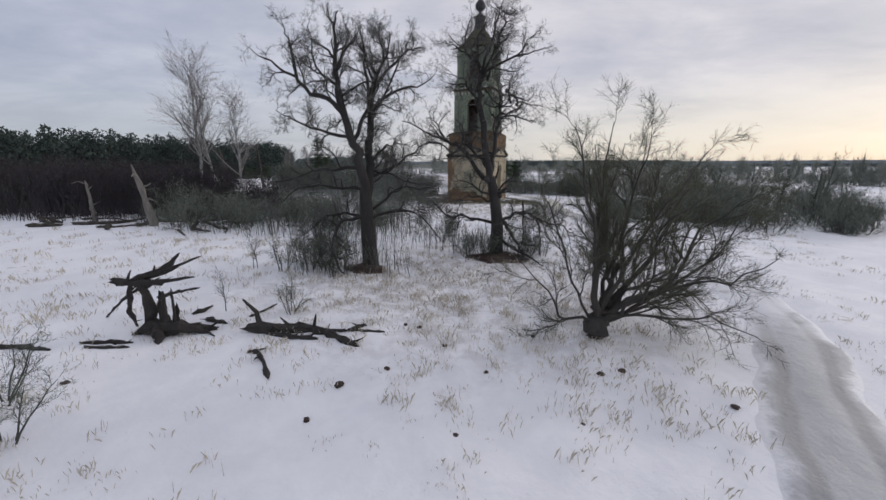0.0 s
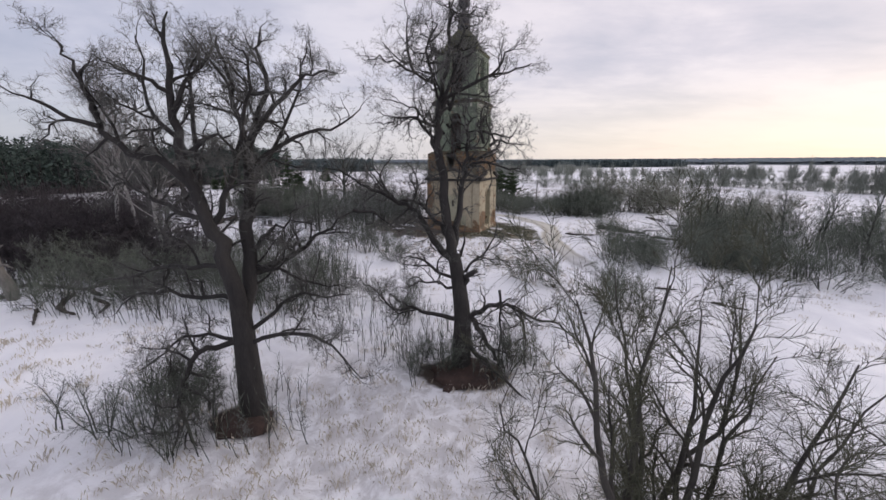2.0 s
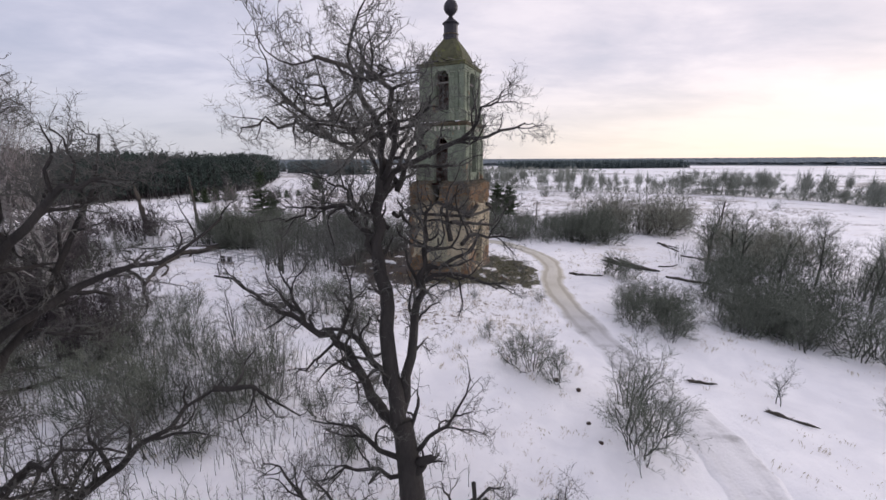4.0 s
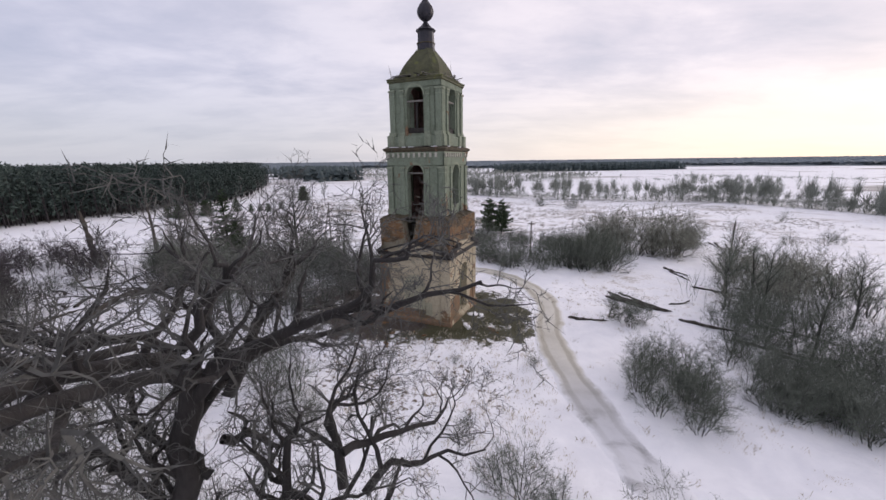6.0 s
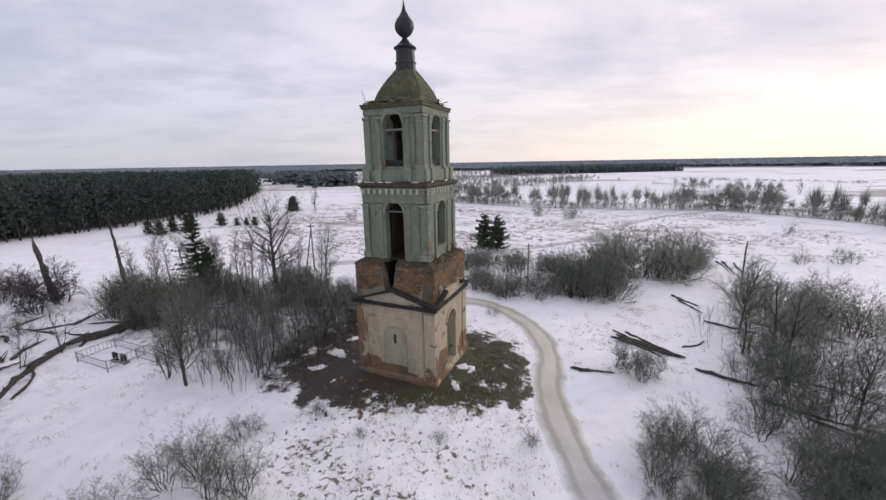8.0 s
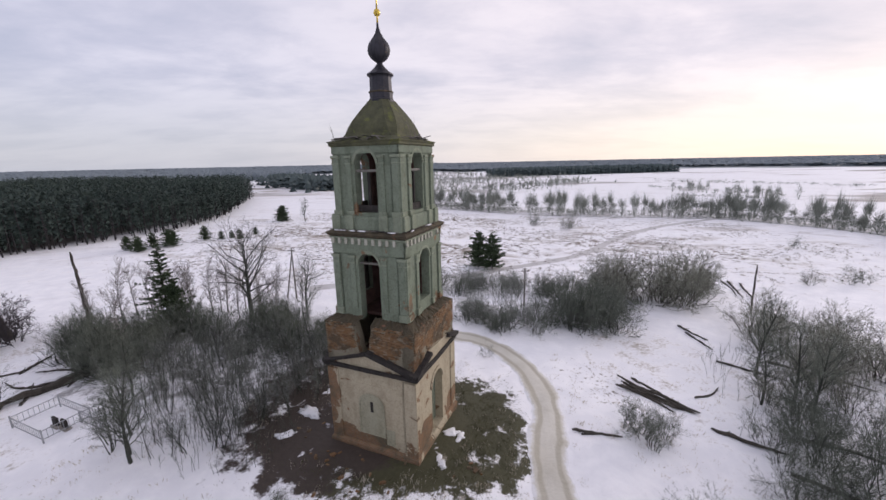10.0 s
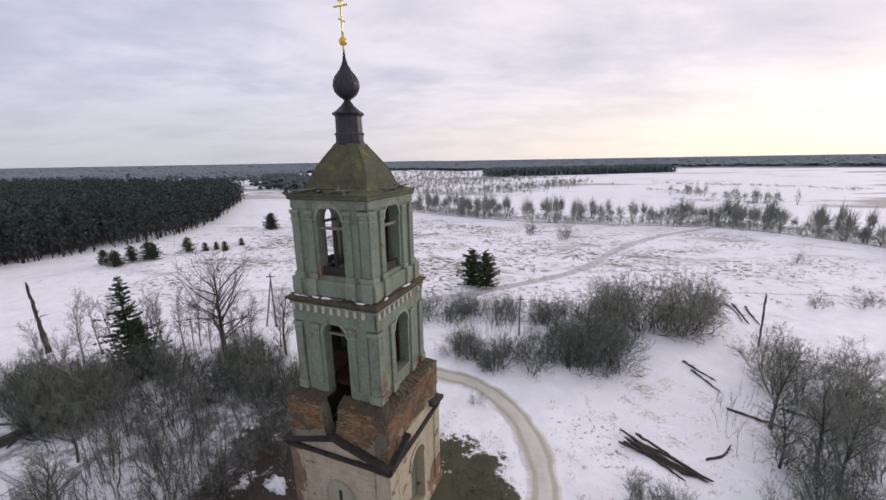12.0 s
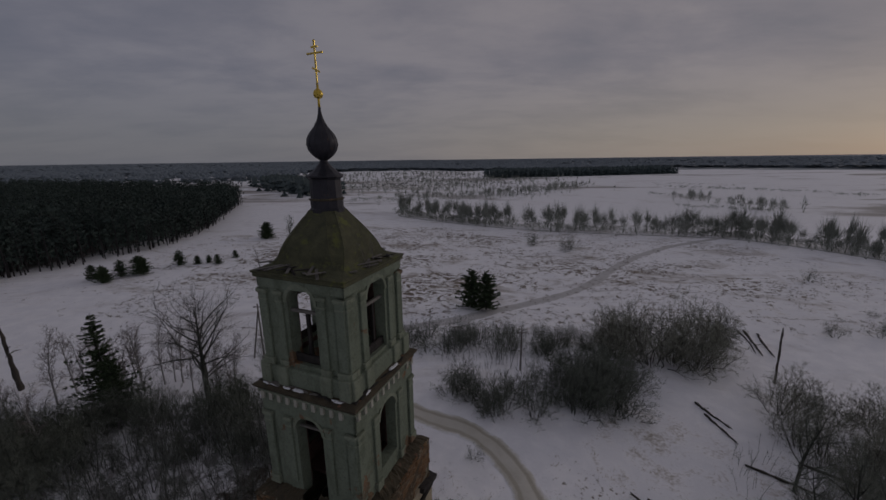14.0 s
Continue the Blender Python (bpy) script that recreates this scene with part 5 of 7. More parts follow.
def small_tree(name, seed, hgt, r0, bark, twig, wide, lift=0.10, spread=0.65, low=0.2):
    rng = np.random.default_rng(seed)
    trunk = (wander(rng, (0, 0, -0.2), (rng.normal(0, .05), rng.normal(0, .05), 1), hgt, 8, 0.05, 0.05), np.linspace(r0, r0 * 0.12, 9))
    lv = [(24, low, wide, spread, 4, 0.15, lift, r0 * 0.30), (8, 0.15, wide * 0.45, 0.65, 2, 0.2, 0.03, 0.014), (11, 0.1, wide * 0.22, 0.65, 1, 0.2, 0.0, 0.007)]
    return mesh_of(name + "_trunk", *tubes([trunk], 7), bark), crown_mesh(name + "_crown", branches([trunk], rng, lv), bark, twig, (4, 3), 0.008)


BIRCHES = [small_tree("birch", 50 + i, 9.0, 0.12, BARK_BIRCH, TWIG_BIRCH, 1.9) for i in range(2)]
OLD_BIRCHES = [small_tree("old_birch", 54 + i, 13.0, 0.19, BARK_BIRCH, TWIG_BIRCH, 4.4, 0.12, 0.62, 0.36) for i in range(2)]
ASPENS = [small_tree("aspen", 60 + i, 8.0, 0.16, BARK_SHRUB, TWIG_SHRUB, 3.0) for i in range(2)]


BROADS = [small_tree("broad", 66, 7.2, 0.24, BARK_SHRUB, TWIG_OAK, 4.6, 0.07, 1.1)]


def conifer_mesh(name, seed, hgt, wide, whorls, per, mat, full=1.3):
    """Boughs in whorls, each a fan of needle tufts."""
    rng = np.random.default_rng(seed)
    verts, faces = [], []
    for k in range(whorls):
        f = (k + rng.uniform(-0.3, 0.3)) / whorls
        z = hgt * (0.06 + 0.92 * f)
        reach = wide * (1 - min(max(f, 0.0), 1.0) ** full) ** 0.75 * rng.uniform(0.55, 1.2) + 0.10
        for j in range(per):
            a = 2 * math.pi * (j + rng.random()) / per
            d = np.array([math.cos(a), math.sin(a), 0])
            lift = rng.normal(0, 0.16)
            far = reach * rng.uniform(0.45, 1.3)
            s = np.array([-d[1], d[0], 0])
            for q in np.linspace(0.2, 1.0, 6):
                c = np.array([0, 0, z + lift]) + d * far * q + np.array([0, 0, 0.22 * reach * q * q - 0.10 * reach * q])
                for _ in range(8):
                    t = unit(d * rng.uniform(0.2, 1) + s * rng.normal(0, 0.7) + np.array([0, 0, rng.normal(0.35, 0.45)])) * 0.26 * (0.5 + reach * 0.35)
                    u = unit(np.cross(t, rng.normal(0, 1, 3))) * 0.085 * (0.6 + reach * 0.3)
                    b = len(verts)
                    verts += [c - u, c + u, c + t]
                    faces.append((b, b + 1, b + 2))
    return mesh_of(name, verts, faces, mat)


PINE_TRUNK = mesh_of("pine_trunk", *tubes([([(0, 0, -0.2), (0.02, 0, 1.5), (0, 0.03, 3.2), (0, 0, 4.9)], [0.11, 0.09, 0.06, 0.015])], 7), BARK_SHRUB)
PINES = [conifer_mesh("pine_boughs", 70 + i, 5.0, 1.5, 15, 10, NEEDLES, 2.2) for i in range(2)]
SPRUCE = [conifer_mesh("spruce_boughs", 78, 11.4, 2.3, 24, 7, NEEDLES, 1.1), conifer_mesh("spruce_boughs", 79, 5.0, 1.3, 18, 8, NEEDLES, 1.2)]
SPRUCE_TRUNK = mesh_of("spruce_trunk", *tubes([([(0, 0, -0.2), (0.05, 0, 4.0), (0, 0.06, 8.0), (0, 0, 11.3)], [0.17, 0.13, 0.08, 0.015])], 7), BARK_SHRUB)


def set_out(kind, meshes, x, y, scale, label, category, group="", tall=1.0, turn=None, sink=0.02):
    """One plant; the meshes are shared. A pair of meshes is a trunk and its crown."""
    me = meshes[random.randrange(len(meshes))]
    at = (x, y, ground(x, y) - sink)
    turn = random.uniform(0, 360) if turn is None else turn
    if isinstance(me, tuple):
        ob = thing(kind, at, label, category, group)
        part("trunk", me[0], None, ob)
        part("foliage" if kind == "pine_tree" else "crown", me[1], None, ob)
    else:
        ob = tagged(new(kind, me), label, category, group)
    return placed(ob, at, turn, scale, tall)


def clear(x, y, gap=1.9):
    if gap_to(ROAD_LINE, np.array([x]), np.array([y]))[0] < gap:
        return False
    if math.hypot(x + 19.5, y - 52.6) < 4.0:
        return False
    return math.hypot(x - TX, y - TY) > 4.9


def thicket(kind, meshes, cx, cy, rx, ry, count, lo, hi, label, category, group, turn=0.0, tall=1.0):
    """Sets plants out at random over an ellipse."""
    k = tries = 0
    while k < count and tries < count * 20:
        tries += 1
        q, a = math.sqrt(random.random()), random.uniform(0, 2 * math.pi)
        u, v = q * math.cos(a) * rx, q * math.sin(a) * ry
        x, y = cx + u * math.cos(turn) - v * math.sin(turn), cy + u * math.sin(turn) + v * math.cos(turn)
        if clear(x, y):
            set_out(kind, meshes, x, y, random.uniform(lo, hi), label, category, group, tall)
            k += 1


random.seed(21)
DARK = "dark brown leafless alder bush"
BUSH, SAP = "grey-green leafless bush in the snow", "thin leafless sapling in the snow"
# by the oaks and in the foreground
for x, y, s in ((-9.7, 17.8, 0.75), (-8.4, 13.0, 0.65), (-3.4, 17.4, 0.55), (-1.9, 17.9, 0.62), (1.0, 20.9, 0.6), (1.5, 22.4, 0.7), (-2.6, 22.8, 0.6), (-1.0, 26.4, 0.5), (4.4, 23.4, 0.8)):
    set_out("sapling", SAPLINGS, x, y, s, "small leafless sapling beside the oaks", "sapling", "saplings by the oaks")
for x, y, s in ((-6.0, 13.2, 0.62), (-6.2, 18.0, 0.85), (-7.0, 18.9, 0.9), (-5.6, 17.0, 0.6), (0.9, 21.8, 0.7), (4.6, 22.2, 0.8), (5.0, 23.4, 0.7), (-8.8, 6.2, 0.7), (-10.3, 7.4, 0.8)):
    set_out("shoot_clump", SHOOTS, x, y, s, "clump of thin leafless shoots beside the oaks", "bush", "shoots by the oaks")
thicket("shoot_clump", SHOOTS, -6.6, 18.6, 2.2, 1.8, 7, 0.6, 0.95, "clump of thin leafless shoots beside the oaks", "bush", "shoots by the oaks")
thicket("shoot_clump", SHOOTS, 3.4, 22.8, 2.4, 1.2, 6, 0.5, 0.8, "clump of thin leafless shoots beside the oaks", "bush", "shoots by the oaks")
thicket("bush", BUSHES, -15, 31, 10, 4.6, 30, 0.7, 1.15, BUSH, "bush", "scrub behind the oaks")
thicket("sapling", SAPLINGS, -12, 31, 9, 6, 40, 0.6, 1.1, SAP, "sapling", "scrub behind the oaks")
thicket("shoot_clump", SHOOTS, -4, 29, 5, 4, 14, 0.4, 0.8, BUSH, "bush", "scrub behind the oaks")
# beside the track, before the tower
for x, y, s in ((8.2, 33.9, 1.0), (9.4, 33.0, 0.8), (7.4, 34.6, 0.75), (12.2, 30.8, 1.3), (11.3, 28.2, 1.15), (12.6, 29.2, 1.0), (16.8, 39.6, 0.9), (18.2, 38.2, 0.85), (19.2, 39.0, 0.8)):
    set_out("bush", BUSHES, x, y, s, BUSH, "bush", "roadside bushes")
for x, y, s in ((11.0, 26.9, 0.55), (20.2, 32.0, 0.85), (24.1, 30.5, 0.6)):
    set_out("sapling", SAPLINGS, x, y, s, SAP, "sapling", "saplings by the track")
thicket("bush", BUSHES, 18.4, 42.6, 2.6, 2.6, 12, 0.8, 1.15, BUSH, "bush", "roadside bushes")
for x, y, s in ((-7.9, 40.9, 0.95), (-6.5, 41.6, 1.1), (-5.0, 40.0, 1.05), (-3.7, 40.4, 1.0), (-9.6, 38.8, 0.85), (-6.1, 44.4, 0.55), (-5.6, 44.9, 0.45), (-14.6, 39.6, 0.85), (-15.8, 38.6, 0.9), (-2.2, 46.2, 0.4), (1.1, 44.2, 0.3), (5.6, 44.0, 0.3), (10.8, 44.0, 0.4), (6.2, 37.6, 0.5), (-2.4, 38.0, 0.8), (-2.0, 37.6, 0.75)):
    set_out("bush", BUSHES, x, y, s, BUSH, "bush", "bushes on the slope before the tower")
thicket("bush", BUSHES, 20.6, 52.2, 1.5, 1.6, 4, 0.7, 1.0, BUSH, "bush", "small clump by the log pile")
# thicket east of the track
thicket("bush", BUSHES, 27.5, 43, 3.6, 5.0, 13, 0.8, 1.25, BUSH, "bush", "thicket east of the track")
thicket("bush", BUSHES, 25.6, 40.5, 2.8, 3.0, 14, 0.8, 1.2, BUSH, "bush", "thicket east of the track")
thicket("shrub", SHRUBS, 33, 38, 6, 5, 14, 0.9, 1.4, BUSH, "bush", "thicket east of the track")
thicket("bush", BUSHES, 38.5, 46.5, 9.5, 11, 28, 1.0, 1.7, BUSH, "bush", "thicket east of the track", radians(-12))
thicket("willow_bush", OSIERS, 44, 64, 6.5, 6.5, 12, 1.3, 1.9, "tall olive-grey leafless willow bush", "bush", "thicket east of the track")
thicket("aspen_tree", ASPENS, 40, 50, 9, 14, 12, 0.6, 0.95, "bare grey tree rising from the thicket", "tree", "trees of the eastern thicket")
# behind the tower
thicket("shrub", SHRUBS, 14, 70.3, 6.5, 3.2, 24, 0.9, 1.25, BUSH, "bush", "bushes behind the tower")
thicket("tall_shrub", TALLS, 22.8, 69.6, 3.4, 2.2, 7, 1.0, 1.4, "tall dark leafless shrub in a dense clump", "bush", "bushes behind the tower")
thicket("willow_bush", OSIERS, 36.5, 57.5, 4.5, 3.0, 5, 1.2, 1.7, "tall olive-grey leafless willow bush", "bush", "thicket east of the track")
thicket("bush", BUSHES, 30.5, 50.5, 4.5, 2.4, 5, 0.9, 1.4, BUSH, "bush", "thicket east of the track")
thicket("shrub", SHRUBS, 25, 73, 4.5, 6.0, 17, 1.15, 1.65, BUSH, "bush", "bushes behind the tower")
thicket("shrub", SHRUBS, 15, 82.5, 13, 3.4, 44, 0.85, 1.25, BUSH, "bush", "bushes behind the tower")
thicket("willow_bush", OSIERS, 36.5, 81.0, 7.5, 3.2, 12, 1.9, 2.7, "large rounded olive-grey willow bush", "bush", "clump by the field track")
for x, y, s in ((46.5, 84.5, 1.5), (45.8, 83.6, 1.2), (63.5, 85.3, 1.0), (69.5, 85.0, 1.0), (72.2, 86.0, 1.0), (-20.0, 129.0, 1.3), (36.0, 146.0, 1.4), (44.0, 139.0, 1.5), (82.5, 109.2, 1.1), (42.4, 136.2, 1.5), (34.1, 144.1, 1.3), (12.4, 68.5, 0.6), (10.8, 62.5, 0.5), (76, 92, 0.5)):
    set_out("shrub", SHRUBS, x, y, s, BUSH, "bush", "single bushes in the field")
# grove beside the tower
thicket("sapling", SAPLINGS, -11, 57.5, 9, 8, 130, 0.8, 1.35, SAP, "sapling", "grove beside the tower")
thicket("shrub", SHRUBS, -14, 65, 12, 4.0, 24, 0.7, 1.1, BUSH, "bush", "grove beside the tower")
thicket("tall_shrub", TALLS, -24.5, 62.5, 4.5, 3.2, 14, 0.75, 1.05, "tall olive-grey leafless shrub in the grove", "bush", "tall shrubs of the grove")
thicket("tall_shrub", TALLS, -23.5, 61.2, 5.4, 3.0, 20, 0.7, 1.0, "tall olive-grey leafless shrub in the grove", "bush", "tall shrubs of the grove")
thicket("tall_shrub", TALLS, -15, 67.0, 9, 2.4, 22, 0.7, 1.0, "tall olive-grey leafless shrub in the grove", "bush", "tall shrubs of the grove")
thicket("tall_shrub", TALLS, -5.5, 63.5, 3.0, 2.6, 7, 0.6, 0.85, "tall olive-grey leafless shrub in the grove", "bush", "tall shrubs of the grove")
thicket("shoot_clump", SHOOTS, -10, 62, 9, 5, 10, 0.5, 0.9, BUSH, "bush", "grove beside the tower")
thicket("birch_tree", BIRCHES, -24, 71.5, 7, 3.5, 14, 0.6, 0.85, "young bare birch in the grove", "tree", "birches of the grove")
thicket("birch_tree", BIRCHES, -15, 72.5, 6, 3, 9, 0.5, 0.75, "young bare birch in the grove", "tree", "birches of the grove")
for x, y, s in ((-22.6, 61.8, 0.8), (-27.8, 64.2, 0.75)):
    set_out("birch_tree", BIRCHES, x, y, s, "slender leaning birch at the edge of the grove", "tree", "birches of the grove")
for x, y, s in ((-12.4, 49.3, 0.75), (-12.9, 49.9, 0.62), (-14.2, 51.6, 0.6), (-17.6, 56.0, 0.6)):
    set_out("aspen_tree", ASPENS, x, y, s, "dark bare young tree at the edge of the grove", "tree", "trees at the edge of the grove")
set_out("aspen_tree", ASPENS, -36.0, 146.5, 0.85, "lone bare tree in the open field", "tree")
set_out("aspen_tree", BROADS, -15.2, 70.6, 1.3, "broad dark bare tree behind the grove", "tree")
set_out("aspen_tree", ASPENS, -9.0, 71.0, 0.9, "broad dark bare tree behind the grove", "tree")
thicket("shrub", SHRUBS, -36, 53, 8, 6, 18, 0.7, 1.1, BUSH, "bush", "scrub west of the graves")
thicket("sapling", SAPLINGS, -34, 52, 8, 8, 18, 0.7, 1.3, SAP, "sapling", "scrub west of the graves")
thicket("alder_bush", ALDERS, -44, 48, 12, 8, 36, 1.0, 1.5, DARK, "bush", "scrub along the western edge")
thicket("alder_bush", ALDERS, -28, 36.5, 11, 4.5, 40, 0.9, 1.5, DARK, "bush", "scrub along the western edge")
thicket("alder_bush", ALDERS, -44, 60, 8, 14, 24, 0.9, 1.5, DARK, "bush", "scrub along the western edge")
thicket("alder_bush", ALDERS, -48, 39, 16, 6, 40, 1.1, 1.7, DARK, "bush", "scrub along the western edge")
thicket("alder_bush", ALDERS, -21, 33.5, 8, 3.0, 14, 0.7, 1.1, DARK, "bush", "scrub along the western edge")
set_out("birch_tree", OLD_BIRCHES, -25.6, 38.7, 1.03, "tall old birch with pale forked crown", "tree", "old birches", 1.0, 40)
set_out("birch_tree", OLD_BIRCHES, -24.6, 39.4, 0.95, "tall old birch with pale forked crown", "tree", "old birches", 1.0, 160)
set_out("birch_tree", OLD_BIRCHES, -19.6, 35.6, 0.76, "tall old birch with pale forked crown", "tree", "old birches", 1.0, 250)
PINE_PAIRS = [(PINE_TRUNK, p) for p in PINES]
for x, y, s in ((13.2, 95.8, 1.5), (15.6, 95.2, 1.45)):
    set_out("pine_tree", PINE_PAIRS, x, y, s, "bushy dark green pine in the open field", "tree", "field pines", 0.9)
set_out("pine_tree", [(SPRUCE_TRUNK, SPRUCE[0])], -23.8, 69.2, 1.0, "tall ragged dark green conifer in the grove", "tree", "", 0.86)
set_out("pine_tree", [(PINE_TRUNK, SPRUCE[1])], -21.6, 67.6, 1.2, "young dark green conifer in the grove", "tree")
for x, y, s in ((-61.4, 109.5, 0.8), (-57.2, 107.2, 0.9), (-57.1, 111.3, 0.9), (-55.2, 113.5, 1.0), (-53.5, 112.5, 1.0), (-50.7, 119.6, 0.9), (-45.3, 121.5, 0.5), (-47.3, 120.5, 0.55), (-42.6, 120.3, 0.6), (-41.6, 126.0, 0.5), (-43.7, 148.7, 1.3), (-45.0, 150.5, 1.2), (-58.5, 109, 0.7)):
    set_out("pine_tree", PINE_PAIRS, x, y, s, "young pine at the edge of the forest", "tree", "young pines by the forest", 0.8)

# undergrowth between the saplings
def brushwood(name, areas, label, seed, bark=BARK_SHRUB, twig=TWIG_SHRUB, stout=1.0):
    """Thin upright stems with a few side twigs, in one mesh. areas: rows x, y, rx, ry, count, height."""
    rng = np.random.default_rng(seed)
    P = []
    for cx, cy, rx, ry, count, hh in areas:
        for _ in range(count):
            q, a = math.sqrt(rng.random()), rng.uniform(0, 6.283)
            x, y = cx + rx * q * math.cos(a), cy + ry * q * math.sin(a)
            if math.hypot(x - TX, y - TY) < 4.6 or math.hypot(x + 19.5, y - 52.6) < 4.0:
                continue
            P.append(wander(rng, (x, y, land(x, y) - 0.05), (rng.normal(0, 0.12), rng.normal(0, 0.12), 1), hh * rng.uniform(0.5, 1.1), 3, 0.07, 0.03))
    P = np.array(P)
    R_ = np.tile(np.linspace(0.014, 0.005, 4) * stout, (len(P), 1))
    st = branches([(p, r_) for p, r_ in zip(P, R_)], rng, [(7, 0.3, 0.6, 0.55, 1, 0.15, 0.1, 0.008)])
    return tagged(new(name, joined(name, [(*tubes((P, R_), 3), bark), (*blades(st[0], 0.011 * stout), twig)])), label, "undergrowth", kind="stuff")


brushwood("undergrowth", [(-11.5, 58.5, 9.5, 8, 700, 2.7), (-8, 64, 14, 4, 600, 2.4), (-8, 51, 5, 3, 120, 1.5), (-14, 31, 11, 6, 900, 1.8), (-36, 40, 10, 7, 900, 2.4), (-48, 44, 16, 11, 2400, 3.2), (37, 50, 10, 15, 260, 2.2), (20, 78, 12, 9, 500, 1.6), (-5.5, 18.8, 3.4, 2.0, 110, 1.7), (2.5, 23.0, 3.2, 1.6, 80, 1.5), (-2, 25.5, 7, 3, 240, 1.2)], "dense thin leafless undergrowth", 5)
brushwood("undergrowth", [(-33, 37, 12, 5.5, 1500, 4.2), (-52, 41, 20, 10, 2600, 5.0), (-21, 33.5, 7, 3.0, 260, 2.6), (-30, 30.5, 9, 1.6, 240, 1.6), (42, 52, 9, 12, 200, 3.0)], "dark brown leafless thicket at the edges of the field", 6, BARK_ALDER, TWIG_ALDER, 1.7)

# ---------------------------------------------------------------- woods and hedges in the distance
def wood(name, spots, mat, label, layers=5, per=7):
    """Many far conifers in one mesh: each a stack of ragged skirts. spots: rows x, y, height, width."""
    rng = np.random.default_rng(len(spots))
    verts, faces = [], []
    for x, y, hgt, wide in spots:
        z0 = land(x, y) - 0.5
        for k in range(layers):
            f = k / layers
            zb, zt = z0 + hgt * (0.08 + 0.82 * f), z0 + hgt * min(1.0, 0.34 + 0.80 * f)
            rad = wide * (1 - f ** 2.2) ** 0.6 * (0.75 + 0.25 * math.sin(3 * f)) + 0.12 * wide
            b = len(verts)
            ph = rng.uniform(0, 6)
            for i in range(per):
                a = 2 * math.pi * i / per + ph
                q = rad * rng.uniform(0.6, 1.15)
                verts.append((x + q * math.cos(a), y + q * math.sin(a), zb + rng.uniform(-0.06, 0.06) * hgt))
            verts.append((x + rng.normal(0, 0.06) * wide, y + rng.normal(0, 0.06) * wide, zt))
            faces += [(b + i, b + (i + 1) % per, b + per) for i in range(per)]
    return tagged(new(name, mesh_of(name, verts, faces, mat)), label, "woodland", kind="stuff")


def pine_wood(name, spots, mat, label, count=26):
    """A dense pine wood in one mesh: each tree a ragged rounded crown of needle sprays. spots: rows x, y, height, width."""
    rng = np.random.default_rng(len(spots))
    q = np.repeat(np.array(spots, float), count, axis=0)
    m = len(q)
    f = rng.random(m) ** 0.75
    a = rng.uniform(0, 6.283, m)
    reach = q[:, 3] * np.sqrt(1 - f ** 2.4) * rng.uniform(0.3, 1.0, m)
    mid = np.stack([q[:, 0] + reach * np.cos(a), q[:, 1] + reach * np.sin(a), land(q[:, 0], q[:, 1]) + q[:, 2] * (0.12 + 0.88 * f)], 1)
    d = np.stack([np.cos(a), np.sin(a), rng.normal(0.5, 0.6, m)], 1) + rng.normal(0, 0.5, (m, 3))
    d /= np.linalg.norm(d, axis=1, keepdims=True)
    w = np.cross(d, rng.normal(0, 1, (m, 3)))
    w /= np.linalg.norm(w, axis=1, keepdims=True) + 1e-9
    size = (0.29 + 0.125 * q[:, 3] * rng.uniform(0.4, 1.5, m))[:, None]
    verts = np.stack([mid - w * size * 0.45, mid + w * size * 0.45, mid + d * size * 1.5], 1).reshape(-1, 3)
    p = np.array(spots, float)
    foot = np.stack([p[:, 0], p[:, 1], land(p[:, 0], p[:, 1]) - 0.3], 1)
    lean = rng.normal(0, 0.25, (len(p), 3)) * (1, 1, 0)
    tv, tf = tube_block(np.stack([foot, foot + lean * 0.5 + (0, 0, 4), foot + lean + p[:, 2:3] * (0, 0, 0.9)], 1), np.tile([0.16, 0.12, 0.03], (len(p), 1)), 3)
    return tagged(new(name, joined(name, [(verts, np.arange(m * 3).reshape(-1, 3).tolist(), mat), (tv, tf, BARK_ALDER)])), label, "woodland", kind="stuff")


def hedge(name, spots, mat, label, count=66, thick=0.012, rooted=0.08):
    """Far leafless scrub in one mesh: rounded sprays of thin twigs. spots: rows x, y, height, width."""
    rng = np.random.default_rng(len(spots) + 5)
    q = np.repeat(np.array(spots, float), count, axis=0)
    m = len(q)
    d = rng.normal(0, 1, (m, 3))
    d[:, 2] += 0.15
    d /= np.linalg.norm(d, axis=1, keepdims=True)
    size = np.stack([q[:, 3], q[:, 3], q[:, 2] * 0.56], 1) * (0.8 + 0.3 * np.sin(5 * np.arctan2(d[:, 1], d[:, 0]) + q[:, 0]))[:, None]
    mid = np.stack([q[:, 0], q[:, 1], land(q[:, 0], q[:, 1]) + q[:, 2] * 0.42], 1)
    mid[:, 2] += 0.10 * q[:, 2]
    tip = mid + d * size * rng.uniform(0.6, 1.05, (m, 1)) * np.array([1, 1, 0.85])
    base = mid + (tip - mid) * rng.uniform(0.2, 0.6, (m, 1)) - np.array([0, 0, 0.12]) * q[:, 2:3]
    t = np.cross(tip - base, rng.normal(0, 1, (m, 3)))
    t *= thick * q[:, 2:3] * rng.uniform(0.6, 1.3, (m, 1)) / (np.linalg.norm(t, axis=1, keepdims=True) + 1e-9)
    trunk = rng.random(m) < rooted
    base[trunk] = np.stack([q[trunk, 0], q[trunk, 1], land(q[trunk, 0], q[trunk, 1]) - 0.1], 1)
    verts = np.stack([base + t, base - t, tip], 1).reshape(-1, 3)
    faces = np.arange(m * 3).reshape(-1, 3).tolist()
    return tagged(new(name, mesh_of(name, verts, faces, mat)), label, "scrub", kind="stuff")


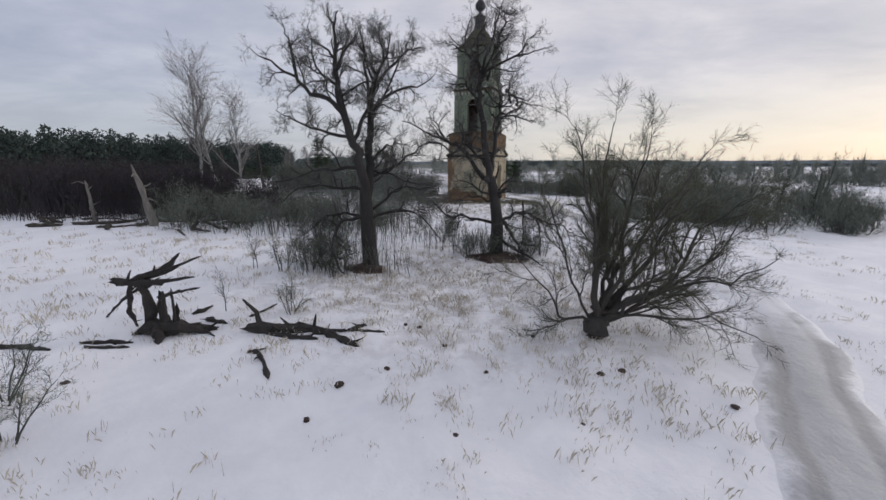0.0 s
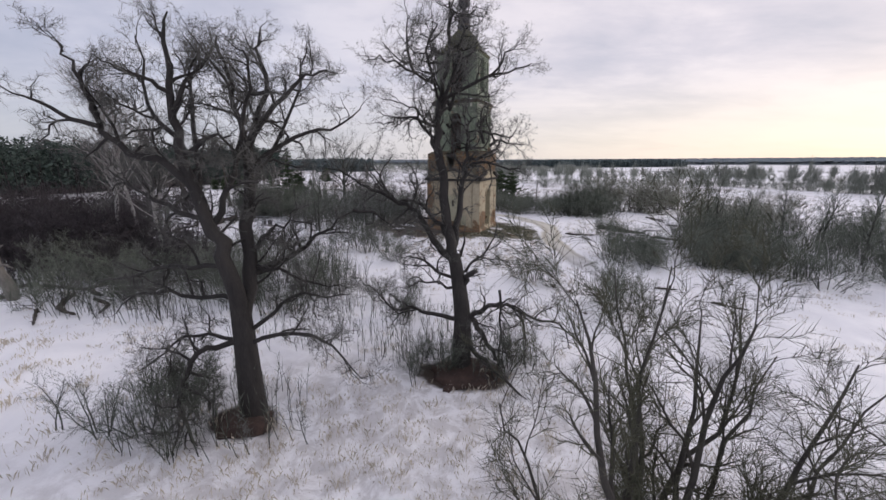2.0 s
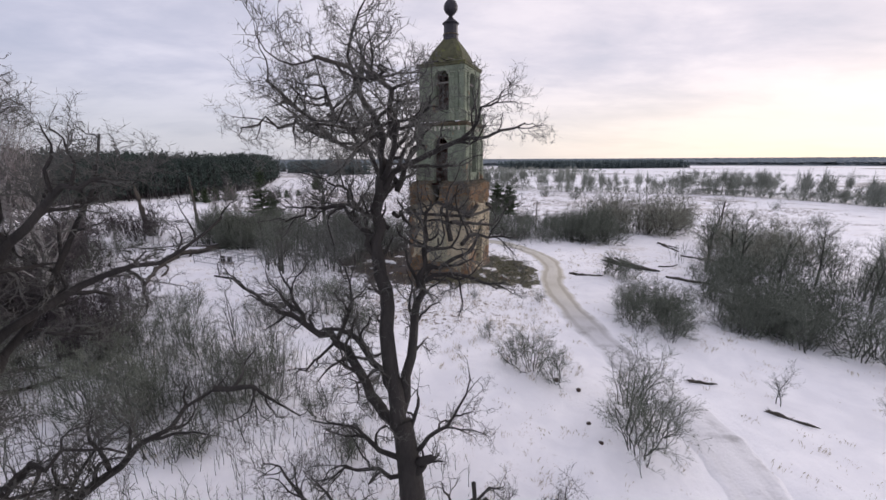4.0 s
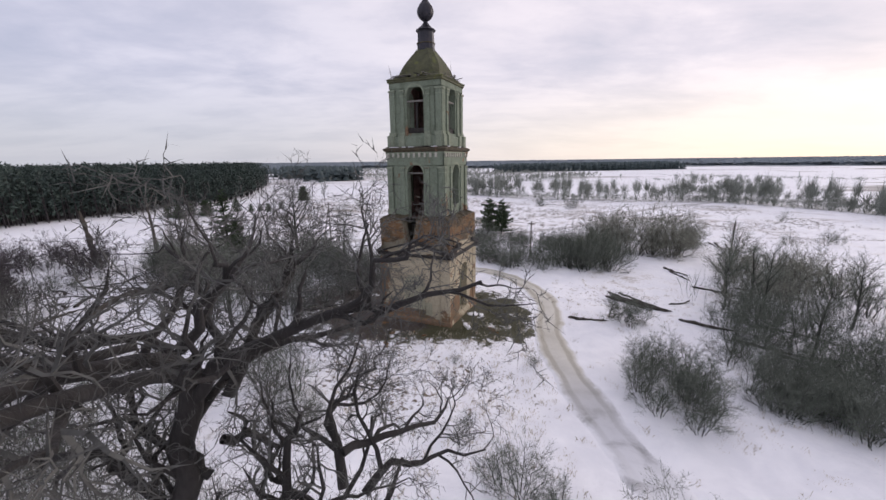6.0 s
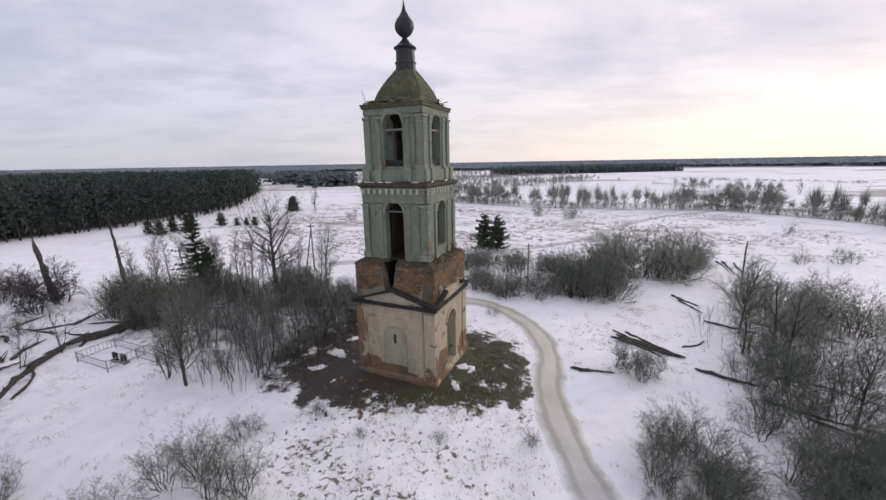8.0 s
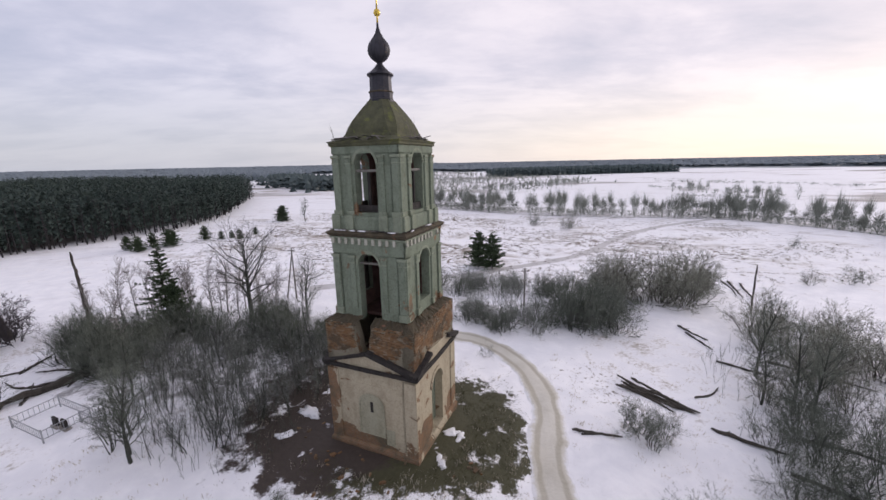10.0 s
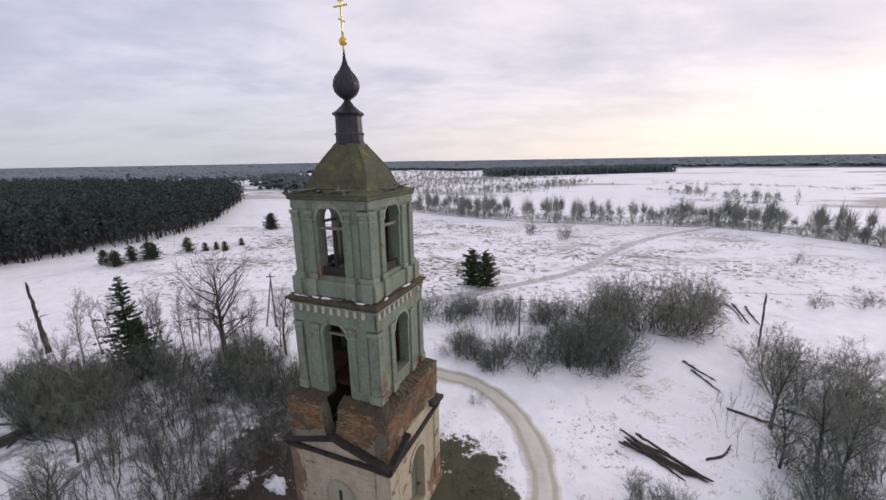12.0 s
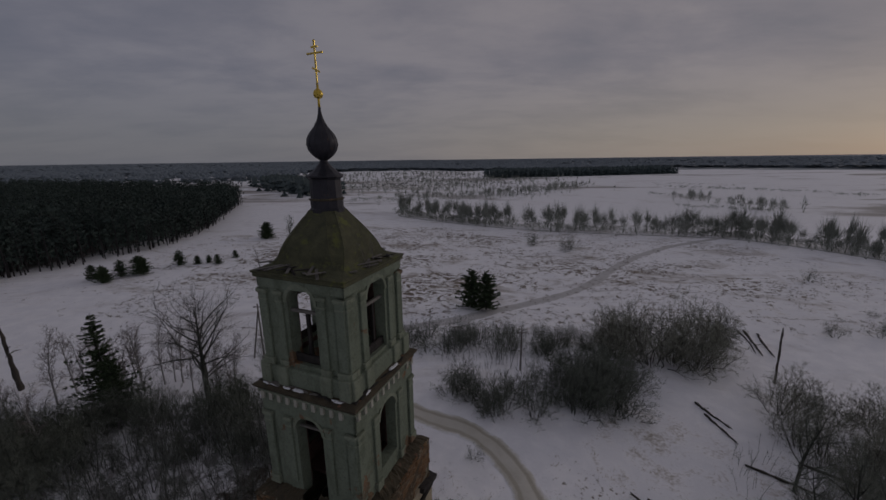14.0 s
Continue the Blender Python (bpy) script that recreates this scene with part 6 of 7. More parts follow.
R = np.random.default_rng(77)
EDGE = smooth_line([(-88, 60), (-90, 85), (-83, 107), (-77, 118), (-72, 128), (-69, 142), (-72, 165), (-84, 195), (-100, 240)], 2.0)
spots = []
for x, y in EDGE:
    spots.append((x + R.normal(0, 0.8), y + R.normal(0, 0.8), R.uniform(6, 11.5), R.uniform(1.2, 2.2)))
for _ in range(4200):
    i = R.integers(len(EDGE))
    d = 1 + 220 * R.random() ** 1.6
    spots.append((EDGE[i][0] - d, EDGE[i][1] + R.normal(0, 4) + 0.45 * d, R.uniform(9, 13.2), R.uniform(1.2, 2.2)))
pine_wood("pine_forest", spots, FOREST, "dark dense pine forest beyond the snowy field", 64)
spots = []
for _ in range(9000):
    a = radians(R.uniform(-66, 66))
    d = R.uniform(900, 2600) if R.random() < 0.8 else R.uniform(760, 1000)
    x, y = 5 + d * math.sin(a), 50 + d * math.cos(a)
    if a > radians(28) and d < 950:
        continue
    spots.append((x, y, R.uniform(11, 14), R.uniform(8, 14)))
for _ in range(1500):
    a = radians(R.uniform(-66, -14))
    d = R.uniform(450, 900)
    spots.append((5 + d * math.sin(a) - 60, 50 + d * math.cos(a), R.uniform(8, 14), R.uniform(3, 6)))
wood("far_woods", spots, HAZED_FARWOOD, "woods along the horizon, distance haze put into their blue-grey colour", 2, 5)
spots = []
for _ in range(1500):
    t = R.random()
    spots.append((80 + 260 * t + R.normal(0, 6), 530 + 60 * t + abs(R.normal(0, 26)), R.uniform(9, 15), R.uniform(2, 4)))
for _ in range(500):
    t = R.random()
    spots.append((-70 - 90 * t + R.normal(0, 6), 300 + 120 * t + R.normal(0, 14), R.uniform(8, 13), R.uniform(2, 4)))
wood("field_woods", spots, HAZED_MIDWOOD, "dark conifer woods beyond the river", 3, 6)

spots = []
RIVER = smooth_line([(-8, 205), (-6, 194.6), (23, 178), (51, 166), (76, 159), (99, 151), (112, 134), (122, 112), (150, 90)], 1.0)
strip("water", RIVER - np.array([0.6, 1.6]), 2.6, 0.05, RIVER_MAT, "narrow frozen grey river with bare banks", "water", 5)
trees = []
for x, y in RIVER:
    lush = 0.5 + 0.5 * math.sin(x * 0.11) * math.sin(x * 0.043 + 1)
    for _ in range(4):
        if R.random() < 0.35 + 0.6 * lush:
            spots.append((x + R.normal(0, 2.0), y + 2 + R.normal(0, 2.6), R.uniform(1.4, 4.0), R.uniform(1.4, 2.8)))
    for _ in range(int(R.random() < 0.45) + int(R.random() < lush)):
        trees.append((x + R.normal(0, 2), y + 3 + R.normal(0, 3), R.uniform(5.5, 11.5), R.uniform(1.8, 3.4)))
for x, y in RIVER[150:]:
    for _ in range(4):
        spots.append((x + R.normal(0, 4.0) + 4, y + 3 + R.normal(0, 4), R.uniform(2, 4), R.uniform(1.4, 2.6)))
    if R.random() < 0.8:
        trees.append((x + R.normal(0, 4.0) + 4, y + 4 + R.normal(0, 4), R.uniform(4, 7.5), R.uniform(1.6, 2.8)))
for line, n, h0, h1, sp in (([(-12, 262), (56, 305), (90, 330), (135, 382)], 260, 3, 8, 9), ([(150, 262), (160, 238), (156, 217), (162, 206)], 60, 2, 9, 4)) + (([(196, 360), (230, 320), (262, 285)], 120, 1, 3, 5), ([(252, 270), (266, 262)], 16, 2, 4, 2), ([(130, 229), (158, 209)], 60, 0.8, 2.2, 1.6), ([(148, 292), (164, 262)], 34, 1.5, 3.5, 2.0), ([(205, 405), (236, 380), (258, 350)], 60, 0.6, 1.6, 4),
                            ([(-60, 330), (-10, 360), (60, 420)], 420, 2, 6, 26), ([(-120, 420), (0, 460), (120, 470)], 520, 2, 7, 40), ([(-40, 250), (10, 275), (70, 300)], 160, 1, 4, 10), ([(-130, 560), (0, 620), (90, 600)], 420, 3, 8, 50)):
    ln = np.array(line, float)
    for _ in range(n):
        k = R.integers(len(ln) - 1)
        p = ln[k] + (ln[k + 1] - ln[k]) * R.random()
        spots.append((p[0] + R.normal(0, sp), p[1] + R.normal(0, sp), R.uniform(h0, h1), R.uniform(1.2, 2.8)))
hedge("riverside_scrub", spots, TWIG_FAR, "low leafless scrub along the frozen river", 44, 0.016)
stub = []
for x, y in smooth_line([(50.0, 93.0), (56.0, 92.6), (65.0, 91.2), (78.0, 89.0), (96.0, 86.5)], 0.5):
    stub.append((x + R.normal(0, 0.15), y + R.normal(0, 0.15), R.uniform(0.2, 0.4), R.uniform(0.3, 0.6)))
while len(stub) < 4200:
    x, y = R.uniform(-45, 95), R.uniform(86, 168)
    if noise.noise(Vector((x * 0.05, y * 0.09, 1.0))) + 0.6 * noise.noise(Vector((x * 0.21, y * 0.3, 4.0))) > R.uniform(-0.2, 0.9):
        stub.append((x, y, R.uniform(0.15, 0.5), R.uniform(0.25, 0.8)))
hedge("stubble", stub, STUBBLE, "brown tufts of dead weeds in the snowy field", 16, 0.07)
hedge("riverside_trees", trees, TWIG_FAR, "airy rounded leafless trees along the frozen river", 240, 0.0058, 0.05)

# ---------------------------------------------------------------- dead wood
def log_mesh(name, points, r0, r1, mat, seed, sides=9, wob=0.18):
    p, rad = limb(points, r0, r1)
    r = np.random.default_rng(seed)
    n = max(8, min(16, int(np.linalg.norm(np.diff(p, axis=0), axis=1).sum() / (r0 * 1.6))))
    at = np.linspace(0, len(p) - 1, n)
    p = np.stack([np.interp(at, np.arange(len(p)), p[:, c]) for c in range(3)], 1)
    rad = np.interp(at, np.arange(len(rad)), rad) * r.uniform(0.72, 1.22, n)
    p[1:-1] += r.normal(0, 0.22, (n - 2, 3)) * rad[1:-1, None]
    rad[0] *= 0.6
    rad[-1] *= 0.45
    v, f = tubes([(p, rad)], sides)
    v = np.array(v)
    v += r.normal(0, 1, v.shape) * wob * (r0 + r1) / 2 * 0.55
    way = unit(p[-1] - p[0])
    v[:sides] -= way * r.uniform(-0.3, 1.6, (sides, 1)) * r0
    v[-sides:] += way * r.uniform(-0.3, 2.2, (sides, 1)) * r1
    f = [list(q) for q in f]
    if r0 > 0.06 and name in ("log", "fallen_branch", "broken_branch"):
        # stubs of side branches
        for k in range(2 + int(r.random() * 3)):
            m = r.integers(1, n - 1)
            d = unit(way * r.uniform(-0.2, 1.0) + r.normal(0, 0.7, 3) + np.array([0, 0, 0.25]))
            ln = r.uniform(2.0, 6.5) * rad[m]
            v2, f2 = tubes([(np.array([p[m], p[m] + d * ln * 0.5 + r.normal(0, 0.2, 3) * rad[m], p[m] + d * ln]), rad[m] * np.array([0.5, 0.33, 0.13]))], 5)
            b = len(v)
            v = np.vstack([v, np.array(v2)])
            f += [[b + c for c in q] for q in f2]
    return mesh_of(name, v, f, mat)


def lying(name, a, b, r0, r1, label, mat=DEADWOOD, seed=1, bend=0.0, up=(0.5, 0.5), group="", category="log"):
    """A log on the ground from a to b."""
    za, zb = ground(*a) + r0 * up[0], ground(*b) + r1 * up[1]
    m = ((a[0] + b[0]) / 2 + bend * (b[1] - a[1]) * 0.2, (a[1] + b[1]) / 2 - bend * (b[0] - a[0]) * 0.2)
    zm = max(ground(*m) + 0.4 * (r0 + r1) / 2, (za + zb) / 2 - 0.05)
    return tagged(new(name, log_mesh(name, [(*a, za), (*m, zm), (*b, zb)], r0, r1, mat, seed)), label, category, group)


def snag(x, y, hgt, r0, lean, label, seed, mat=DEADWOOD):
    ob = thing("dead_tree", (x, y, ground(x, y)), label, "dead tree")
    r = np.random.default_rng(seed)
    top = (lean[0], lean[1], hgt)
    part("trunk", log_mesh("trunk", [(0, 0, -0.2), (lean[0] * 0.35, lean[1] * 0.35, hgt * 0.5), top], r0, r0 * 0.45, mat, seed), None, ob)
    for k in range(4):
        z = hgt * r.uniform(0.4, 0.95)
        a = r.uniform(0, 6.28)
        ln = r.uniform(0.3, 1.1)
        s = np.array([lean[0] * z / hgt, lean[1] * z / hgt, z])
        part("stub", log_mesh("stub", [s, s + (ln * .5 * math.cos(a), ln * .5 * math.sin(a), 0.2), s + (ln * math.cos(a), ln * math.sin(a), r.uniform(-.2, .5))], r0 * 0.3, r0 * 0.12, mat, seed + k, 6), None, ob)
    return ob


# the tall broken stump and the split trunk beside it
stump = thing("tree_stump", (-9.5, 11.3, ground(-9.5, 11.3)), "tall jagged blackened stump of a broken tree", "stump")
r = np.random.default_rng(4)
for k, (x, y, hgt, rad, lx, ly) in enumerate(((-0.28, 0.0, 1.85, 0.26, -0.12, 0.1), (0.05, 0.1, 1.15, 0.20, 0.02, 0.0), (0.25, -0.05, 1.45, 0.12, 0.05, 0.0), (0.42, 0.08, 1.55, 0.09, 0.02, 0.1), (-0.1, 0.3, 1.3, 0.2, -0.05, 0.1), (0.3, 0.25, 0.9, 0.16, 0.1, 0.1))):
    part("splinter", log_mesh("splinter", [(x, y, -0.2), (x + lx * .5, y + ly * .5, hgt * .5), (x + lx, y + ly, hgt)], rad, rad * 0.22, CHARRED, 60 + k, 7, 0.3), None, stump)
for k, (x, y) in enumerate(((1.5, 0.1), (-0.9, -0.2), (0.4, -0.7), (0.9, 0.4))):
    part("root", log_mesh("root", [(0, 0, 0.25), (x * .5, y * .5, 0.18), (x, y, -0.02)], 0.28, 0.08, CHARRED, 70 + k, 7, 0.25), None, stump)
# broken crown leaning on the stump
for k, (line, r0, r1) in enumerate((([(-9.75, 11.45, 1.75), (-10.8, 11.6, 1.1), (-12.1, 12.1, 0.15)], 0.06, 0.03), ([(-10.5, 11.3, 1.75), (-9.4, 11.7, 2.0), (-8.3, 11.9, 2.45)], 0.13, 0.04), ([(-9.9, 11.5, 1.9), (-9.3, 11.9, 2.2), (-9.0, 12.0, 2.55)], 0.11, 0.04),
                                    ([(-9.9, 11.4, 1.75), (-9.2, 11.5, 1.75), (-8.5, 11.8, 1.8)], 0.11, 0.03), ([(-9.4, 11.4, 1.25), (-8.8, 11.5, 1.4), (-8.3, 11.7, 1.45)], 0.06, 0.03), ([(-10.6, 11.2, 1.85), (-10.0, 11.35, 1.7), (-9.4, 11.45, 1.72)], 0.14, 0.09), ([(-10.3, 11.4, 1.6), (-10.6, 11.5, 0.9), (-10.5, 11.6, 0.1)], 0.10, 0.05))):
    z = ground(-9.5, 11.3)
    tagged(new("broken_branch", log_mesh("broken_branch", [(x, y, z + h) for x, y, h in line], r0, r1, CHARRED, 80 + k, 7, 0.3)), "broken dark branch leaning against the stump", "branch", "branches on the stump")
# rotten wood scattered in the snow
for k, (line, r0, r1) in enumerate((([(-6.7, 11.75), (-5.8, 11.7), (-4.7, 11.7)], 0.24, 0.17), ([(-6.2, 12.05), (-5.8, 12.15), (-5.4, 12.25)], 0.08, 0.03), ([(-6.0, 11.5), (-4.95, 11.15), (-4.3, 11.05)], 0.13, 0.08), ([(-4.9, 11.75), (-3.9, 11.3), (-2.98, 10.7)], 0.15, 0.10), ([(-4.7, 11.7), (-4.1, 11.7), (-3.5, 11.6)], 0.10, 0.05)) + (([(-3.4, 11.7), (-2.9, 11.72), (-2.3, 11.75)], 0.07, 0.05), ([(-3.3, 11.7), (-3.15, 12.0), (-3.0, 12.15)], 0.09, 0.06), ([(-5.98, 10.1), (-5.85, 10.22), (-5.44, 9.85), (-5.1, 9.36), (-4.87, 8.94)], 0.085, 0.055), ([(-7.3, 12.75), (-7.05, 13.3), (-6.85, 13.85)], 0.055, 0.035),
                                    ([(-9.3, 12.75), (-9.15, 13.0), (-9.1, 13.4)], 0.10, 0.03), ([(-8.6, 12.35), (-8.2, 12.2), (-7.85, 12.1)], 0.10, 0.06), ([(-13.6, 9.8), (-12.6, 9.95), (-11.8, 9.9)], 0.10, 0.05), ([(-11.2, 10.35), (-10.5, 10.55), (-9.9, 10.6)], 0.09, 0.04), ([(-10.9, 10.15), (-10.4, 10.25), (-9.8, 10.3)], 0.07, 0.04), ([(-9.4, 11.5), (-8.7, 11.6), (-8.0, 11.65)], 0.20, 0.10))):
    tagged(new("log", log_mesh("log", [(x, y, ground(x, y) + 0.35 * r0) for x, y in line], r0, r1, CHARRED, 90 + k, 8, 0.28)), "dark rotten log lying in the snow", "log", "fallen wood by the stump")
# fallen crowns west of the oaks
snag(-22.3, 27.6, 4.3, 0.30, (-1.0, 0.2), "grey broken dead trunk leaning over fallen branches", 5, GREYWOOD)
snag(-28.6, 29.6, 3.2, 0.16, (-0.3, 0.1), "short grey dead trunk", 6, GREYWOOD)
snag(-38.6, 66.0, 6.8, 0.42, (-1.3, 0.4), "tall thick broken dead trunk", 7)
snag(-35.6, 72.0, 8.0, 0.26, (-0.6, 0.2), "thin dead trunk with stubs of branches", 8)
r = np.random.default_rng(15)
for k in range(22):
    x, y, a, ln = r.uniform(-34, -18), r.uniform(26, 31), r.normal(0, 0.5), r.uniform(1.5, 4.5)
    lying("fallen_branch", (x, y), (x + ln * math.cos(a), y + ln * math.sin(a)), r.uniform(0.08, 0.2), 0.05, "dark fallen branch in the snow", DEADWOOD, 120 + k, r.normal(0, 0.6), (0.6, r.uniform(0.5, 5.0)), "fallen branches west of the oaks", "branch")
# big trunk by the graves
lying("log", (-22.9, 60.6), (-26.4, 55.2), 0.42, 0.34, "long dark fallen trunk with snow along it", DEADWOOD, 31, 0.1, (1.0, 1.0))
lying("log", (-26.6, 55.0), (-22.8, 45.6), 0.28, 0.12, "long dark fallen trunk with snow along it", DEADWOOD, 32, 0.3, (1.0, 1.0))
for k in range(16):
    x, y, a, ln = r.uniform(-36, -23), r.uniform(45, 60), r.normal(2.3, 0.6), r.uniform(2, 5)
    lying("fallen_branch", (x, y), (x + ln * math.cos(a), y + ln * math.sin(a)), r.uniform(0.08, 0.18), 0.05, "dark fallen branch in the snow", DEADWOOD, 150 + k, r.normal(0, 0.6), (0.6, r.uniform(0.5, 5.0)), "fallen branches by the graves", "branch")
# east of the track: a heap of long poles, and fallen trunks in the thicket
for k in range(11):
    o = r.normal(0, 0.35)
    lying("pole_log", (21.6 + r.uniform(-0.3, 1.2) + o * .4, 58.6 + r.normal(0, 0.3) + o * .5), (25.6 + r.uniform(-1.2, 0.6) + o * .4, 55.0 + r.normal(0, 0.3) + o * .5), 0.11, 0.07, "long dark pole in a loose heap", DEADWOOD, 170 + k, r.normal(0, 0.15), (0.6 + k * 0.25, 0.6 + k * 0.2), "heap of poles")
for k, (a, b, r0) in enumerate((((34.3, 70.8), (35.0, 66.8), 0.14), ((34.0, 68.9), (34.2, 65.0), 0.12), ((52.4, 87.6), (49.2, 80.4), 0.16), ((53.6, 86.6), (50.4, 80.0), 0.15), ((51.6, 88.0), (48.8, 81.0), 0.12), ((15.9, 52.7), (18.9, 51.9), 0.12), ((16.4, 52.3), (18.2, 52.2), 0.10), ((26.0, 53.0), (29.0, 50.6), 0.16), ((28.0, 49.0), (33.0, 45.6), 0.13), ((29.5, 47.0), (35.0, 42.6), 0.12), ((31.5, 52.0), (36.0, 48.5), 0.12), ((27.0, 56.6), (30.0, 58.2), 0.10), ((33, 62.5), (37, 59.2), 0.12), ((38, 62.7), (43, 57.8), 0.13), ((16.5, 33.5), (17.8, 33.2), 0.10), ((19.0, 31.3), (20.4, 30.2), 0.10))):
    lying("log", a, b, r0, r0 * 0.45, "dark fallen trunk in the snow", DEADWOOD, 200 + k, r.normal(0, 0.3), (0.6, 2.2), "fallen trunks east of the track")
# leaning pole in the thicket
tagged(new("leaning_pole", log_mesh("leaning_pole", [(45.6, 74.4, ground(45.6, 74.4) - 0.2), (46.2, 75.2, 2.4), (46.8, 76.0, 4.8)], 0.13, 0.08, DEADWOOD, 240)), "dark dead stem leaning out of the thicket", "dead tree")

# ---------------------------------------------------------------- line poles, graves
def line_pole(x, y, hgt, label, strut=False):
    ob = thing("line_pole", (x, y, ground(x, y)), label, "pole", "poles of the old power line")
    part("post", mesh_of("post", *tubes([([(0, 0, -0.3), (0, 0, hgt * .5), (0, 0, hgt)], [0.12, 0.10, 0.08])], 8), GREYWOOD), None, ob)
    if strut:
        part("strut", mesh_of("strut", *tubes([([(-1.4, 0.3, -0.3), (-0.7, 0.15, hgt * .42), (-0.06, 0.02, hgt * 0.86)], [0.10, 0.09, 0.08])], 8), GREYWOOD), None, ob)
    part("crossarm", worn_box(-0.5, 0.5, -0.05, 0.05, hgt - 0.45, hgt - 0.33, 0.01), GREYWOOD, ob)
    return ob


line_pole(-13.0, 78.0, 7.0, "old wooden line pole with a bracing strut", True)
line_pole(17.4, 76.5, 5.2, "weathered wooden pole among the bushes")


def grave_fence(x, y, wide, deep, turn, label):
    """Low railing round a grave: corner posts, two rails and bars on each side."""
    ob = thing("grave_fence", (x, y, ground(x, y)), label, "fence", "grave fences", turn)
    for sx in (-1, 1):
        for sy in (-1, 1):
            part("post", worn_box(sx * wide / 2 - .04, sx * wide / 2 + .04, sy * deep / 2 - .04, sy * deep / 2 + .04, -0.3, 1.0, 0.01), IRON, ob)
    for k in range(4):
        w_, d_ = (wide, deep) if k % 2 == 0 else (deep, wide)
        m = Matrix.Rotation(k * math.pi / 2, 4, "Z")
        for z in (0.25, 0.85):
            part("rail", worn_box(-w_ / 2, w_ / 2, -d_ / 2 - .02, -d_ / 2 + .02, z, z + .05, 0.006, m), IRON, ob)
        for i in range(1, int(w_ / 0.28)):
            c = -w_ / 2 + i * 0.28
            part("bar", worn_box(c - .012, c + .012, -d_ / 2 - .012, -d_ / 2 + .012, 0.2, 0.92, 0.003, m), IRON, ob)
    return ob


grave_fence(-20.9, 53.0, 4.0, 2.6, -22, "low pale iron railing round a snowy grave")
grave_fence(-17.2, 53.6, 2.4, 2.4, -22, "low pale iron railing round a snowy grave")
for x, y in ((-20.2, 52.6), (-19.4, 52.4)):
    ob = thing("gravestone", (x, y, ground(x, y)), "small dark gravestone inside the railing", "gravestone", "gravestones", -22)
    part("slab", worn_box(-0.3, 0.3, -0.08, 0.08, 0.0, 0.75, 0.03), CHARRED, ob)
    part("footing", worn_box(-0.4, 0.4, -0.2, 0.2, -0.1, 0.14, 0.02), CONCRETE, ob)

# ---------------------------------------------------------------- dry grass and clods
def grass(name, spots, label, rng, mat):
    """Tufts of thin blades in one mesh. spots: rows x, y, height, blades."""
    verts, faces = [], []
    for x, y, hgt, n in spots:
        z = ground(x, y)
        for _ in range(int(n)):
            a = rng.uniform(0, 6.283)
            lean = hgt * rng.uniform(0.1, 0.55)
            bx, by = x + rng.normal(0, 0.16), y + rng.normal(0, 0.16)
            h = hgt * rng.uniform(0.4, 1.0)
            wdt = rng.uniform(0.003, 0.007)
            px, py = -math.sin(a) * wdt, math.cos(a) * wdt
            b = len(verts)
            verts += [(bx - px, by - py, z - 0.03), (bx + px, by + py, z - 0.03), (bx + lean * .4 * math.cos(a) + px * .7, by + lean * .4 * math.sin(a) + py * .7, z + h * 0.7), (bx + lean * math.cos(a), by + lean * math.sin(a), z + h)]
            faces += [(b, b + 1, b + 2), (b, b + 2, b + 3)]
    return tagged(new(name, mesh_of(name, verts, faces, mat)), label, "grass", kind="stuff")


G = np.random.default_rng(99)
spots = []
for _ in range(8000):
    x, y = G.uniform(-24, 30), G.uniform(3, 62)
    dens = noise.noise(Vector((x * 0.16, y * 0.16, 3.0))) + 0.5 * noise.noise(Vector((x * 0.6, y * 0.6, 7.0)))
    if dens < G.uniform(-0.15, 0.6) or not clear(x, y, 1.4):
        continue
    spots.append((x, y, G.uniform(0.08, 0.30), G.uniform(4, 14)))
for cx, cy, sp, n in ((4.5, 10.5, 2.5, 120), (-1.5, 15.5, 3.0, 160), (6, 46, 5, 200), (2.5, 43.5, 4.0, 150), (8, 38, 3, 90), (18, 58, 4, 60), (-14, 14, 6, 140), (-20, 22, 6, 120)):
    for _ in range(n):
        x, y = cx + G.normal(0, sp), cy + G.normal(0, sp)
        if clear(x, y, 1.4):
            spots.append((x, y, G.uniform(0.10, 0.36), G.uniform(6, 18)))
for _ in range(620):
    x, y = G.uniform(-15, 11), G.uniform(4.5, 24)
    if noise.noise(Vector((x * 0.3, y * 0.3, 11.0))) > G.uniform(-0.35, 0.45) and clear(x, y, 1.5):
        spots.append((x, y, G.uniform(0.12, 0.36), G.uniform(8, 20)))
for _ in range(320):
    x, y = 1.5 + G.normal(0, 4.5), 16.5 + G.normal(0, 3.0)
    if clear(x, y, 1.5):
        spots.append((x, y, G.uniform(0.10, 0.30), G.uniform(8, 20)))
grass("dry_grass", spots, "tufts of dry straw-coloured grass in the snow", G, DRYGRASS)
spots = []
for _ in range(2600):
    x, y = 8.6 + G.normal(0, 2.2), 52.6 + G.normal(0, 3.2)
    if G.random() < 0.4:
        x, y = 4.0 + G.normal(0, 3.2), 48.7 + G.normal(0, 1.0)
    if clear(x, y, 1.7):
        spots.append((x, y, G.uniform(0.06, 0.18), G.uniform(5, 10)))
grass("turf", spots, "short dark olive turf beside the tower", G, TURF)


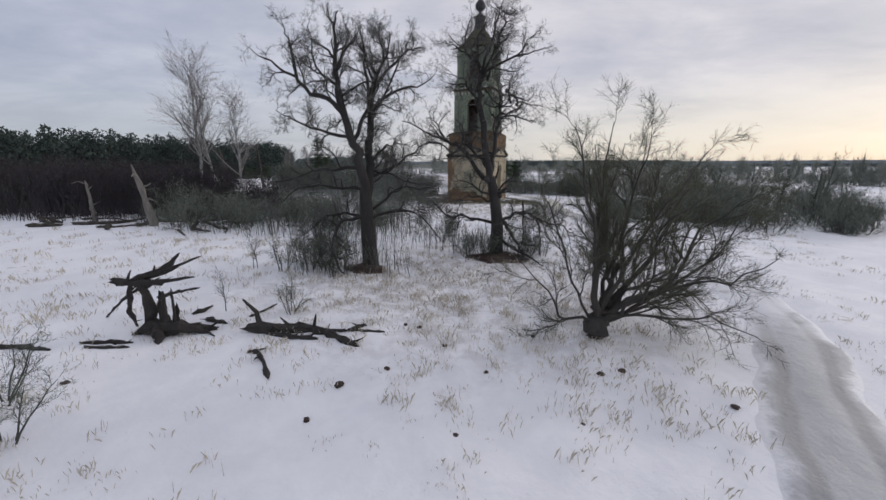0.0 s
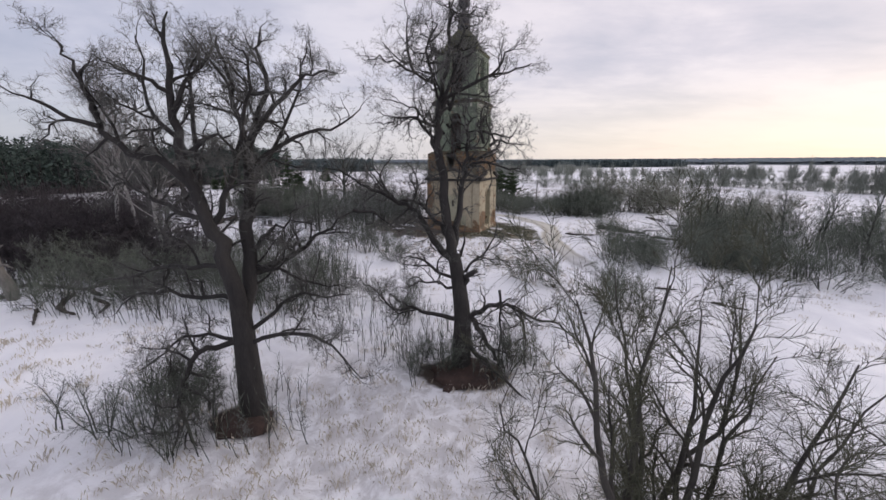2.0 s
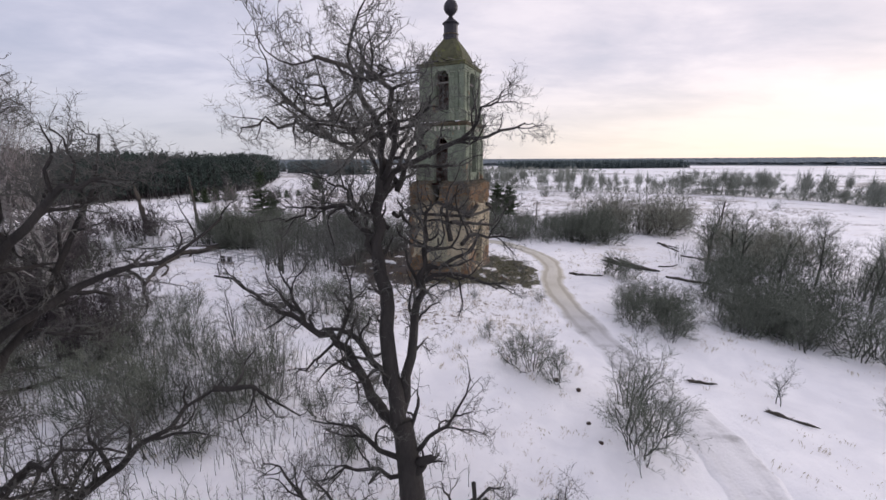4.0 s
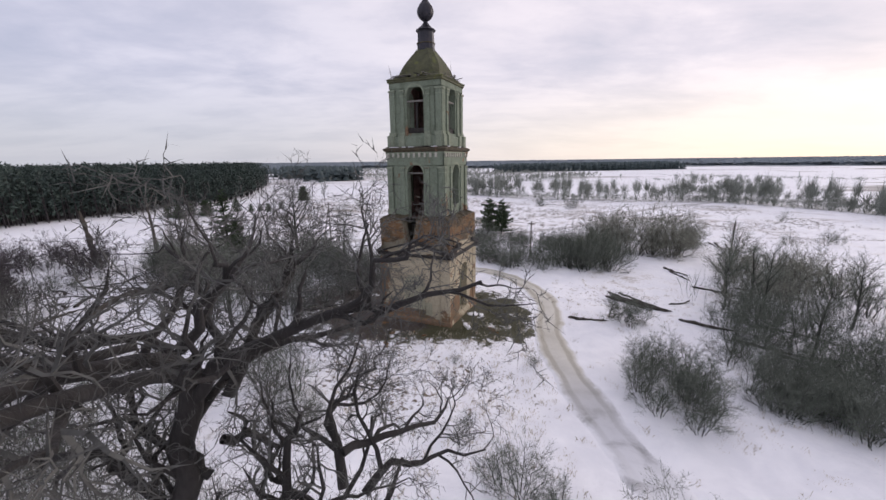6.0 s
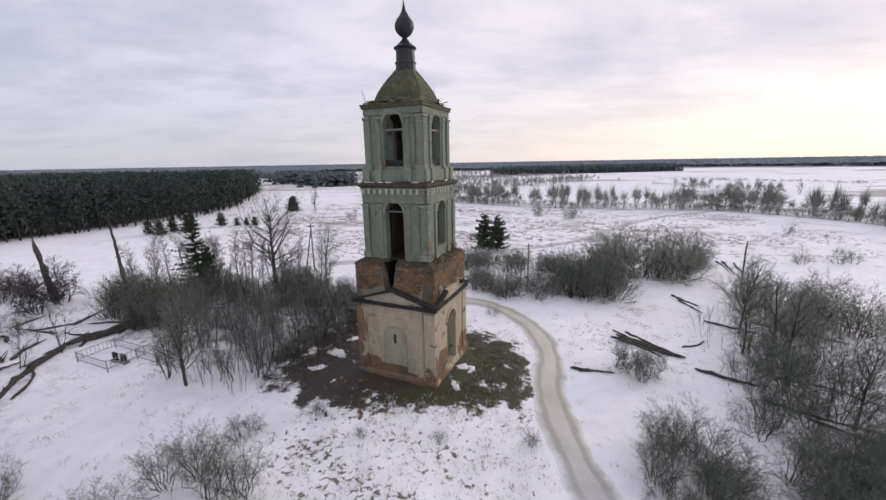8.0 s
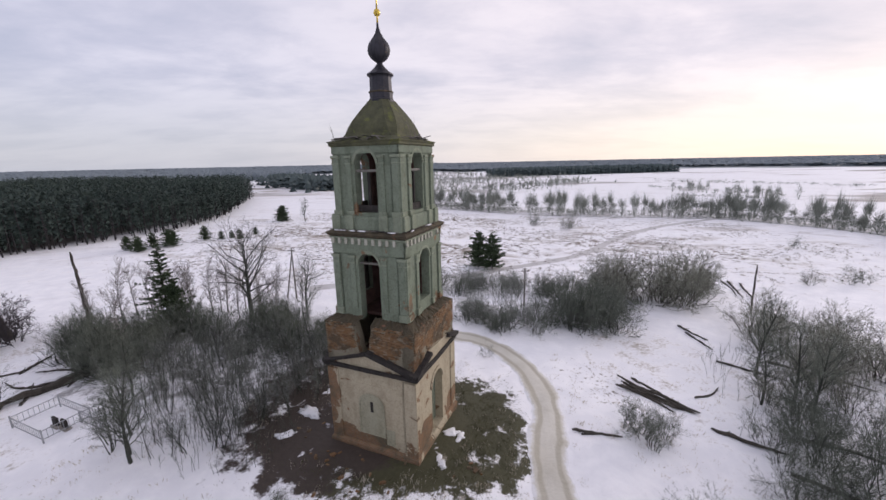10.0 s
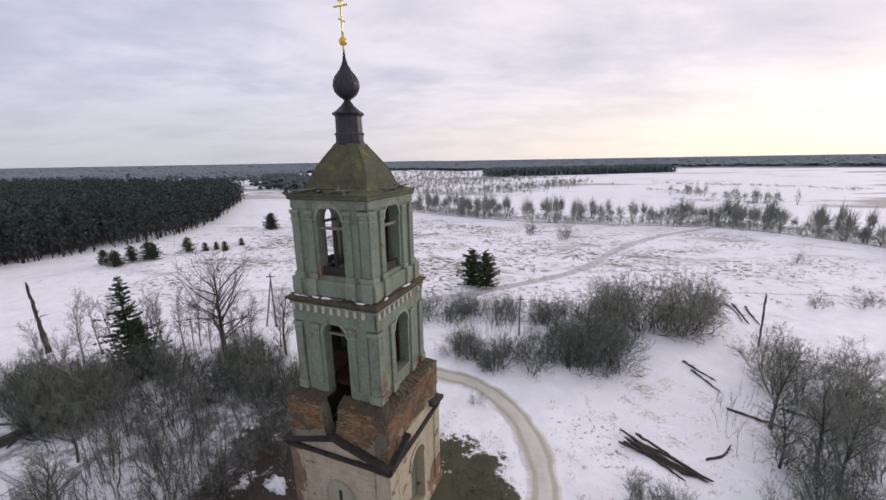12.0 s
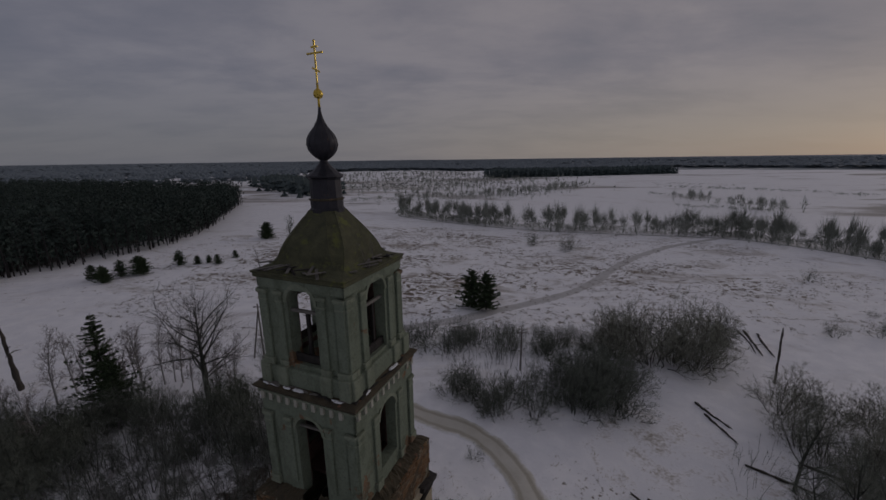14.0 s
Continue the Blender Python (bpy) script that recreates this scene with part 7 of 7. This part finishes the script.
def clod(x, y, size, seed):
    bm = bmesh.new()
    bmesh.ops.create_icosphere(bm, subdivisions=2, radius=1.0)
    rr = random.Random(seed)
    for v in bm.verts:
        v.co *= rr.uniform(0.75, 1.2)
        v.co = Vector((v.co.x * size, v.co.y * size * 0.8, v.co.z * size * 0.55))
    me = bpy.data.meshes.new("clod")
    bm.to_mesh(me)
    bm.free()
    me.materials.append(SOIL)
    ob = tagged(new("earth_clod", me), "dark clod of earth in the snow", "clod", "clods in the field")
    ob.matrix_basis = pose(x, y, ground(x, y) + size * 0.15, 0, 0, rr.uniform(0, 360))
    return ob


for k, (x, y, s) in enumerate(((-1.8, 9.6, 0.10), (-2.9, 8.7, 0.13), (-0.2, 11.0, 0.09), (1.0, 9.8, 0.08), (2.8, 12.0, 0.08), (0.1, 7.2, 0.08), (-3.3, 7.5, 0.09), (3.1, 7.8, 0.07), (7.1, 8.5, 0.10), (4.3, 9.9, 0.12), (5.0, 10.1, 0.12), (-1.6, 12.4, 0.08), (-1.1, 12.2, 0.10), (-9.8, 8.4, 0.10), (9.3, 33.0, 0.17), (10.2, 32.2, 0.14), (9.9, 29.8, 0.12), (10.0, 28.6, 0.11), (2.2, 21.0, 0.25), (3.5, 21.2, 0.22))):
    clod(x, y, s, k)
# heaps of earth and rubble at the foot of the oaks and the tower
for k, (x, y, rx, ry, hh) in enumerate(((2.9, 22.1, 1.5, 1.0, 0.26), (-4.4, 18.7, 0.9, 0.8, 0.22))):
    bm = bmesh.new()
    bmesh.ops.create_icosphere(bm, subdivisions=4, radius=1.0, matrix=Matrix.Diagonal((rx, ry, hh, 1)))
    for v in bm.verts:
        q = noise.noise(Vector((v.co.x * 1.6 + k * 9, v.co.y * 1.6, v.co.z))) * 0.35 + noise.noise(Vector((v.co.x * 5 + k, v.co.y * 5, v.co.z * 3))) * 0.12
        v.co = Vector((v.co.x * (1 + q), v.co.y * (1 + q), v.co.z * (1 + q) + 0.06 * q))
    me = bpy.data.meshes.new("earth_mound")
    bm.to_mesh(me)
    bm.free()
    me.materials.append(SOIL)
    me.shade_smooth()
    ob = tagged(new("earth_mound", me), "dark mound of earth and leaf litter", "mound", "mounds")
    ob.matrix_basis = pose(x, y, ground(x, y))

for k, (x, y, size) in enumerate(((7.3, 51.6, 0.55), (7.9, 51.2, 0.40), (6.6, 49.0, 0.45), (-3.0, 54.0, 0.9), (-3.8, 51.6, 0.7), (-2.4, 56.8, 0.6))):
    bm = bmesh.new()
    bmesh.ops.create_icosphere(bm, subdivisions=3, radius=1.0, matrix=Matrix.Diagonal((size, size * 0.6, 0.07, 1)))
    for v in bm.verts:
        v.co *= 1 + 0.9 * noise.noise(v.co * 4 + Vector((k * 5.0, 0, 0)))
    me = bpy.data.meshes.new("snow_patch")
    bm.to_mesh(me)
    bm.free()
    me.materials.append(SNOW)
    me.shade_smooth()
    ob = tagged(new("snow_patch", me), "last patch of snow on the bare ground by the tower", "snow", "snow patches")
    ob.matrix_basis = pose(x, y, ground(x, y) + 0.01, 0, 0, k * 47)

# ---------------------------------------------------------------- rubble by the tower, and the bricks of its pedestal
def rubble(name, areas, label, seed):
    rng = np.random.default_rng(seed)
    verts, faces = [], []
    cube = np.array([(x, y, z) for x in (-1, 1) for y in (-1, 1) for z in (-1, 1)], float)
    quads = ((0, 1, 3, 2), (4, 6, 7, 5), (0, 4, 5, 1), (2, 3, 7, 6), (0, 2, 6, 4), (1, 5, 7, 3))
    for cx, cy, sp, count in areas:
        for _ in range(count):
            x, y = cx + rng.normal(0, sp), cy + rng.normal(0, sp)
            if not clear(x, y, 1.5) and math.hypot(x - TX, y - TY) < 3.6:
                continue
            m = Matrix.Rotation(rng.uniform(0, 6.28), 3, "Z") @ Matrix.Rotation(rng.normal(0, 0.4), 3, "X")
            size = np.array([0.13, 0.07, 0.05]) * rng.uniform(0.5, 1.6)
            p = cube * size * rng.uniform(0.7, 1.2, (8, 3))
            b = len(verts)
            verts += [tuple(np.array(m @ Vector(q)) + (x, y, ground(x, y) + 0.02)) for q in p]
            faces += [tuple(b + i for i in q) for q in quads]
    return tagged(new(name, mesh_of(name, verts, faces, MANY_BRICK)), label, "rubble", kind="stuff")


rubble("brick_rubble", [(1.2, 48.4, 1.6, 22), (-1.5, 51.6, 1.2, 9), (8.4, 48.4, 0.5, 8)], "broken bricks and rubble at the foot of the tower", 8)
rng = np.random.default_rng(41)
shapes = []
for k in range(5):
    bm = worn_box(-0.122, 0.122, -0.05, 0.06, -0.033, 0.033, 0.006)
    for v in bm.verts:
        v.co += Vector(rng.normal(0, 0.003, 3))
    me = bpy.data.meshes.new("brick")
    bm.to_mesh(me)
    bm.free()
    me.materials.append(ONE_BRICK)
    shapes.append(me)
bulk_v, bulk_f = [], []
cube = np.array([(x, y, z) for x in (-0.122, 0.122) for y in (-0.05, 0.06) for z in (-0.033, 0.033)])
quads = ((0, 1, 3, 2), (4, 6, 7, 5), (0, 4, 5, 1), (2, 3, 7, 6), (0, 2, 6, 4), (1, 5, 7, 3))
laid = 0
for row in range(33, -1, -1):
    for k in (0, 1):
        z = 6.66 + row * 0.0765
        for i in range(23):
            x = -2.86 + i * 0.26 + (0.13 if row % 2 else 0.0)
            if abs(x) > 2.92 or (k == 0 and z > 9.25 - 2.5 * max(0.0, 1 - ((x + 0.35) / 0.72) ** 2) and abs(x + 0.35) < 0.72):
                continue
            patch_ = noise.noise(Vector((x * 0.55 + 7 * k, z * 0.8, 2.0))) + 0.5 * noise.noise(Vector((x * 1.7 + 3 * k, z * 1.9, 5.0)))
            if (row >= 30 and rng.random() < 0.22) or patch_ < (0.15 - 0.85 * min(1.0, (row - 8) / 16) if row >= 8 else 0.15) - 0.1 * rng.random():
                continue
            m = on_side(k, P + 0.015) @ Matrix.Translation((x, rng.uniform(-0.022, 0.018), tz(z))) @ Matrix.Rotation(rng.normal(0, 0.02), 4, "Z")
            if laid < 300:
                ob = part("brick", shapes[laid % 5], None, tower)
                ob.matrix_basis = m
                laid += 1
            else:
                b = len(bulk_v)
                bulk_v += [tuple(m @ Vector(q)) for q in cube * rng.uniform(0.94, 1.0)]
                bulk_f += [tuple(b + j for j in q) for q in quads]
courses = part("brickwork", mesh_of("brickwork", bulk_v, bulk_f, MANY_BRICK), None, tower, "weathered orange brick courses")
courses["kind"] = "stuff"
